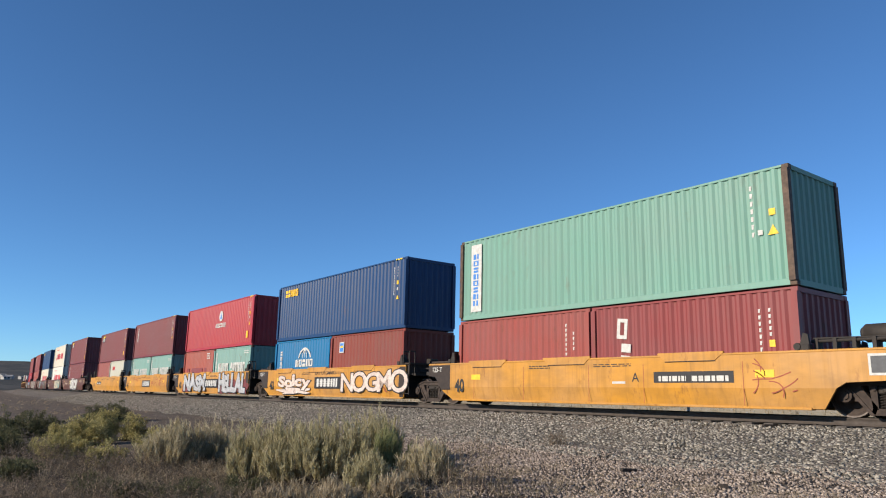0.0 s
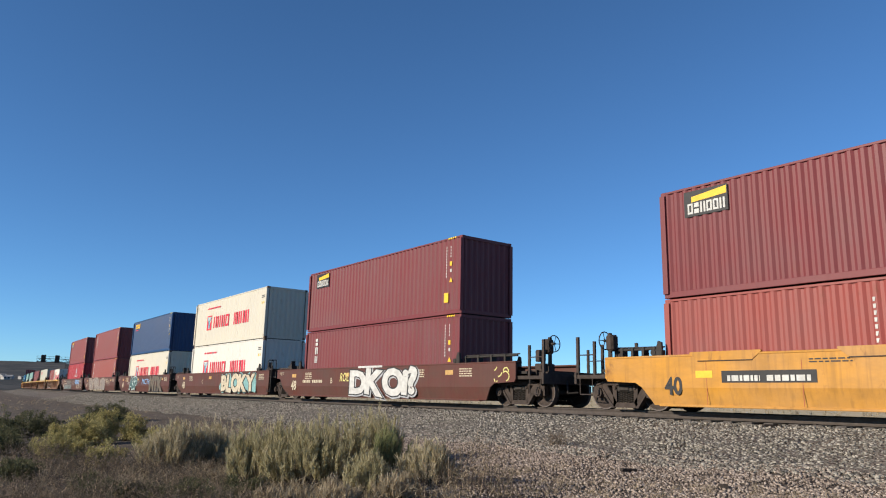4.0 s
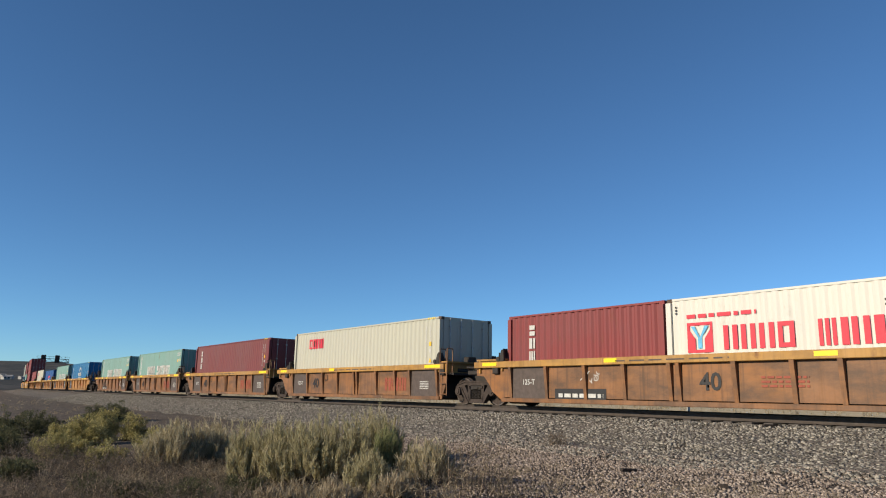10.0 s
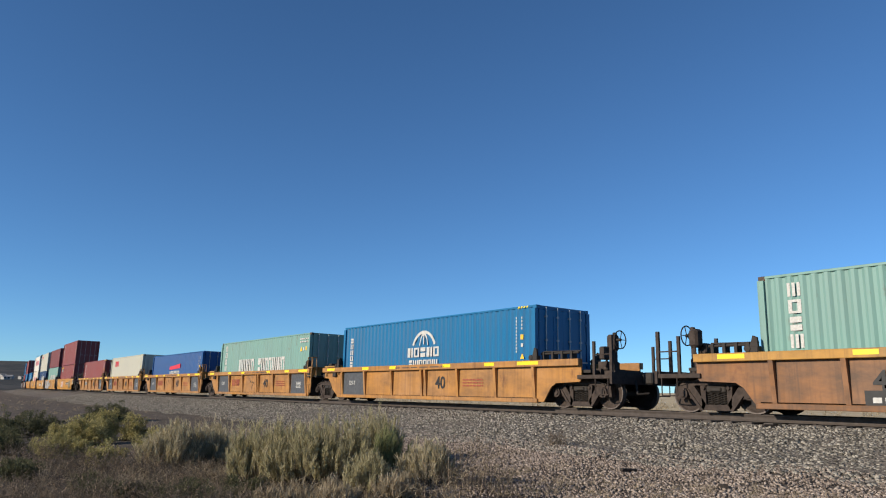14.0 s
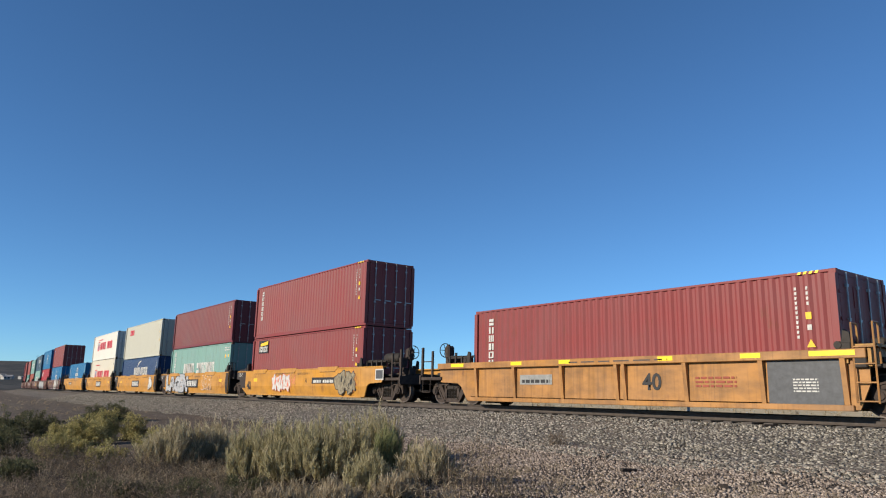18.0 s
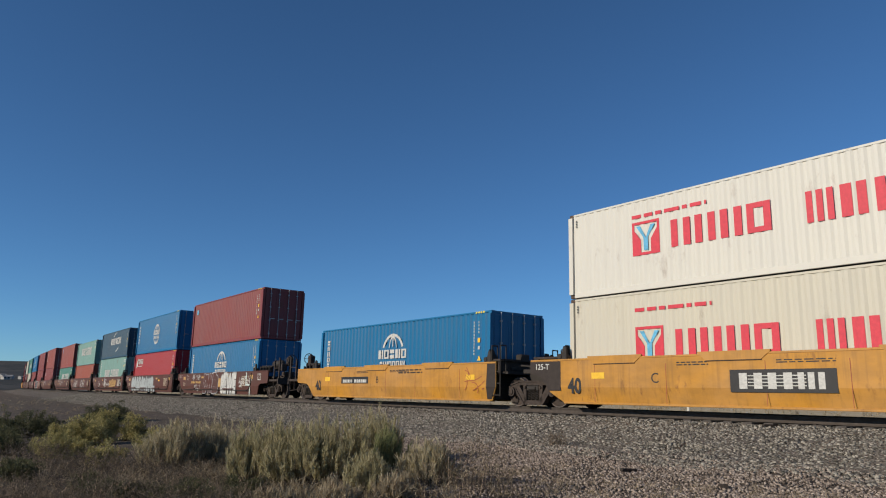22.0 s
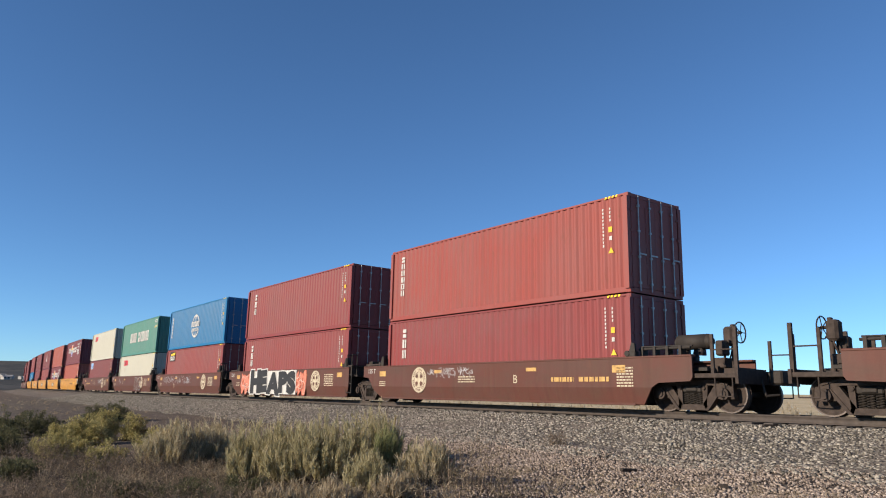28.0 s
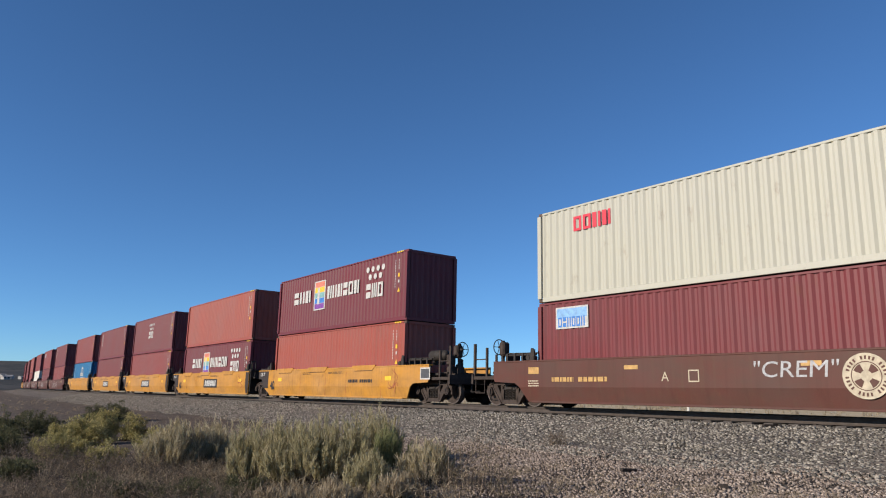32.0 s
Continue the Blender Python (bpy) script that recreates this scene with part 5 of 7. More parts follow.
        scrawl(w, -6.1, 0.20, 6.3, 0.55, 40, "aqua", 25, 0.026, y - 0.010), scrawl(w, -6.0, 0.22, 6.2, 0.98, 46, "ghost", 27, 0.022, y - 0.012), scrawl(w, -4.4, 0.76, 4.8, 0.45, 34, "teal", 29, 0.014, y - 0.014)
        scrawl(w, -1.6, 0.70, 1.6, 0.45, 22, "ghost", 26, 0.014, y - 0.010), scrawl(w, 0.6, 0.55, 1.5, 0.75, 34, "ghost", 28, 0.012), scrawl(w, 0.1, 0.72, 0.6, 0.45, 5, "gold", 30, 0.014)
        patch(w, -5.95, 0.70, 2.35, 0.32, OXIDE_RED, y=y - 0.018, name="number_panel"), patch(w, -2.95, 0.70, 0.36, 0.32, OXIDE_RED, y=y - 0.018, name="number_panel")
        word(w, 2.55, 0.78, 3.1, 0.44, "ncinozioo", "sky", y=y - 0.004)
        letters(w, "SUS", 3.70, 0.28, 0.50, "cream", y - 0.002, 0.0, "graffiti_scrawl", 2.0), letters(w, "KED", 6.45, 0.36, 0.34, "cream", y - 0.002, 0.0, "graffiti_scrawl", 1.0)
    elif i in (10, 14):
        patch(w, -3.9, 0.26, 1.95, 0.30, "black", y=yr - 0.008, name="number_panel"), small_print(w, -3.75, 0.31, 1.7, 0.22, 1, "white", y=yr - 0.012)
        scrawl(w, -2.9, 0.72, 0.8, 0.35, 8, "white", 27, 0.014, yr - 0.012)
        if i == 14:
            scrawl(w, 3.0, 0.5, 1.1, 0.5, 14, "white", 28, 0.02, yr - 0.012)
    elif i in (11, 12, 13):
        word(w, 2.6, 0.45, 1.6, 0.5, "nnm", "rust", y=yr - 0.010)
        scrawl(w, -2.9, 0.8, 0.7, 0.3, 4, "black", 29, 0.02, yr - 0.010)
    elif i in (16, 17, 18):
        word(w, -3.6, 0.62, 1.2, 0.36, "nnm", "rust", y=yr - 0.010)
        scrawl(w, -1.6, 0.4, 1.3, 0.65, 10 if i == 18 else 4, "black", 30 + i, 0.018, yr - 0.010)
    elif i == 19:
        patch(w, -3.7, 0.68, 1.4, 0.30, "grey", y=yr - 0.008, name="number_panel"), small_print(w, -3.6, 0.73, 1.2, 0.2, 1, "black", y=yr - 0.012)
    elif i == 20:
        number_bars(w, 1.87, y), letters(w, "A", 1.15, 0.75, 0.24, "black", y)
        spray(w, -2.60, 0.34, 2.1, 0.86, 4, "white", "coral", 33), scrawl(w, -0.5, 0.4, 0.6, 0.8, 10, "coral", 34, 0.012)
        spray(w, 4.2, 0.25, 1.7, 1.05, 2, "dull", "black", 35)
    elif i == 21:
        fat(w, "LAGEN", -5.95, 0.24, 1.02, "black", "silver", y, wd=4.9, seed=36, swell=0.085), scrawl(w, -5.8, 0.3, 4.6, 0.9, 20, "black", 35, 0.016, y - 0.02)
        name_plate(w, -1.27, y - 0.024), fat(w, "LOFI", 1.88, 0.40, 0.78, "pink", YELLOW, y, wd=1.8, seed=37, swell=0.05)
    elif i in (22, 23):
        name_plate(w, -0.85, y), letters(w, "D" if i == 22 else "C", -3.1, 0.72, 0.26, "black", y)
        if i == 22:
            spray(w, 4.6, 0.25, 0.95, 1.05, 1, "white", "black", 38)
    elif i == 24:
        number_bars(w, -3.6, y), letters(w, "B", -0.75, 0.75, 0.26, "black", y), small_print(w, 0.9, 1.1, 1.6, 0.2, 2, "black", y=y)
    elif i == 25:
        number_bars(w, -4.75, y, "gold", None), scrawl(w, -5.6, 0.95, 3.0, 0.40, 30, "white", 40, 0.014), scrawl(w, -3.9, 0.25, 1.1, 0.45, 14, "white", 41, 0.014)
        fat(w, "DWEB", -2.10, 0.24, 1.02, "silver", OXIDE_RED, y, wd=2.65, seed=42, swell=0.085), fat(w, "SEWE", 1.10, 0.22, 1.05, "grey", "white", y, wd=2.4, seed=43, swell=0.09)
        scrawl(w, 1.2, 0.3, 2.2, 0.9, 24, "silver", 44, 0.010, y - 0.02)
        scrawl(w, 4.0, 0.50, 0.8, 0.6, 16, "white", 45, 0.018), scrawl(w, 4.85, 0.62, 1.1, 0.55, 22, "white", 46, 0.018), patch(w, 0.62, 0.55, 0.40, 0.5, "gold", y=y)
        for dx, dz, a, b in ((5.05, 0.95, 0.10, 0.40), (5.05, 0.62, 0.10, 0.34), (5.05, 0.62, 0.70, 0.09), (5.66, 0.10, 0.10, 0.55)):
            patch(w, dx, dz, a, b, "mist", y=y - 0.004, name="graffiti_stroke")
        patch(w, 6.72, 0.92, 0.44, 0.34, "white", y=y - 0.002, name="end_plate"), patch(w, 6.76, 0.96, 0.16, 0.26, OXIDE_RED, y=y - 0.005, name="end_plate_face"), patch(w, 6.96, 0.96, 0.16, 0.26, OXIDE_RED, y=y - 0.005, name="end_plate_face")
    elif i == 26:
        word(w, -5.25, 0.18, 6.75, 1.14, "nciinnzoz", "charcoal", y=y - 0.001), spray(w, -5.28, 0.16, 6.9, 1.16, 9, "chalk", "grey", 45, y - 0.004, marks_ink="grey"), spray(w, 1.62, 0.14, 0.52, 0.44, 1, "chalk", "grey", 47)
        letters(w, "ZA...", 0.55, 0.22, 0.20, "black", y - 0.03, 0.03, "graffiti_scrawl", 1.2), scrawl(w, -1.9, 0.22, 0.9, 0.26, 8, "black", 46, 0.018, y - 0.03)
        patch(w, 2.9, 0.95, 0.4, 0.10, "yellow", y=y)
    elif i in (27, 29):
        if i == 27:
            word(w, 1.02, 0.72, 2.95, 0.40, "oncc", "gold", lean=0.35, y=y - 0.002)
            part("emblem_flag", shared(("emblem_flag", 27), wedge_mesh, 2.8, 0.16), INK["gold"], w, m=pose(1.0, y, 0.50))
            for tag, x, z, h in (("FACE", 4.70, 0.90, 0.26), ("FAC", 4.75, 0.56, 0.26), ("FACE", -0.45, 0.62, 0.24), ("FACE", 0.25, 0.62, 0.24)):
                letters(w, tag, x, z, h, "white", y - 0.002, 0.012, "graffiti_scrawl", 0.95, 0.2)
            letters(w, "D", -2.05, 0.66, 0.26, "cream", y), scrawl(w, -1.6, 0.40, 1.1, 0.95, 34, "white", 48, 0.016), scrawl(w, 5.4, 0.55, 0.7, 0.55, 18, "white", 49, 0.018), scrawl(w, -4.5, 0.45, 1.1, 0.62, 18, "white", 50, 0.014)
        else:
            number_bars(w, -4.30, y, "gold", None, 2.3), letters(w, "B", -0.83, 0.72, 0.26, "cream", y)
            for x, z, h in ((-3.90, 1.02, 0.26), (-2.50, 1.06, 0.34), (-1.98, 0.66, 0.34), (-0.67, 0.92, 0.28)):
                letters(w, "FACE", x, z, h, "white", y - 0.002, 0.012, "graffiti_scrawl", 1.1, 0.25)
    elif i == 28:
        scrawl(w, -4.9, 0.3, 3.2, 1.0, 44, "white", 51, 0.014), scrawl(w, -0.6, 0.3, 3.4, 1.0, 48, "white", 52, 0.014)
    elif i == 30:
        emblem(w, -3.55, y), number_bars(w, 3.13, y, "gold", None, 2.5), letters(w, "B", 1.60, 0.72, 0.26, "cream", y), scrawl(w, -3.1, 0.90, 2.7, 0.40, 40, "silver", 53, 0.010)
        small_print(w, -1.2, 0.75, 0.9, 0.25, 3, "cream", y=y)
    elif i == 31:
        spray(w, -5.6, 0.18, 1.5, 1.15, 3, "coral", "rust", 54, marks_ink="pink"), spray(w, 1.3, 0.18, 1.3, 1.15, 3, "coral", "rust", 55, marks_ink="pink")
        patch(w, -4.40, 0.20, 5.9, 1.18, "white", y=y - 0.012, name="graffiti_ground"), fat(w, "HEAPS", -4.20, 0.26, 1.04, "white", "black", y - 0.014, wd=5.6, seed=56, swell=0.085)
    elif i == 32:
        letters(w, "D", -2.9, 0.50, 0.22, "cream", y), scrawl(w, -5.5, 0.75, 6.4, 0.55, 80, "silver", 57, 0.010)
    elif i == 33:
        letters(w, "E", -3.1, 0.75, 0.26, "cream", y), fat(w, "KC", 1.35, 0.34, 0.86, "grey", OXIDE_RED, y, wd=1.95, seed=58, swell=0.05), scrawl(w, -4.6, 0.8, 0.9, 0.4, 10, "silver", 59, 0.010)
    elif i == 34:
        number_bars(w, -5.45, y, "gold", None, 2.4), letters(w, "A", -1.42, 0.76, 0.24, "cream", y), letters(w, '"CREM"', 1.05, 0.84, 0.36, "silver", y - 0.002, 0.0, "graffiti_scrawl", 1.15, 0.1)
        patch(w, -0.62, 0.74, 0.30, 0.30, "cream", y=y, name="end_plate"), patch(w, -0.59, 0.77, 0.24, 0.24, OXIDE_RED, y=y - 0.003, name="end_plate_face")
    elif i in (36, 37, 38, 46):
        name_plate(w, -0.85, y)
    elif i == 35:
        number_bars(w, 2.0, y, "black", None)
    elif i == 40 or i > 40:
        scrawl(w, -3.0, 0.3, 5.0, 0.9, 30, "white", 70 + i, 0.03)


def build_train():
    for i, (ur, kind, ends, lower, upper) in enumerate(UNITS):
        u = ur - LONG / 2
        w48, ribbed, col, words = WELLS[kind]
        A = 8.92 if w48 else 7.80
        EF, ER = END_TRUCKS[kind]
        front, rear = ("end" if "f" in ends else "mid"), ("end" if "r" in ends else "mid")
        w = well_unit(kind, w48, ribbed, col, front, rear, words + (", end unit" if ends else ", middle unit"))
        side_marks(w, i, kind)
        RUNNING.append((w, u, 0.0))
        if front == "end":
            wheels_at(u + EF, False, "rusty two-axle wheel truck under the wagon's end")
        if rear == "end":
            wheels_at(u - ER, False, "rusty two-axle wheel truck under the wagon's end")
        else:
            nxt = UNITS[i + 1][0] - LONG / 2 if i + 1 < len(UNITS) else u - 2 * A
            wheels_at((u + nxt) / 2, True, "rusty two-axle wheel truck shared by two wagons")
        if len(lower) == 2:
            top = load(lower[0], u - SHORT / 2 - 0.038, FLOOR, SHORT)
            load(lower[1], u + SHORT / 2 + 0.038, FLOOR, SHORT)
        else:
            top = load(lower[0], u, FLOOR, LONG)
        if upper:
            load(upper, u, FLOOR + top + 0.028, LONG)


build_train()


# ---- ground, ballast and track ----
def ground_z(x, y):
    """Height of the land: low by the camera, rising to the ballast, level bed, plain beyond."""
    l = y - track_y(x)
    if l < 0:
        prof = ((-400, 0.0), (-13.6, 0.0), (-6.2, 0.46), (-5.1, 0.55), (-1.95, 1.10), (0, 1.13))
    else:
        prof = ((0, 1.13), (1.95, 1.10), (4.2, 0.70), (9.0, 0.66), (30, 1.1), (60, 2.0), (110, 3.3), (400, 5.0), (3000, 12.0))
    z = prof[0][1] if l < prof[0][0] else prof[-1][1]
    for (a, za), (b, zb) in zip(prof, prof[1:]):
        if a <= l <= b:
            z = za + (zb - za) * (l - a) / (b - a)
            break
    bumpy = 0.12 if abs(l) > 5.2 else 0.02
    if l < -5.2:
        z += bumpy * noise.noise((x * 0.35, y * 0.35, 0.3)) + 0.03 * noise.noise((x * 1.6, y * 1.6, 4.0))
    else:
        z += 0.025 * noise.noise((x * 0.9, y * 0.9, 2.0))
    return z


def steps(*runs):
    out = []
    for a, b, d in runs:
        out += list(np.arange(a, b, d))
    return out


def soil():
    m, nt, b = shader("dry stony soil", 0.95, spec=0.15)
    p = coords(nt, (1, 1, 1), True)
    big = fuzz(nt, p, 0.35, 6.0, 0.6)
    mid = fuzz(nt, p, 2.6, 6.0, 0.65)
    fine = fuzz(nt, p, 28.0, 4.0, 0.7)
    v = nt.nodes.new("ShaderNodeTexVoronoi")
    v.inputs["Scale"].default_value = 17.0
    nt.links.new(p, v.inputs["Vector"])
    c = mix(nt, ramp(nt, big, 0.38, 0.62), (0.080, 0.067, 0.053, 1), (0.062, 0.052, 0.041, 1))
    c = mix(nt, ramp(nt, mid, 0.40, 0.62), c, (0.135, 0.107, 0.084, 1))
    c = mix(nt, ramp(nt, fine, 0.50, 0.66), c, (0.125, 0.096, 0.074, 1))
    stones = mix(nt, ramp(nt, v.outputs["Distance"], 0.20, 0.34), (0.26, 0.215, 0.18, 1), c)
    c = mix(nt, 0.55, c, stones)
    nt.links.new(c, b.inputs["Base Color"])
    nt.links.new(bump(nt, fine, 0.8, 0.03), b.inputs["Normal"])
    return m


def grid_mesh(name, xs, ys, fz):
    nx, ny = len(xs), len(ys)
    co = np.empty((nx * ny, 3))
    for i, x in enumerate(xs):
        for j, y in enumerate(ys):
            co[i * ny + j] = (x, y, fz(x, y))
    idx = np.arange(nx * ny).reshape(nx, ny)
    quads = np.stack([idx[:-1, :-1], idx[1:, :-1], idx[1:, 1:], idx[:-1, 1:]], -1).reshape(-1, 4)
    return raw_mesh(name, co, quads)


def raw_mesh(name, co, faces):
    """A mesh from arrays of places and of equal-sized faces."""
    me = bpy.data.meshes.new(name)
    n, k = faces.shape
    me.vertices.add(len(co))
    me.vertices.foreach_set("co", np.asarray(co, dtype=np.float32).ravel())
    me.loops.add(n * k)
    me.loops.foreach_set("vertex_index", np.asarray(faces, dtype=np.int32).ravel())
    me.polygons.add(n)
    me.polygons.foreach_set("loop_start", np.arange(0, n * k, k, dtype=np.int32))
    me.update(calc_edges=True)
    return me


gx = steps((-4200, -800, 200), (-800, -240, 20), (-240, -60, 3.0), (-60, 12, 0.5), (12, 60, 3.0), (60, 800, 40), (800, 4200, 200))
gy = steps((-2500, -100, 200), (-100, 0, 5), (0, 26, 0.4), (26, 60, 2.0), (60, 200, 8), (200, 4800, 150))
ground = new("ground", grid_mesh("ground", gx, gy, ground_z))
ground.data.materials.append(soil())
tagged(ground, "dry stony desert ground rising to the railway bed", "ground", kind="structure")


def stone_mat(name, light, dark):
    m, nt, b = shader(name, 0.9, spec=0.2)
    geo = nt.nodes.new("ShaderNodeNewGeometry")
    n = fuzz(nt, coords(nt, (1, 1, 1)), 30.0, 3.0)
    c = mix(nt, ramp(nt, geo.outputs["Random Per Island"], 0.0, 1.0), dark, light)
    c = mix(nt, ramp(nt, n, 0.5, 0.7), c, tuple(v * 0.7 for v in dark[:3]) + (1,))
    nt.links.new(c, b.inputs["Base Color"])
    return m


CUBE = np.array([(-1, -1, -1), (1, -1, -1), (1, 1, -1), (-1, 1, -1), (-1, -1, 1), (1, -1, 1), (1, 1, 1), (-1, 1, 1)], dtype=float)
CUBE_F = np.array([(0, 3, 2, 1), (4, 5, 6, 7), (0, 1, 5, 4), (1, 2, 6, 5), (2, 3, 7, 6), (3, 0, 4, 7)])


def stones(name, places, size_lo, size_hi, seed):
    """Broken stones, each a knocked-about block, in one mesh."""
    rs = np.random.RandomState(seed)
    n = len(places)
    v = CUBE[None] * rs.uniform(0.55, 1.0, (n, 8, 3))
    a, b = rs.uniform(0, 6.28, n), rs.uniform(-0.9, 0.9, n)
    ca, sa, cb, sb = np.cos(a), np.sin(a), np.cos(b), np.sin(b)
    z, o = np.zeros(n), np.ones(n)
    r1 = np.stack([np.stack([ca, -sa, z], -1), np.stack([sa, ca, z], -1), np.stack([z, z, o], -1)], 1)
    r2 = np.stack([np.stack([o, z, z], -1), np.stack([z, cb, -sb], -1), np.stack([z, sb, cb], -1)], 1)
    s = size_lo * (size_hi / size_lo) ** rs.uniform(0, 1, n)
    v = np.einsum("nij,njk,nvk->nvi", r1, r2, v) * (s * 0.5)[:, None, None] * np.array((1.0, 0.85, 0.75))
    v += np.asarray(places)[:, None, :]
    f = (CUBE_F[None] + 8 * np.arange(n)[:, None, None]).reshape(-1, 4)
    return raw_mesh(name, v.reshape(-1, 3), f)


def scatter(n, x0, x1, l0, l1, seed, near=1.0, lift=0.01):
    """Places on the ground beside the track, closer together near the camera's stretch."""
    rs = np.random.RandomState(seed)
    out = []
    for k, q in zip(rs.uniform(0, 1, n), rs.uniform(0, 1, n)):
        x = x1 - (x1 - x0) * k ** near
        y = track_y(x) + l0 + (l1 - l0) * q
        out.append((x, y, ground_z(x, y) + lift))
    return out


ballast = new("ballast", stones("ballast", scatter(90000, -85, 8, -6.0, -0.9, 11, 1.5), 0.032, 0.084, 12))
ballast.data.materials.append(stone_mat("grey ballast stone", (0.40, 0.362, 0.305, 1), (0.052, 0.047, 0.040, 1)))
tagged(ballast, "grey crushed stone ballast banked beside the rails", "ballast", kind="stuff")
pebbles = new("loose_stones", stones("loose_stones", scatter(74000, -24, 4, -11.0, -5.0, 13, 0.9), 0.014, 0.056, 14))
pebbles.data.materials.append(stone_mat("pinkish loose stone", (0.45, 0.372, 0.31, 1), (0.12, 0.092, 0.075, 1)))
tagged(pebbles, "pinkish loose stones on the dry ground", "stones", kind="stuff")

def bed_z(x, l):
    return ground_z(x, track_y(x) + l) + 0.012


bed_me = grid_mesh("ballast_bed", steps((-460, -60, 6), (-60, 20, 2), (20, 640, 40)), steps((-5.3, 5.31, 0.53)), bed_z)
for v in bed_me.vertices:
    v.co.y += track_y(v.co.x)
bed_m, nt, bsdf = shader("grey ballast bed", 0.95, spec=0.15)
vor = nt.nodes.new("ShaderNodeTexVoronoi")
vor.inputs["Scale"].default_value = 15.0
nt.links.new(coords(nt, (1, 1, 1), True), vor.inputs["Vector"])
tone_c = mix(nt, ramp(nt, vor.outputs["Distance"], 0.1, 0.6), (0.27, 0.245, 0.22, 1), (0.10, 0.088, 0.076, 1))
tone_c = mix(nt, ramp(nt, fuzz(nt, coords(nt, (1, 1, 1), True), 0.5, 5.0, 0.6), 0.4, 0.65), tone_c, (0.17, 0.145, 0.12, 1))
nt.links.new(tone_c, bsdf.inputs["Base Color"])
nt.links.new(bump(nt, vor.outputs["Distance"], 0.9, 0.05), bsdf.inputs["Normal"])
bed_me.materials.append(bed_m)
tagged(new("ballast_bed", bed_me), "grey stone ballast bed under the rails", "track bed", kind="structure")

TRACK = tagged(new("railway_track"), "brown rusted steel rails on dark wooden ties", "railway track", kind="structure")


def rail_run(name, off):
    prof = [(-0.070, 0.0), (-0.070, 0.012), (-0.012, 0.030), (-0.009, 0.125), (-0.036, 0.140), (-0.036, 0.165), (-0.026, 0.172), (0.026, 0.172), (0.036, 0.165), (0.036, 0.140), (0.009, 0.125), (0.012, 0.030), (0.070, 0.012), (0.070, 0.0)]
    xs = steps((-460, -16, 6.0)) + [-16.0, 20.0, 120.0, 640.0]
    co, k = [], len(prof)
    for x in xs:
        m = on_track(x, -0.172)
        co += [m @ Vector((0, off + a, b)) for a, b in prof]
    f = []
    for i in range(len(xs) - 1):
        for j in range(k):
            f.append((i * k + j, (i + 1) * k + j, (i + 1) * k + (j + 1) % k, i * k + (j + 1) % k))
    me = raw_mesh(name, np.array([tuple(c) for c in co]), np.array(f))
    me.materials.append(None)
    return me


RAIL_MAT = plain("brown rusted rail steel", (0.068, 0.054, 0.046, 1), 0.8, 0.0)
TIE_MAT = plain("dark weathered tie timber", (0.085, 0.072, 0.063, 1), 0.9)
part("rail", rail_run("rail", -0.755), RAIL_MAT, TRACK)
part("rail", rail_run("rail", 0.755), RAIL_MAT, TRACK)


# ---- scrub ----
def blades(name, roots, tips, widths, seed):
    """Thin leaves or stalks, each a slim quad that narrows to its tip."""
    rs = np.random.RandomState(seed)
    roots, tips = np.asarray(roots), np.asarray(tips)
    d = tips - roots
    side = np.cross(d, rs.normal(size=d.shape))
    side /= np.linalg.norm(side, axis=1)[:, None] + 1e-9
    w = np.asarray(widths)[:, None]
    v = np.stack([roots - side * w, roots + side * w, tips + side * w * 0.35, tips - side * w * 0.35], 1)
    n = len(roots)
    return raw_mesh(name, v.reshape(-1, 3), np.arange(4 * n).reshape(n, 4))


def leaf_mat(name, a, b_, c_):
    m, nt, b = shader(name, 0.8, spec=0.2)
    geo = nt.nodes.new("ShaderNodeNewGeometry")
    r = geo.outputs["Random Per Island"]
    c = mix(nt, ramp(nt, r, 0.0, 0.6), a, b_)
    c = mix(nt, ramp(nt, r, 0.8, 1.0), c, c_)
    nt.links.new(c, b.inputs["Base Color"])
    b.inputs["Subsurface Weight"].default_value = 0.0
    tr = nt.nodes.new("ShaderNodeBsdfTranslucent")
    nt.links.new(c, tr.inputs["Color"])
    ms = nt.nodes.new("ShaderNodeMixShader")
    ms.inputs[0].default_value = 0.38
    out = nt.nodes["Material Output"]
    nt.links.new(b.outputs[0], ms.inputs[1])
    nt.links.new(tr.outputs[0], ms.inputs[2])
    nt.links.new(ms.outputs[0], out.inputs["Surface"])
    return m


SAGE_LEAF = leaf_mat("grey-green sagebrush leaf", (0.28, 0.25, 0.13, 1), (0.44, 0.39, 0.23, 1), (0.60, 0.51, 0.35, 1))
PALE_SAGE = leaf_mat("pale grey-straw sagebrush leaf", (0.30, 0.262, 0.155, 1), (0.47, 0.405, 0.265, 1), (0.64, 0.54, 0.39, 1))
GREEN_LEAF = leaf_mat("fresh green sagebrush leaf", (0.14, 0.158, 0.07, 1), (0.26, 0.27, 0.125, 1), (0.38, 0.365, 0.19, 1))
RABBIT_LEAF = leaf_mat("yellow-green rabbitbrush leaf", (0.20, 0.184, 0.075, 1), (0.40, 0.352, 0.15, 1), (0.56, 0.48, 0.235, 1))
DARK_LEAF = leaf_mat("dull dark green leaf", (0.06, 0.066, 0.036, 1), (0.11, 0.112, 0.058, 1), (0.19, 0.17, 0.09, 1))
STRAW = leaf_mat("dry straw", (0.24, 0.195, 0.125, 1), (0.38, 0.31, 0.21, 1), (0.58, 0.48, 0.34, 1))
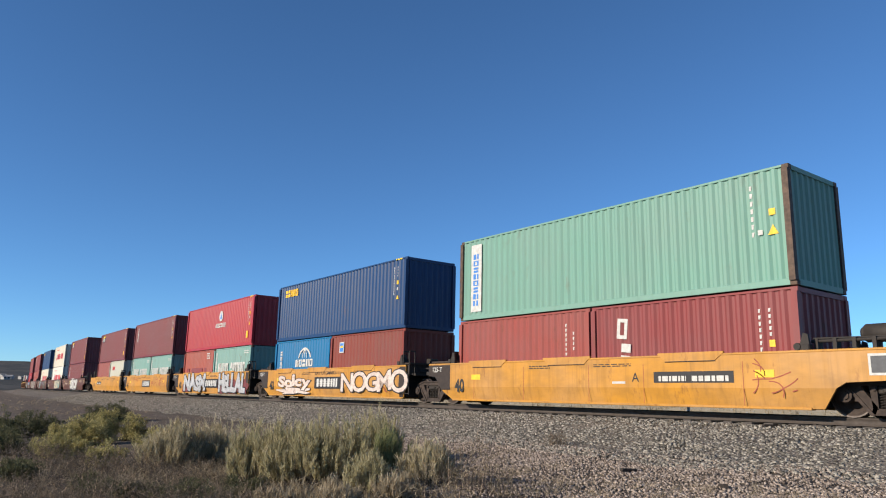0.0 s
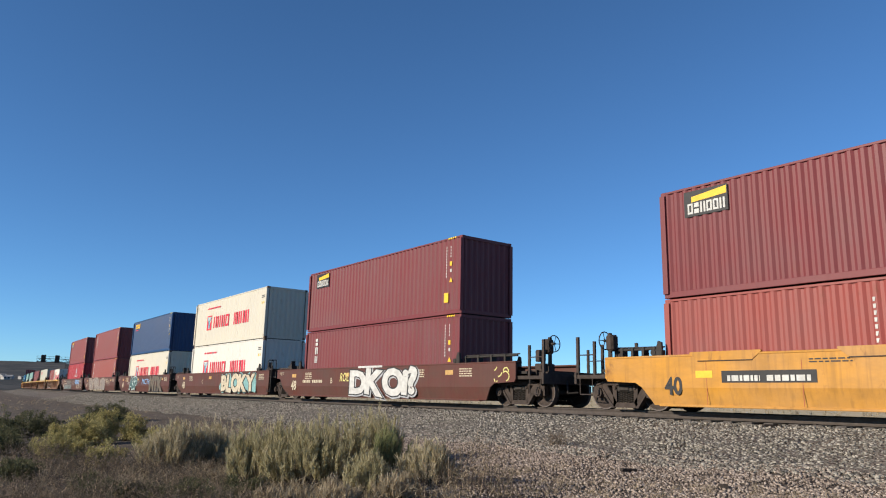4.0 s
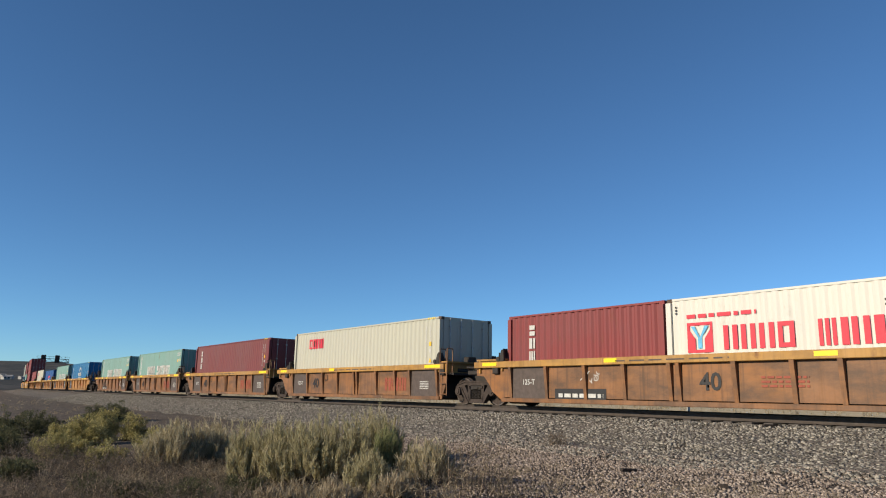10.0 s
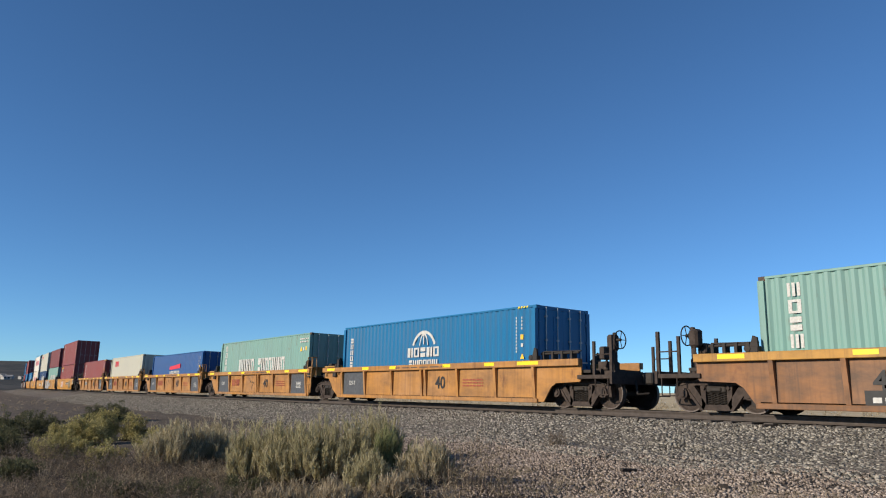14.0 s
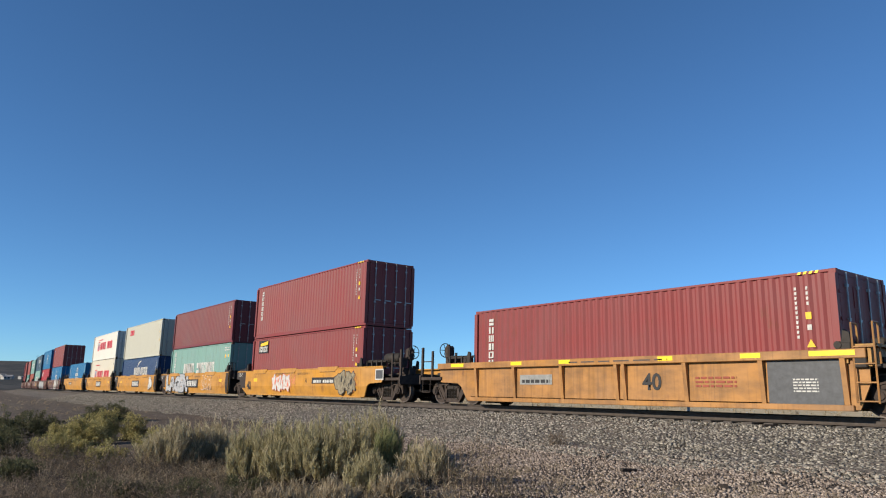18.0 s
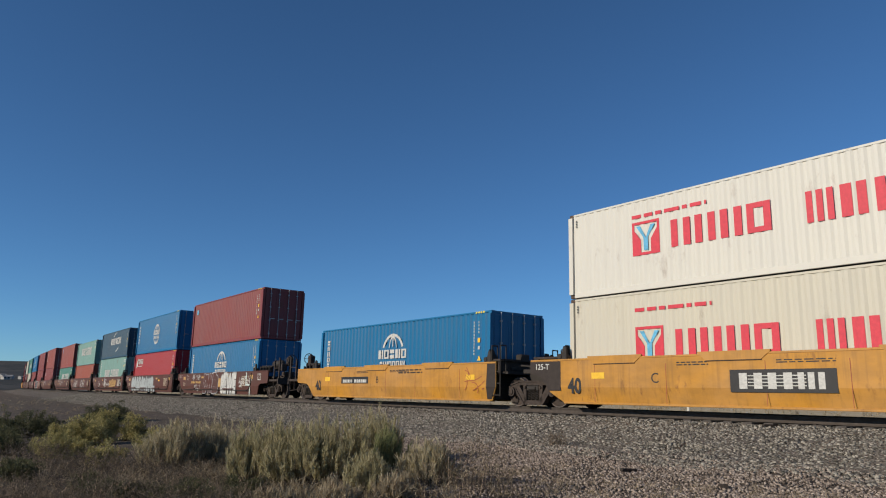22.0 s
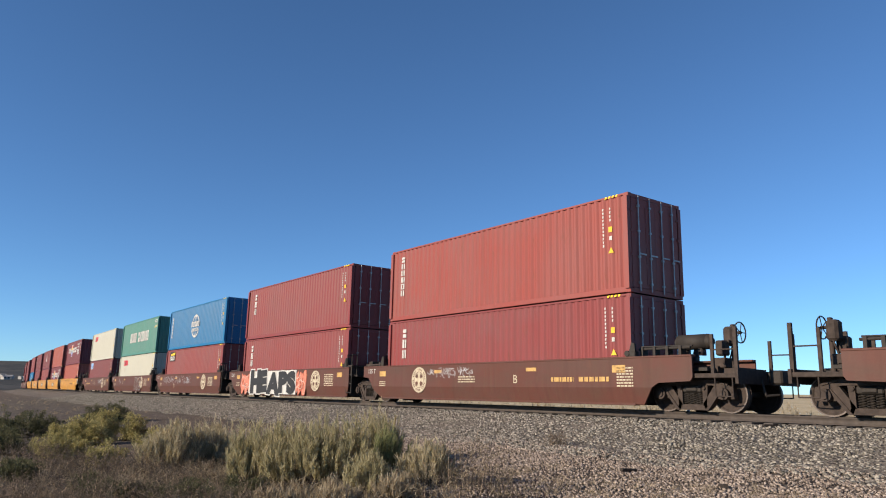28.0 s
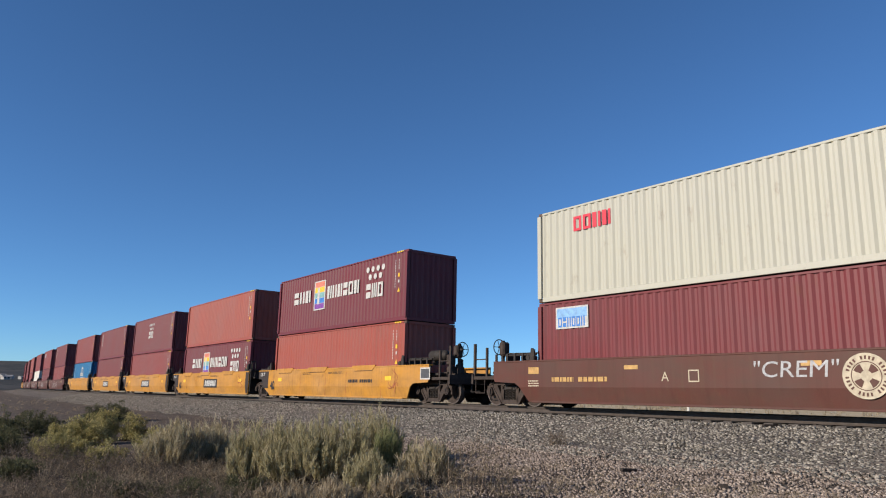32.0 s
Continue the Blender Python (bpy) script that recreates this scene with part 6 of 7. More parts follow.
TWIG = leaf_mat("grey-brown dead twig", (0.050, 0.040, 0.030, 1), (0.165, 0.132, 0.096, 1), (0.56, 0.415, 0.30, 1))


def shrub(x, y, w, h, habit, leafm, n, seed, label, leaf=0.045):
    """A desert shrub: woody stems fanned from one root, each set with slim leaves. habit: plume (upright wands), mound (leafy lumps) or tangle (bare crossing sticks)."""
    rs = np.random.RandomState(seed)
    root = tagged(new("shrub"), label, "shrub", "shrubs beside the track")
    root.matrix_basis = pose(x, y, ground_z(x, y) - 0.03)
    roots, tips, wid, lr, lt, lw = [], [], [], [], [], []
    w, h, n = (w * 1.4, h * 1.2, int(n * 1.5)) if habit == "mound" else (w * 1.05, h, n)
    if habit == "tangle":
        m = int(n / 26)
        a, q = rs.uniform(0, 6.28, m), np.sqrt(rs.uniform(0, 1, m)) * 0.5
        base = np.stack([np.cos(a) * q * w * 0.8, np.sin(a) * q * w * 0.8, np.zeros(m)], 1)
        b, lift = rs.uniform(0, 6.28, m), rs.uniform(0.15, 1.0, m) ** 1.3
        out = np.stack([np.cos(b), np.sin(b), np.zeros(m)], 1) * (w * 0.42 * (1.15 - lift) * rs.uniform(0.4, 1.3, m))[:, None]
        mid = base + out * 0.45 + np.stack([np.zeros(m), np.zeros(m), h * lift * 0.62], 1)
        tip = base + out + np.stack([rs.normal(0, 0.05, m), rs.normal(0, 0.05, m), h * lift * rs.uniform(0.75, 1.1, m)], 1)
        roots, tips, wid = [base, mid], [mid, tip], [np.full(m, 0.0042), np.full(m, 0.0026)]
        for k in range(4):              # side twigs, each forking off at its own height
            f = rs.uniform(0.2, 1.0, (m, 1))
            p = mid + (tip - mid) * f
            d = (tip - mid) * rs.uniform(0.3, 0.8, (m, 1)) + rs.normal(0, 0.055, (m, 3))
            roots.append(p), tips.append(p + d), wid.append(np.full(m, 0.0016))
        f = rs.uniform(0.3, 1.0, (m, 5, 1))
        p = (mid[:, None] + (tip - mid)[:, None] * f).reshape(-1, 3)
        lr.append(p), lt.append(p + rs.normal(0, 0.030, p.shape)), lw.append(np.full(len(p), 0.004))
    else:
        wands = int((200 if habit == "plume" else 95) * w)
        lv = max(8, int(n / wands))
        a = rs.uniform(0, 6.28, wands)
        q = np.sqrt(rs.uniform(0, 1, wands))
        # a few thicker stems lean the wands into bunches
        bunch = rs.randint(0, max(5, int(9 * w)), wands)
        ba, bq, bh = rs.uniform(0, 6.28, 60)[bunch], np.sqrt(rs.uniform(0, 1, 60))[bunch] * 0.36, rs.uniform(0.72, 1.06, 60)[bunch]
        ctr = np.stack([np.cos(ba) * bq * w, np.sin(ba) * bq * w, np.zeros(wands)], 1)
        reach = w * (0.24 if habit == "plume" else 0.125)
        off = np.stack([np.cos(a) * q * reach, np.sin(a) * q * reach, np.zeros(wands)], 1)
        dome = np.sqrt(np.maximum(0.25, 1.0 - (bq / 0.56) ** 2))
        top = h * dome * bh * rs.uniform(0.50 if habit == "plume" else 0.30, 1.04, wands) * (1.0 - 0.35 * q * q)
        base = ctr * 0.40 + rs.normal(0, 0.03, (wands, 3)) * np.array((1, 1, 0))
        tip = ctr + off + np.stack([np.zeros(wands), np.zeros(wands), top], 1) + rs.normal(0, 0.02, (wands, 3))
        mid = base * 0.48 + tip * 0.52 + (ctr * 0.25 + off * 0.5)
        roots, tips, wid = [base, mid], [mid, tip], [np.full(wands, 0.0050), np.full(wands, 0.0022)]
        way = tip - mid
        way /= np.linalg.norm(way, axis=1)[:, None] + 1e-6
        if habit == "plume":
            f = rs.uniform(0.0, 1.04, (wands, lv, 1)) ** 0.8
            p = mid[:, None] - (mid - base)[:, None] * 0.25 + (tip - mid + (mid - base) * 0.25)[:, None] * f
            p = p + rs.normal(0, 0.010, p.shape)
            d = way[:, None] + rs.normal(0, 0.36, p.shape)
            long, slim = leaf * rs.uniform(0.6, 1.6, (wands, lv, 1)), rs.uniform(0.05, 0.085, wands * lv)
        else:
            r = 0.10 * rs.uniform(0.7, 1.3, (wands, 1, 1))
            g = rs.normal(0, 1, (wands, lv, 3))
            g /= np.linalg.norm(g, axis=2)[:, :, None]
            p = tip[:, None] + g * r * rs.uniform(0.3, 1.0, (wands, lv, 1)) ** 0.5 * np.array((1.0, 1.0, 0.85)) - np.array((0, 0, 0.05))
            d = g + np.array((0, 0, 0.5)) + rs.normal(0, 0.4, p.shape)
            long, slim = leaf * rs.uniform(0.6, 1.3, (wands, lv, 1)), rs.uniform(0.18, 0.30, wands * lv)
        d /= np.linalg.norm(d, axis=2)[:, :, None]
        lr.append(p.reshape(-1, 3)), lt.append((p + d * long).reshape(-1, 3)), lw.append(leaf * slim)
    part("woody_growth", with_slot(blades("woody_growth", np.concatenate(roots), np.concatenate(tips), np.concatenate(wid), seed)), TWIG, root)
    part("foliage", with_slot(blades("foliage", np.concatenate(lr), np.concatenate(lt), np.concatenate(lw), seed + 1)), leafm, root)
    return root


def with_slot(me):
    me.materials.append(None)
    return me


def tuft_field(name, spots, h_lo, h_hi, per, mat, seed, label, lean=0.5, width=0.004):
    rs = np.random.RandomState(seed)
    r, t, w = [], [], []
    for x, y in spots:
        z = ground_z(x, y) - 0.02
        hh = rs.uniform(h_lo, h_hi)
        for k in range(per):
            a, q = rs.uniform(0, 6.28), rs.uniform(0, 1)
            b = np.array((x + rs.normal(0, 0.05), y + rs.normal(0, 0.05), z))
            d = np.array((math.cos(a) * lean * q, math.sin(a) * lean * q, 1.0)) * hh * rs.uniform(0.5, 1.1)
            m = b + d * 0.55
            r += [b, m]
            t += [m, b + d + np.array((math.cos(a), math.sin(a), -0.4)) * hh * 0.18 * q]
            w += [width, width * 0.6]
    ob = new(name, blades(name, r, t, w, seed))
    ob.data.materials.append(mat)
    return tagged(ob, label, "dry grass", kind="stuff")


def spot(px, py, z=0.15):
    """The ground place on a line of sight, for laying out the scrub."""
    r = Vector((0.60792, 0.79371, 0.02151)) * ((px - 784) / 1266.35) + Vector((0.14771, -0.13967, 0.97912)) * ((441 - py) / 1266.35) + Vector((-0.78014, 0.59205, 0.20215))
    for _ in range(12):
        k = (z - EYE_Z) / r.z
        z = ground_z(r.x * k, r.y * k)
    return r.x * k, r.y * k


SAGEBRUSH, DRY_SHRUB = "grey-green sagebrush with upright leafy wands", "straw-coloured dry shrub with fine upright stalks"
RABBITBRUSH, DARK_SHRUB, DEAD_SHRUB = "yellow-green rabbitbrush in a lumpy rounded mound", "dull dark green shrub in a low mound", "tangled leafless grey-brown dead shrub"
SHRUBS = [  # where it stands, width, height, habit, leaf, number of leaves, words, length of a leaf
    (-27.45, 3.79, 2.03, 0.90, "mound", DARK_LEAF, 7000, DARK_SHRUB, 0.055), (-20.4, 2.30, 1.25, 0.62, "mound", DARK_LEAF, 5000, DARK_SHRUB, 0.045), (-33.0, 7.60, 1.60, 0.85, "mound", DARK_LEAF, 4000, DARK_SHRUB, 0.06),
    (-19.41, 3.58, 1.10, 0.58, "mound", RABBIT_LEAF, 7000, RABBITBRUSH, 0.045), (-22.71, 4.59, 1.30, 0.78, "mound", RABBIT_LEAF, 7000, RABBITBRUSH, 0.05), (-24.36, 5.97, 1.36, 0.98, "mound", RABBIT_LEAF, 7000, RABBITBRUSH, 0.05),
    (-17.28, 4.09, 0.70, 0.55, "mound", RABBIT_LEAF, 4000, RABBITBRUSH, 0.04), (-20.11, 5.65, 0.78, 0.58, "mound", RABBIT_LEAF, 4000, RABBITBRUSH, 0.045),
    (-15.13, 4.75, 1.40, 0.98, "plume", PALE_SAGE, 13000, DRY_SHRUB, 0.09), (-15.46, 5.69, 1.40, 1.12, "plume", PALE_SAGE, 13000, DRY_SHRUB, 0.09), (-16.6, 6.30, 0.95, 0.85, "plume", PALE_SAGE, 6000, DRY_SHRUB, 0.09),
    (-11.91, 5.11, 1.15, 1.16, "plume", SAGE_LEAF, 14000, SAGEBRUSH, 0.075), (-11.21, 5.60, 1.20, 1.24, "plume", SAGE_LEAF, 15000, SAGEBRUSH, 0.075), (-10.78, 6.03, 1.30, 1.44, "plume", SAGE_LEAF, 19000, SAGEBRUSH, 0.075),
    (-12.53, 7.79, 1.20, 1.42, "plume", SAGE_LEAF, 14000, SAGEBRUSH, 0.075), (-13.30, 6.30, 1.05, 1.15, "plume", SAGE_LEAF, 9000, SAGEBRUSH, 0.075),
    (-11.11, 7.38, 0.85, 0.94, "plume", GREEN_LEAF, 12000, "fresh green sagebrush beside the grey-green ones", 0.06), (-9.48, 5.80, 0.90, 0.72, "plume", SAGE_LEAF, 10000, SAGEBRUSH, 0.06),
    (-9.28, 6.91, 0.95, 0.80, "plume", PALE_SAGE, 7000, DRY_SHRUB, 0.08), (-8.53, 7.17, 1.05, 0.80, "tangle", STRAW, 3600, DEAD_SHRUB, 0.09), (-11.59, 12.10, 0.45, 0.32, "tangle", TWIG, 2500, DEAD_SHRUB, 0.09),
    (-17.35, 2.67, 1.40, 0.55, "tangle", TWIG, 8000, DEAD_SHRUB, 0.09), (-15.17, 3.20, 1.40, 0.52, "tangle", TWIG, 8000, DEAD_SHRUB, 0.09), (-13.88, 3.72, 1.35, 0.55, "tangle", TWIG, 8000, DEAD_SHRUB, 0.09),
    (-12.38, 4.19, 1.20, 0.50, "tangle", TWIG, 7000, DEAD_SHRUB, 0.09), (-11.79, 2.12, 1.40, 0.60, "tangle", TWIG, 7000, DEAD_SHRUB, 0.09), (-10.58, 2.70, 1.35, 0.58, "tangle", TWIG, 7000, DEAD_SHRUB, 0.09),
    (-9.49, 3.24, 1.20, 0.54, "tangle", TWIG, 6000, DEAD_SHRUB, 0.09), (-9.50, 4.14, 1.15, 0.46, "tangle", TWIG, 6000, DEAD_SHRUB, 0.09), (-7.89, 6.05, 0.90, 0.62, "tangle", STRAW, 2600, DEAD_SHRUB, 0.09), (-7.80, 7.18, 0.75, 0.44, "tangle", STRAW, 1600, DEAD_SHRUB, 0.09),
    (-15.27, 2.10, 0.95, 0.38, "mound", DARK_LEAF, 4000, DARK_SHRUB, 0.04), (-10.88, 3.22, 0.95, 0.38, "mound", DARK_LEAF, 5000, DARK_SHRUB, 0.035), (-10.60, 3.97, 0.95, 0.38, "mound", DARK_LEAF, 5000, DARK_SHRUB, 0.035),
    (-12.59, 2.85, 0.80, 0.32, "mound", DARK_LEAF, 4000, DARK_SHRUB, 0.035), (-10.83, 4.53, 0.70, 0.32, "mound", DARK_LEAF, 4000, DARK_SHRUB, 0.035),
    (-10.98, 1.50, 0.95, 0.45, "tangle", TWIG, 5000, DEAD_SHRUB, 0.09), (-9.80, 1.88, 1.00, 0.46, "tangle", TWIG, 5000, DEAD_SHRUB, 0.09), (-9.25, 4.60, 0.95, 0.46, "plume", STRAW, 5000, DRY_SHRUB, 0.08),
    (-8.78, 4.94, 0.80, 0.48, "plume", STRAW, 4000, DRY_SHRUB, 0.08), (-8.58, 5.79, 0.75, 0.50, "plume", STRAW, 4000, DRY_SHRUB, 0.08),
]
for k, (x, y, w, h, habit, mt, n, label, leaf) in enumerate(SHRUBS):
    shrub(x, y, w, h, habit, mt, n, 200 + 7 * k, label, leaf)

rs = np.random.RandomState(5)
spots = [(rs.uniform(-18, -7), rs.uniform(1.0, 6.6)) for _ in range(230)]
tuft_field("dry_grass", spots[:110], 0.12, 0.36, 26, STRAW, 61, "dry straw-coloured grass between the shrubs")
spots = [(-x, 7.6 + rs.uniform(0, 2.4)) for x in rs.uniform(3, 10, 200)]
tuft_field("dry_grass", spots, 0.05, 0.16, 22, STRAW, 62, "thin short dry grass on the stony ground", 0.9, 0.003)
spots = [(rs.uniform(-17, -7.0), rs.uniform(0.8, 5.6)) for _ in range(420)]
tuft_field("dead_twigs", spots, 0.10, 0.30, 18, TWIG, 63, "dead brown twigs lying under the shrubs", 1.6, 0.005)
spots = [(rs.uniform(-13.5, -8.0), rs.uniform(2.8, 5.8)) for _ in range(460)]
tuft_field("dry_sticks", spots, 0.14, 0.42, 5, STRAW, 66, "pale dry sticks and stalks lying under the shrubs", 2.4, 0.0045)
spots = [(x, track_y(x) + l) for x, l in zip(rs.uniform(-150, 40, 2600), rs.uniform(4.5, 40, 2600))]
tuft_field("dry_grass", spots, 0.25, 0.6, 8, STRAW, 64, "tall straw-coloured dry grass beyond the track", 0.5, 0.018)
spots = [(rs.uniform(-110, -19), rs.uniform(-3, 12)) for _ in range(420)]
tuft_field("dry_grass", spots, 0.08, 0.25, 16, STRAW, 65, "sparse dry grass on the open ground", 0.9, 0.006)


def meadow_z(x, l):
    return ground_z(x, track_y(x) + l) + 0.05


def meadow():
    xs, ls = steps((-420, -60, 12), (-60, 40, 4), (40, 500, 25)), steps((4.6, 30, 1.5), (30, 120, 6), (120, 700, 40))
    me = grid_mesh("dry_meadow", xs, ls, meadow_z)
    for v in me.vertices:
        v.co.y += track_y(v.co.x)
    m, nt, b = shader("dry meadow grass", 0.95, spec=0.1)
    p = coords(nt, (1, 1, 1), True)
    c = mix(nt, ramp(nt, fuzz(nt, p, 0.4, 6.0, 0.65), 0.35, 0.68), (0.56, 0.44, 0.27, 1), (0.40, 0.32, 0.19, 1))
    c = mix(nt, ramp(nt, fuzz(nt, p, 5.0, 4.0, 0.7), 0.5, 0.7), c, (0.62, 0.52, 0.35, 1))
    nt.links.new(c, b.inputs["Base Color"])
    me.materials.append(m)
    tagged(new("dry_meadow", me), "straw-yellow dry grass plain beyond the railway", "meadow", kind="structure")


meadow()

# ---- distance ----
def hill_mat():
    m, nt, b = shader("scrub-covered hillside tinted for haze", 0.95, spec=0.1)
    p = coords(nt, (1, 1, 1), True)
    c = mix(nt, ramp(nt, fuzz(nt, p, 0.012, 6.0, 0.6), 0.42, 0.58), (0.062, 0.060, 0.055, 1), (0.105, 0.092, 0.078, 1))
    # cool dark tone: scrub patches, with the distance haze put into their colour
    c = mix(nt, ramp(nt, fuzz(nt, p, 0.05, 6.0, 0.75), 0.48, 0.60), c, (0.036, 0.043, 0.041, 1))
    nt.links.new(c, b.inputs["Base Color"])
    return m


def hill_z(a, b):
    """Low worn ridges, highest up the line."""
    u = (a + 1500) / 900.0
    top = max(51.0 * math.exp(-((b - 90) / 215.0) ** 8), 47.0 * math.exp(-((b - 322) / 62.0) ** 2), 33.0 * math.exp(-((b - 460) / 170.0) ** 2), 26.0 * math.exp(-((b - 760) / 230.0) ** 2),
              20.0 * math.exp(-((b - 1300) / 600.0) ** 2), 40.0 * math.exp(-((b + 700) / 500.0) ** 2))
    top *= 1.0 + 0.07 * noise.noise((b * 0.012, 1.0, 0.0))
    ridge = max(0.0, 1.0 - abs(u) ** 1.4)
    return -4.0 + top * ridge * (1.0 + 0.10 * noise.fractal((a * 0.004, b * 0.004, 0.5), 1.0, 2.0, 5))


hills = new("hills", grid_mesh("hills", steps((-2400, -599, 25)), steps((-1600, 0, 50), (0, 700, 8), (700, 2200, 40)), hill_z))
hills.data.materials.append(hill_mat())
tagged(hills, "low worn desert hills with scattered scrub, haze tinted into their colour", "hills", kind="structure")


def house(x, y, z, w, d, h, seed, wallc, roofc):
    root = tagged(new("house"), "small pale far-off house with a low roof on the plain", "house", "houses below the hills")
    root.matrix_basis = pose(x, y, z, 0, 0, random.Random(seed).uniform(-30, 30))
    bm = bmesh.new()
    box(bm, -w / 2, w / 2, -d / 2, d / 2, -1.5, h)
    part("wall", bm, wallc, root)
    bm = bmesh.new()
    prism(bm, [(-w / 2 - 0.4, h), (w / 2 + 0.4, h), (0, h + w * 0.22)], -d / 2 - 0.4, d / 2 + 0.4)
    part("roof", bm, roofc, root)
    for k in (-0.3, 0.25):
        bm = bmesh.new()
        box(bm, w / 2 - 0.05, w / 2 + 0.06, d * k - 0.6, d * k + 0.6, 1.0, 2.2)
        part("window", bm, INK["charcoal"], root)


WALLC = plain("pale stucco", (0.40, 0.38, 0.35, 1), 0.9)
ROOFC = plain("pale sheet roofing", (0.36, 0.34, 0.32, 1), 0.7)
for k, (x, y, z, w) in enumerate(((-610, 62, 7.4, 6), (-604, 70, 7.2, 7), (-598, 77, 6.9, 5), (-625, 86, 8.0, 6), (-612, 93, 7.6, 5), (-640, 70, 8.8, 5), (-590, 66, 6.6, 7), (-655, 99, 9.4, 5))):
    house(x, y, z, w * 0.7, w * 0.6, 2.0, k, WALLC, ROOFC)
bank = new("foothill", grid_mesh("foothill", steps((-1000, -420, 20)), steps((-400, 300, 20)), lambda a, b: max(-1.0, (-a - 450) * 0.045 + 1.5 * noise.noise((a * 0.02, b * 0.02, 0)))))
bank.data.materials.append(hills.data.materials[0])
tagged(bank, "gently rising scrub plain below the hills", "plain", kind="structure")


def signal_gantry(x):
    root = tagged(new("signal_bridge"), "dark steel cantilever signal reaching over the line with tall signal heads", "railway signal")
    root.matrix_basis = pose(x, track_y(x) + 2.0, RAIL_Z, 0, 0, -8)
    for y in (7.0,):
        bm = bmesh.new()
        for a in (-0.3, 0.3):
            for b in (-0.3, 0.3):
                tube(bm, (a, y + b, -1.0), (a, y + b, 8.2), 0.035, 6)
        for k in range(8):
            tube(bm, (-0.3, y - 0.3, k * 1.0), (-0.3, y + 0.3, k + 1.0), 0.03, 5), tube(bm, (0.3, y + 0.3, k * 1.0), (0.3, y - 0.3, k + 1.0), 0.03, 5)
        part("post", bm, IRON, root)
    bm = bmesh.new()
    for a in (-0.4, 0.4):
        for z in (7.4, 8.3):
            tube(bm, (a, -0.6, z), (a, 7.4, z), 0.06, 6)
        for k in range(8):
            tube(bm, (a, -0.6 + k, 7.4 + 0.9 * (k % 2)), (a, 0.4 + k, 8.3 - 0.9 * (k % 2)), 0.05, 5)
    box(bm, -0.35, 0.35, -0.6, 7.3, 7.42, 7.48)
    for k in range(9):
        tube(bm, (0.4, -0.6 + k, 7.5), (0.4, -0.6 + k, 8.9), 0.03, 5)
    tube(bm, (0.4, -0.6, 8.9), (0.4, 7.4, 8.9), 0.03, 5)
    part("truss", bm, IRON, root)
    for y in (1.0, 4.4):
        bm = bmesh.new()
        box(bm, 0.4, 0.75, y - 0.6, y + 0.6, 7.2, 9.3, 0.1)
        head = part("signal_head", bm, IRON, root)
        for z in (7.65, 8.25, 8.85):
            bm = bmesh.new()
            tube(bm, (0.7, y, z), (1.05, y, z), 0.16, 10)
            part("lamp_hood", bm, IRON, head)


signal_gantry(-228.0)


def marker_post(x, y, h):
    root = tagged(new("marker_post"), "slim white trackside marker post in dry grass", "post")
    root.matrix_basis = pose(x, y, ground_z(x, y))
    bm = bmesh.new()
    box(bm, -0.05, 0.05, -0.03, 0.03, -0.2, h, 0.008)
    part("shaft", bm, INK["white"], root)
    bm = bmesh.new()
    box(bm, -0.06, 0.06, -0.04, 0.04, h - 0.12, h + 0.02, 0.01)
    part("cap", bm, INK["white"], root)


marker_post(-16.4, 24.3, 1.1)
STICK = plain("dark rotten wood scrap", (0.035, 0.026, 0.020, 1), 0.9)


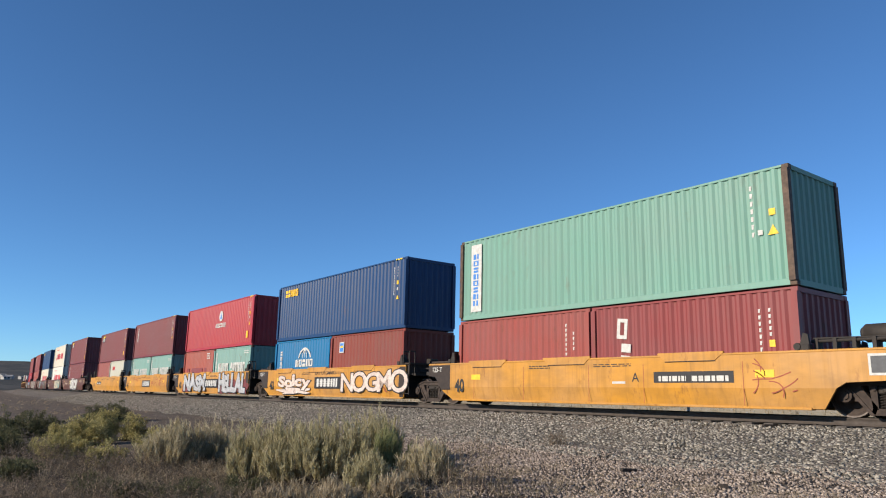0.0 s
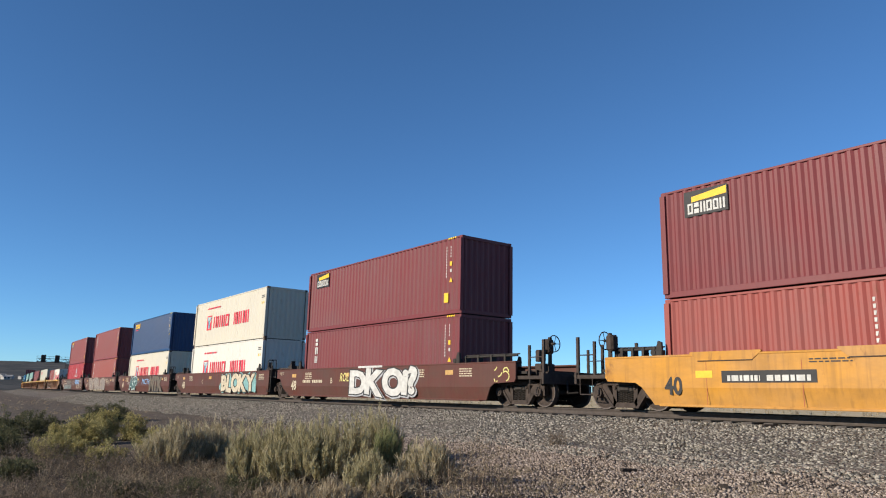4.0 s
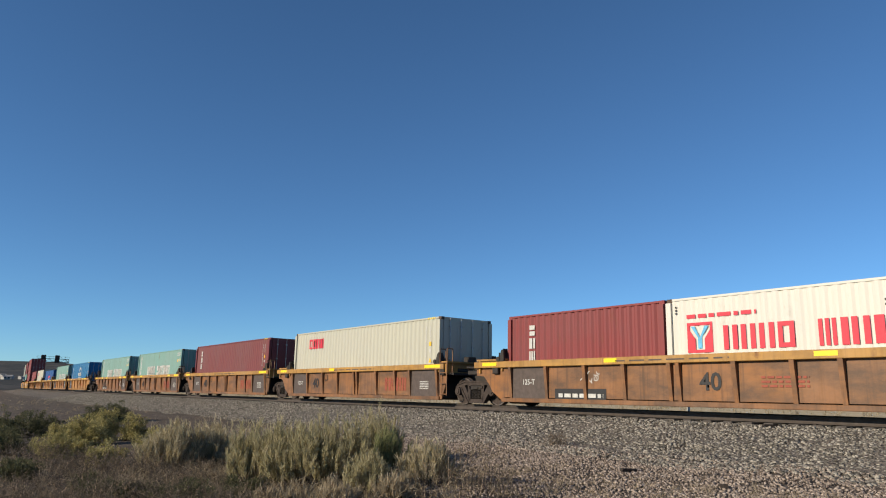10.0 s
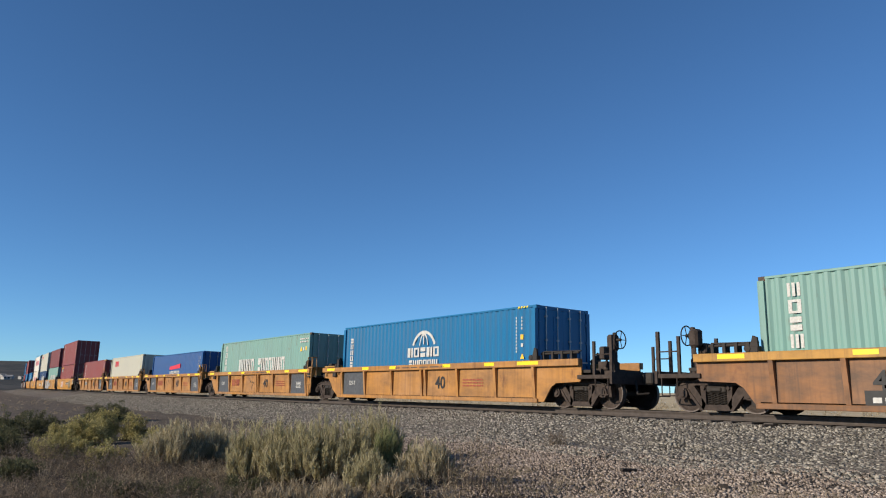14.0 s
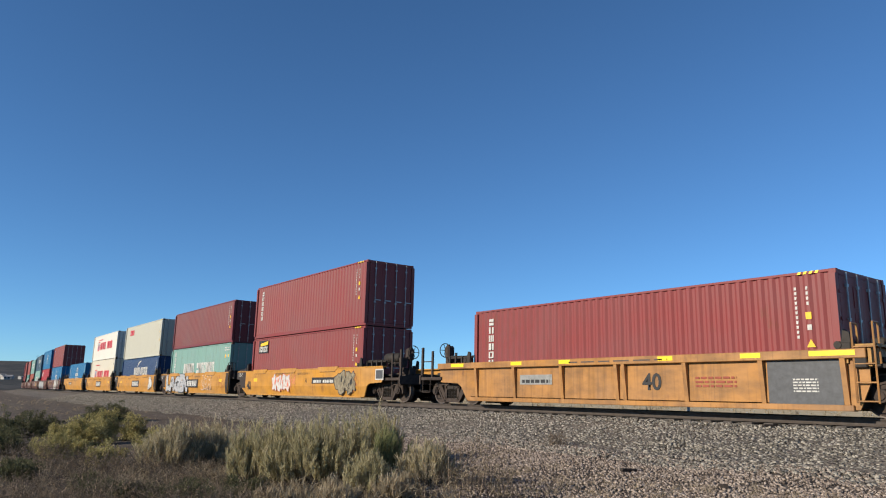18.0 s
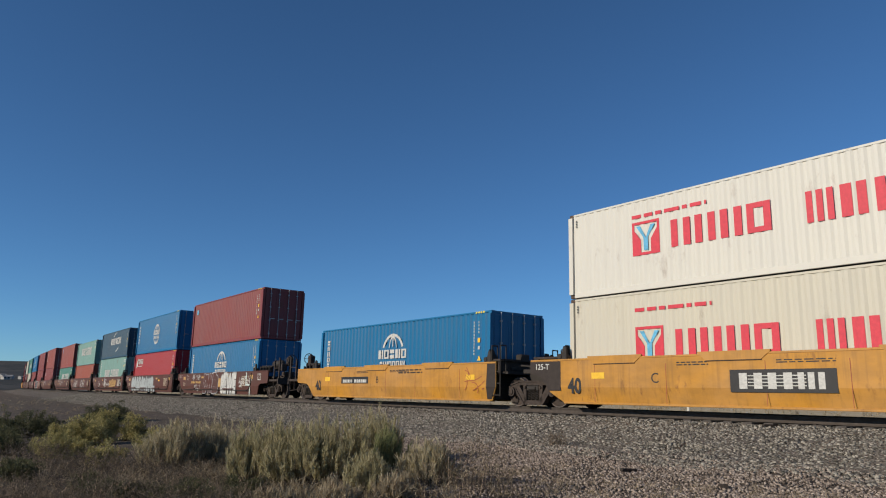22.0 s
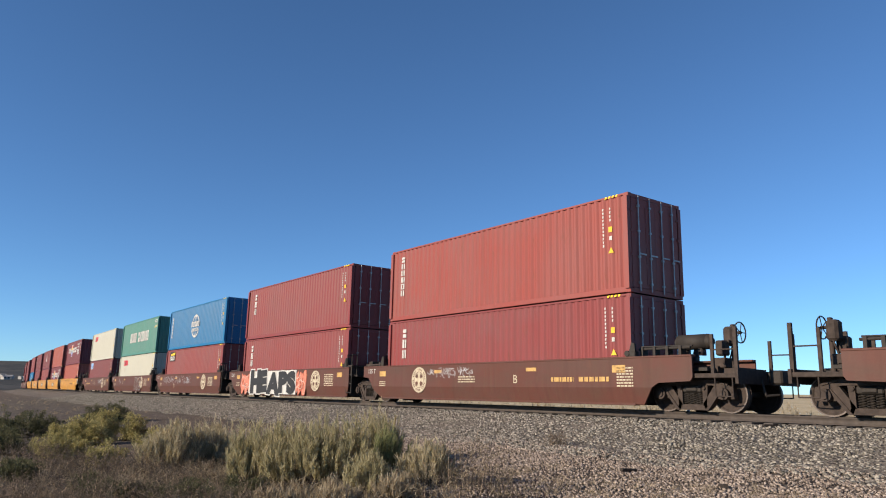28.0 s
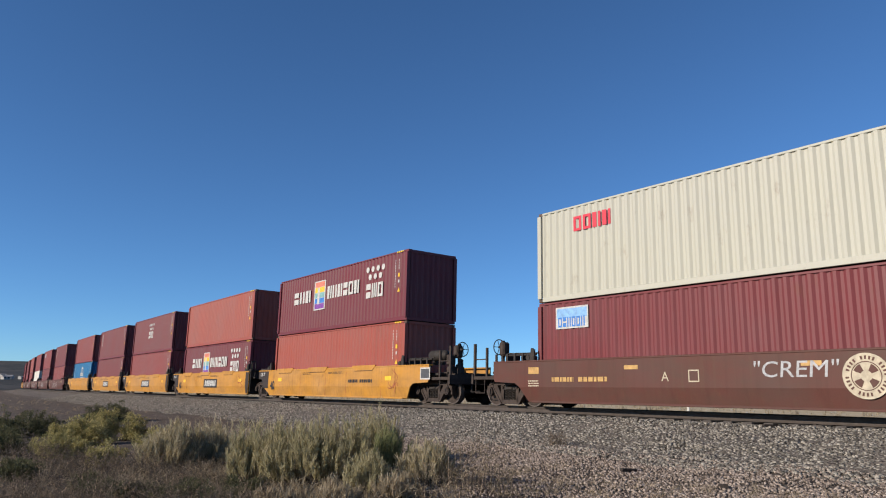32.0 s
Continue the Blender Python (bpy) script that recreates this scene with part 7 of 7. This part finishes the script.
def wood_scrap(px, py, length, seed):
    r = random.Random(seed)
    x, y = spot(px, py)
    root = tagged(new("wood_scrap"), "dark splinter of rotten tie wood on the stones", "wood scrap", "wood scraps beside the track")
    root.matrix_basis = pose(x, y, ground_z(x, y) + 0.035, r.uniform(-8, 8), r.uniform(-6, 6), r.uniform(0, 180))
    bm = bmesh.new()
    prism(bm, [(-length / 2, -0.02), (length * 0.3, -0.025), (length / 2, 0.0), (length * 0.35, 0.025), (-length * 0.4, 0.03)], -0.035, 0.03)
    part("splinter", bm, STICK, root)


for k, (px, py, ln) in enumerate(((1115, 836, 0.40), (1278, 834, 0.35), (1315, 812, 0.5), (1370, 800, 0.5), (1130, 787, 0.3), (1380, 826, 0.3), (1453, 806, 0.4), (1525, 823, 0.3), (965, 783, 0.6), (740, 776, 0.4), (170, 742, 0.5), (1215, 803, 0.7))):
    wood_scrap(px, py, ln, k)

# ties: the nearest stretch one by one, the rest in one mesh
tie_me = shared(("tie",), lambda bm: box(bm, -0.115, 0.115, -1.30, 1.30, -0.18, 0.0, 0.012))
for k in range(150):
    part("tie", tie_me, TIE_MAT, TRACK, m=on_track(-66.0 + 0.53 * k, -0.176) @ pose(0, random.uniform(-0.04, 0.04), 0, 0, 0, random.uniform(-1, 1)))
co, fs = [], []
for k in range(620):
    x = -66.53 - 0.53 * k
    q = on_track(x, -0.266)
    fs += (CUBE_F + len(co)).tolist()
    co += [tuple(q @ Vector((0.115 * a, 1.30 * b, 0.09 * c))) for a, b, c in CUBE]
far_ties = part("far_ties", with_slot(raw_mesh("far_ties", np.array(co), np.array(fs))), TIE_MAT, TRACK)
tagged(far_ties, kind="stuff")


# ---- movement ----
def motions():
    times = [0.5 * k for k in range(65)]
    for thing, u, z in RUNNING:
        rows = []
        for t in times:
            x = u + travelled(t)
            if 0 < t < 32 and round(t * 2) % 4 and x > 15:
                continue
            rows.append((t, on_track(x, z)))
        walk(thing, rows)
    for axle, u, rest in TURNING:
        rows = []
        for t in [k / 30.0 for k in range(961)]:
            x = u + travelled(t)
            if -42.0 < x < 14.0 or t in (0.0, 32.0):
                rows.append((t, rest @ pose(0, 0, 0, 0, math.degrees(min(max(x, -42.0), 14.0) / WHEEL_R) % 360.0)))
        walk(axle, rows)


motions()
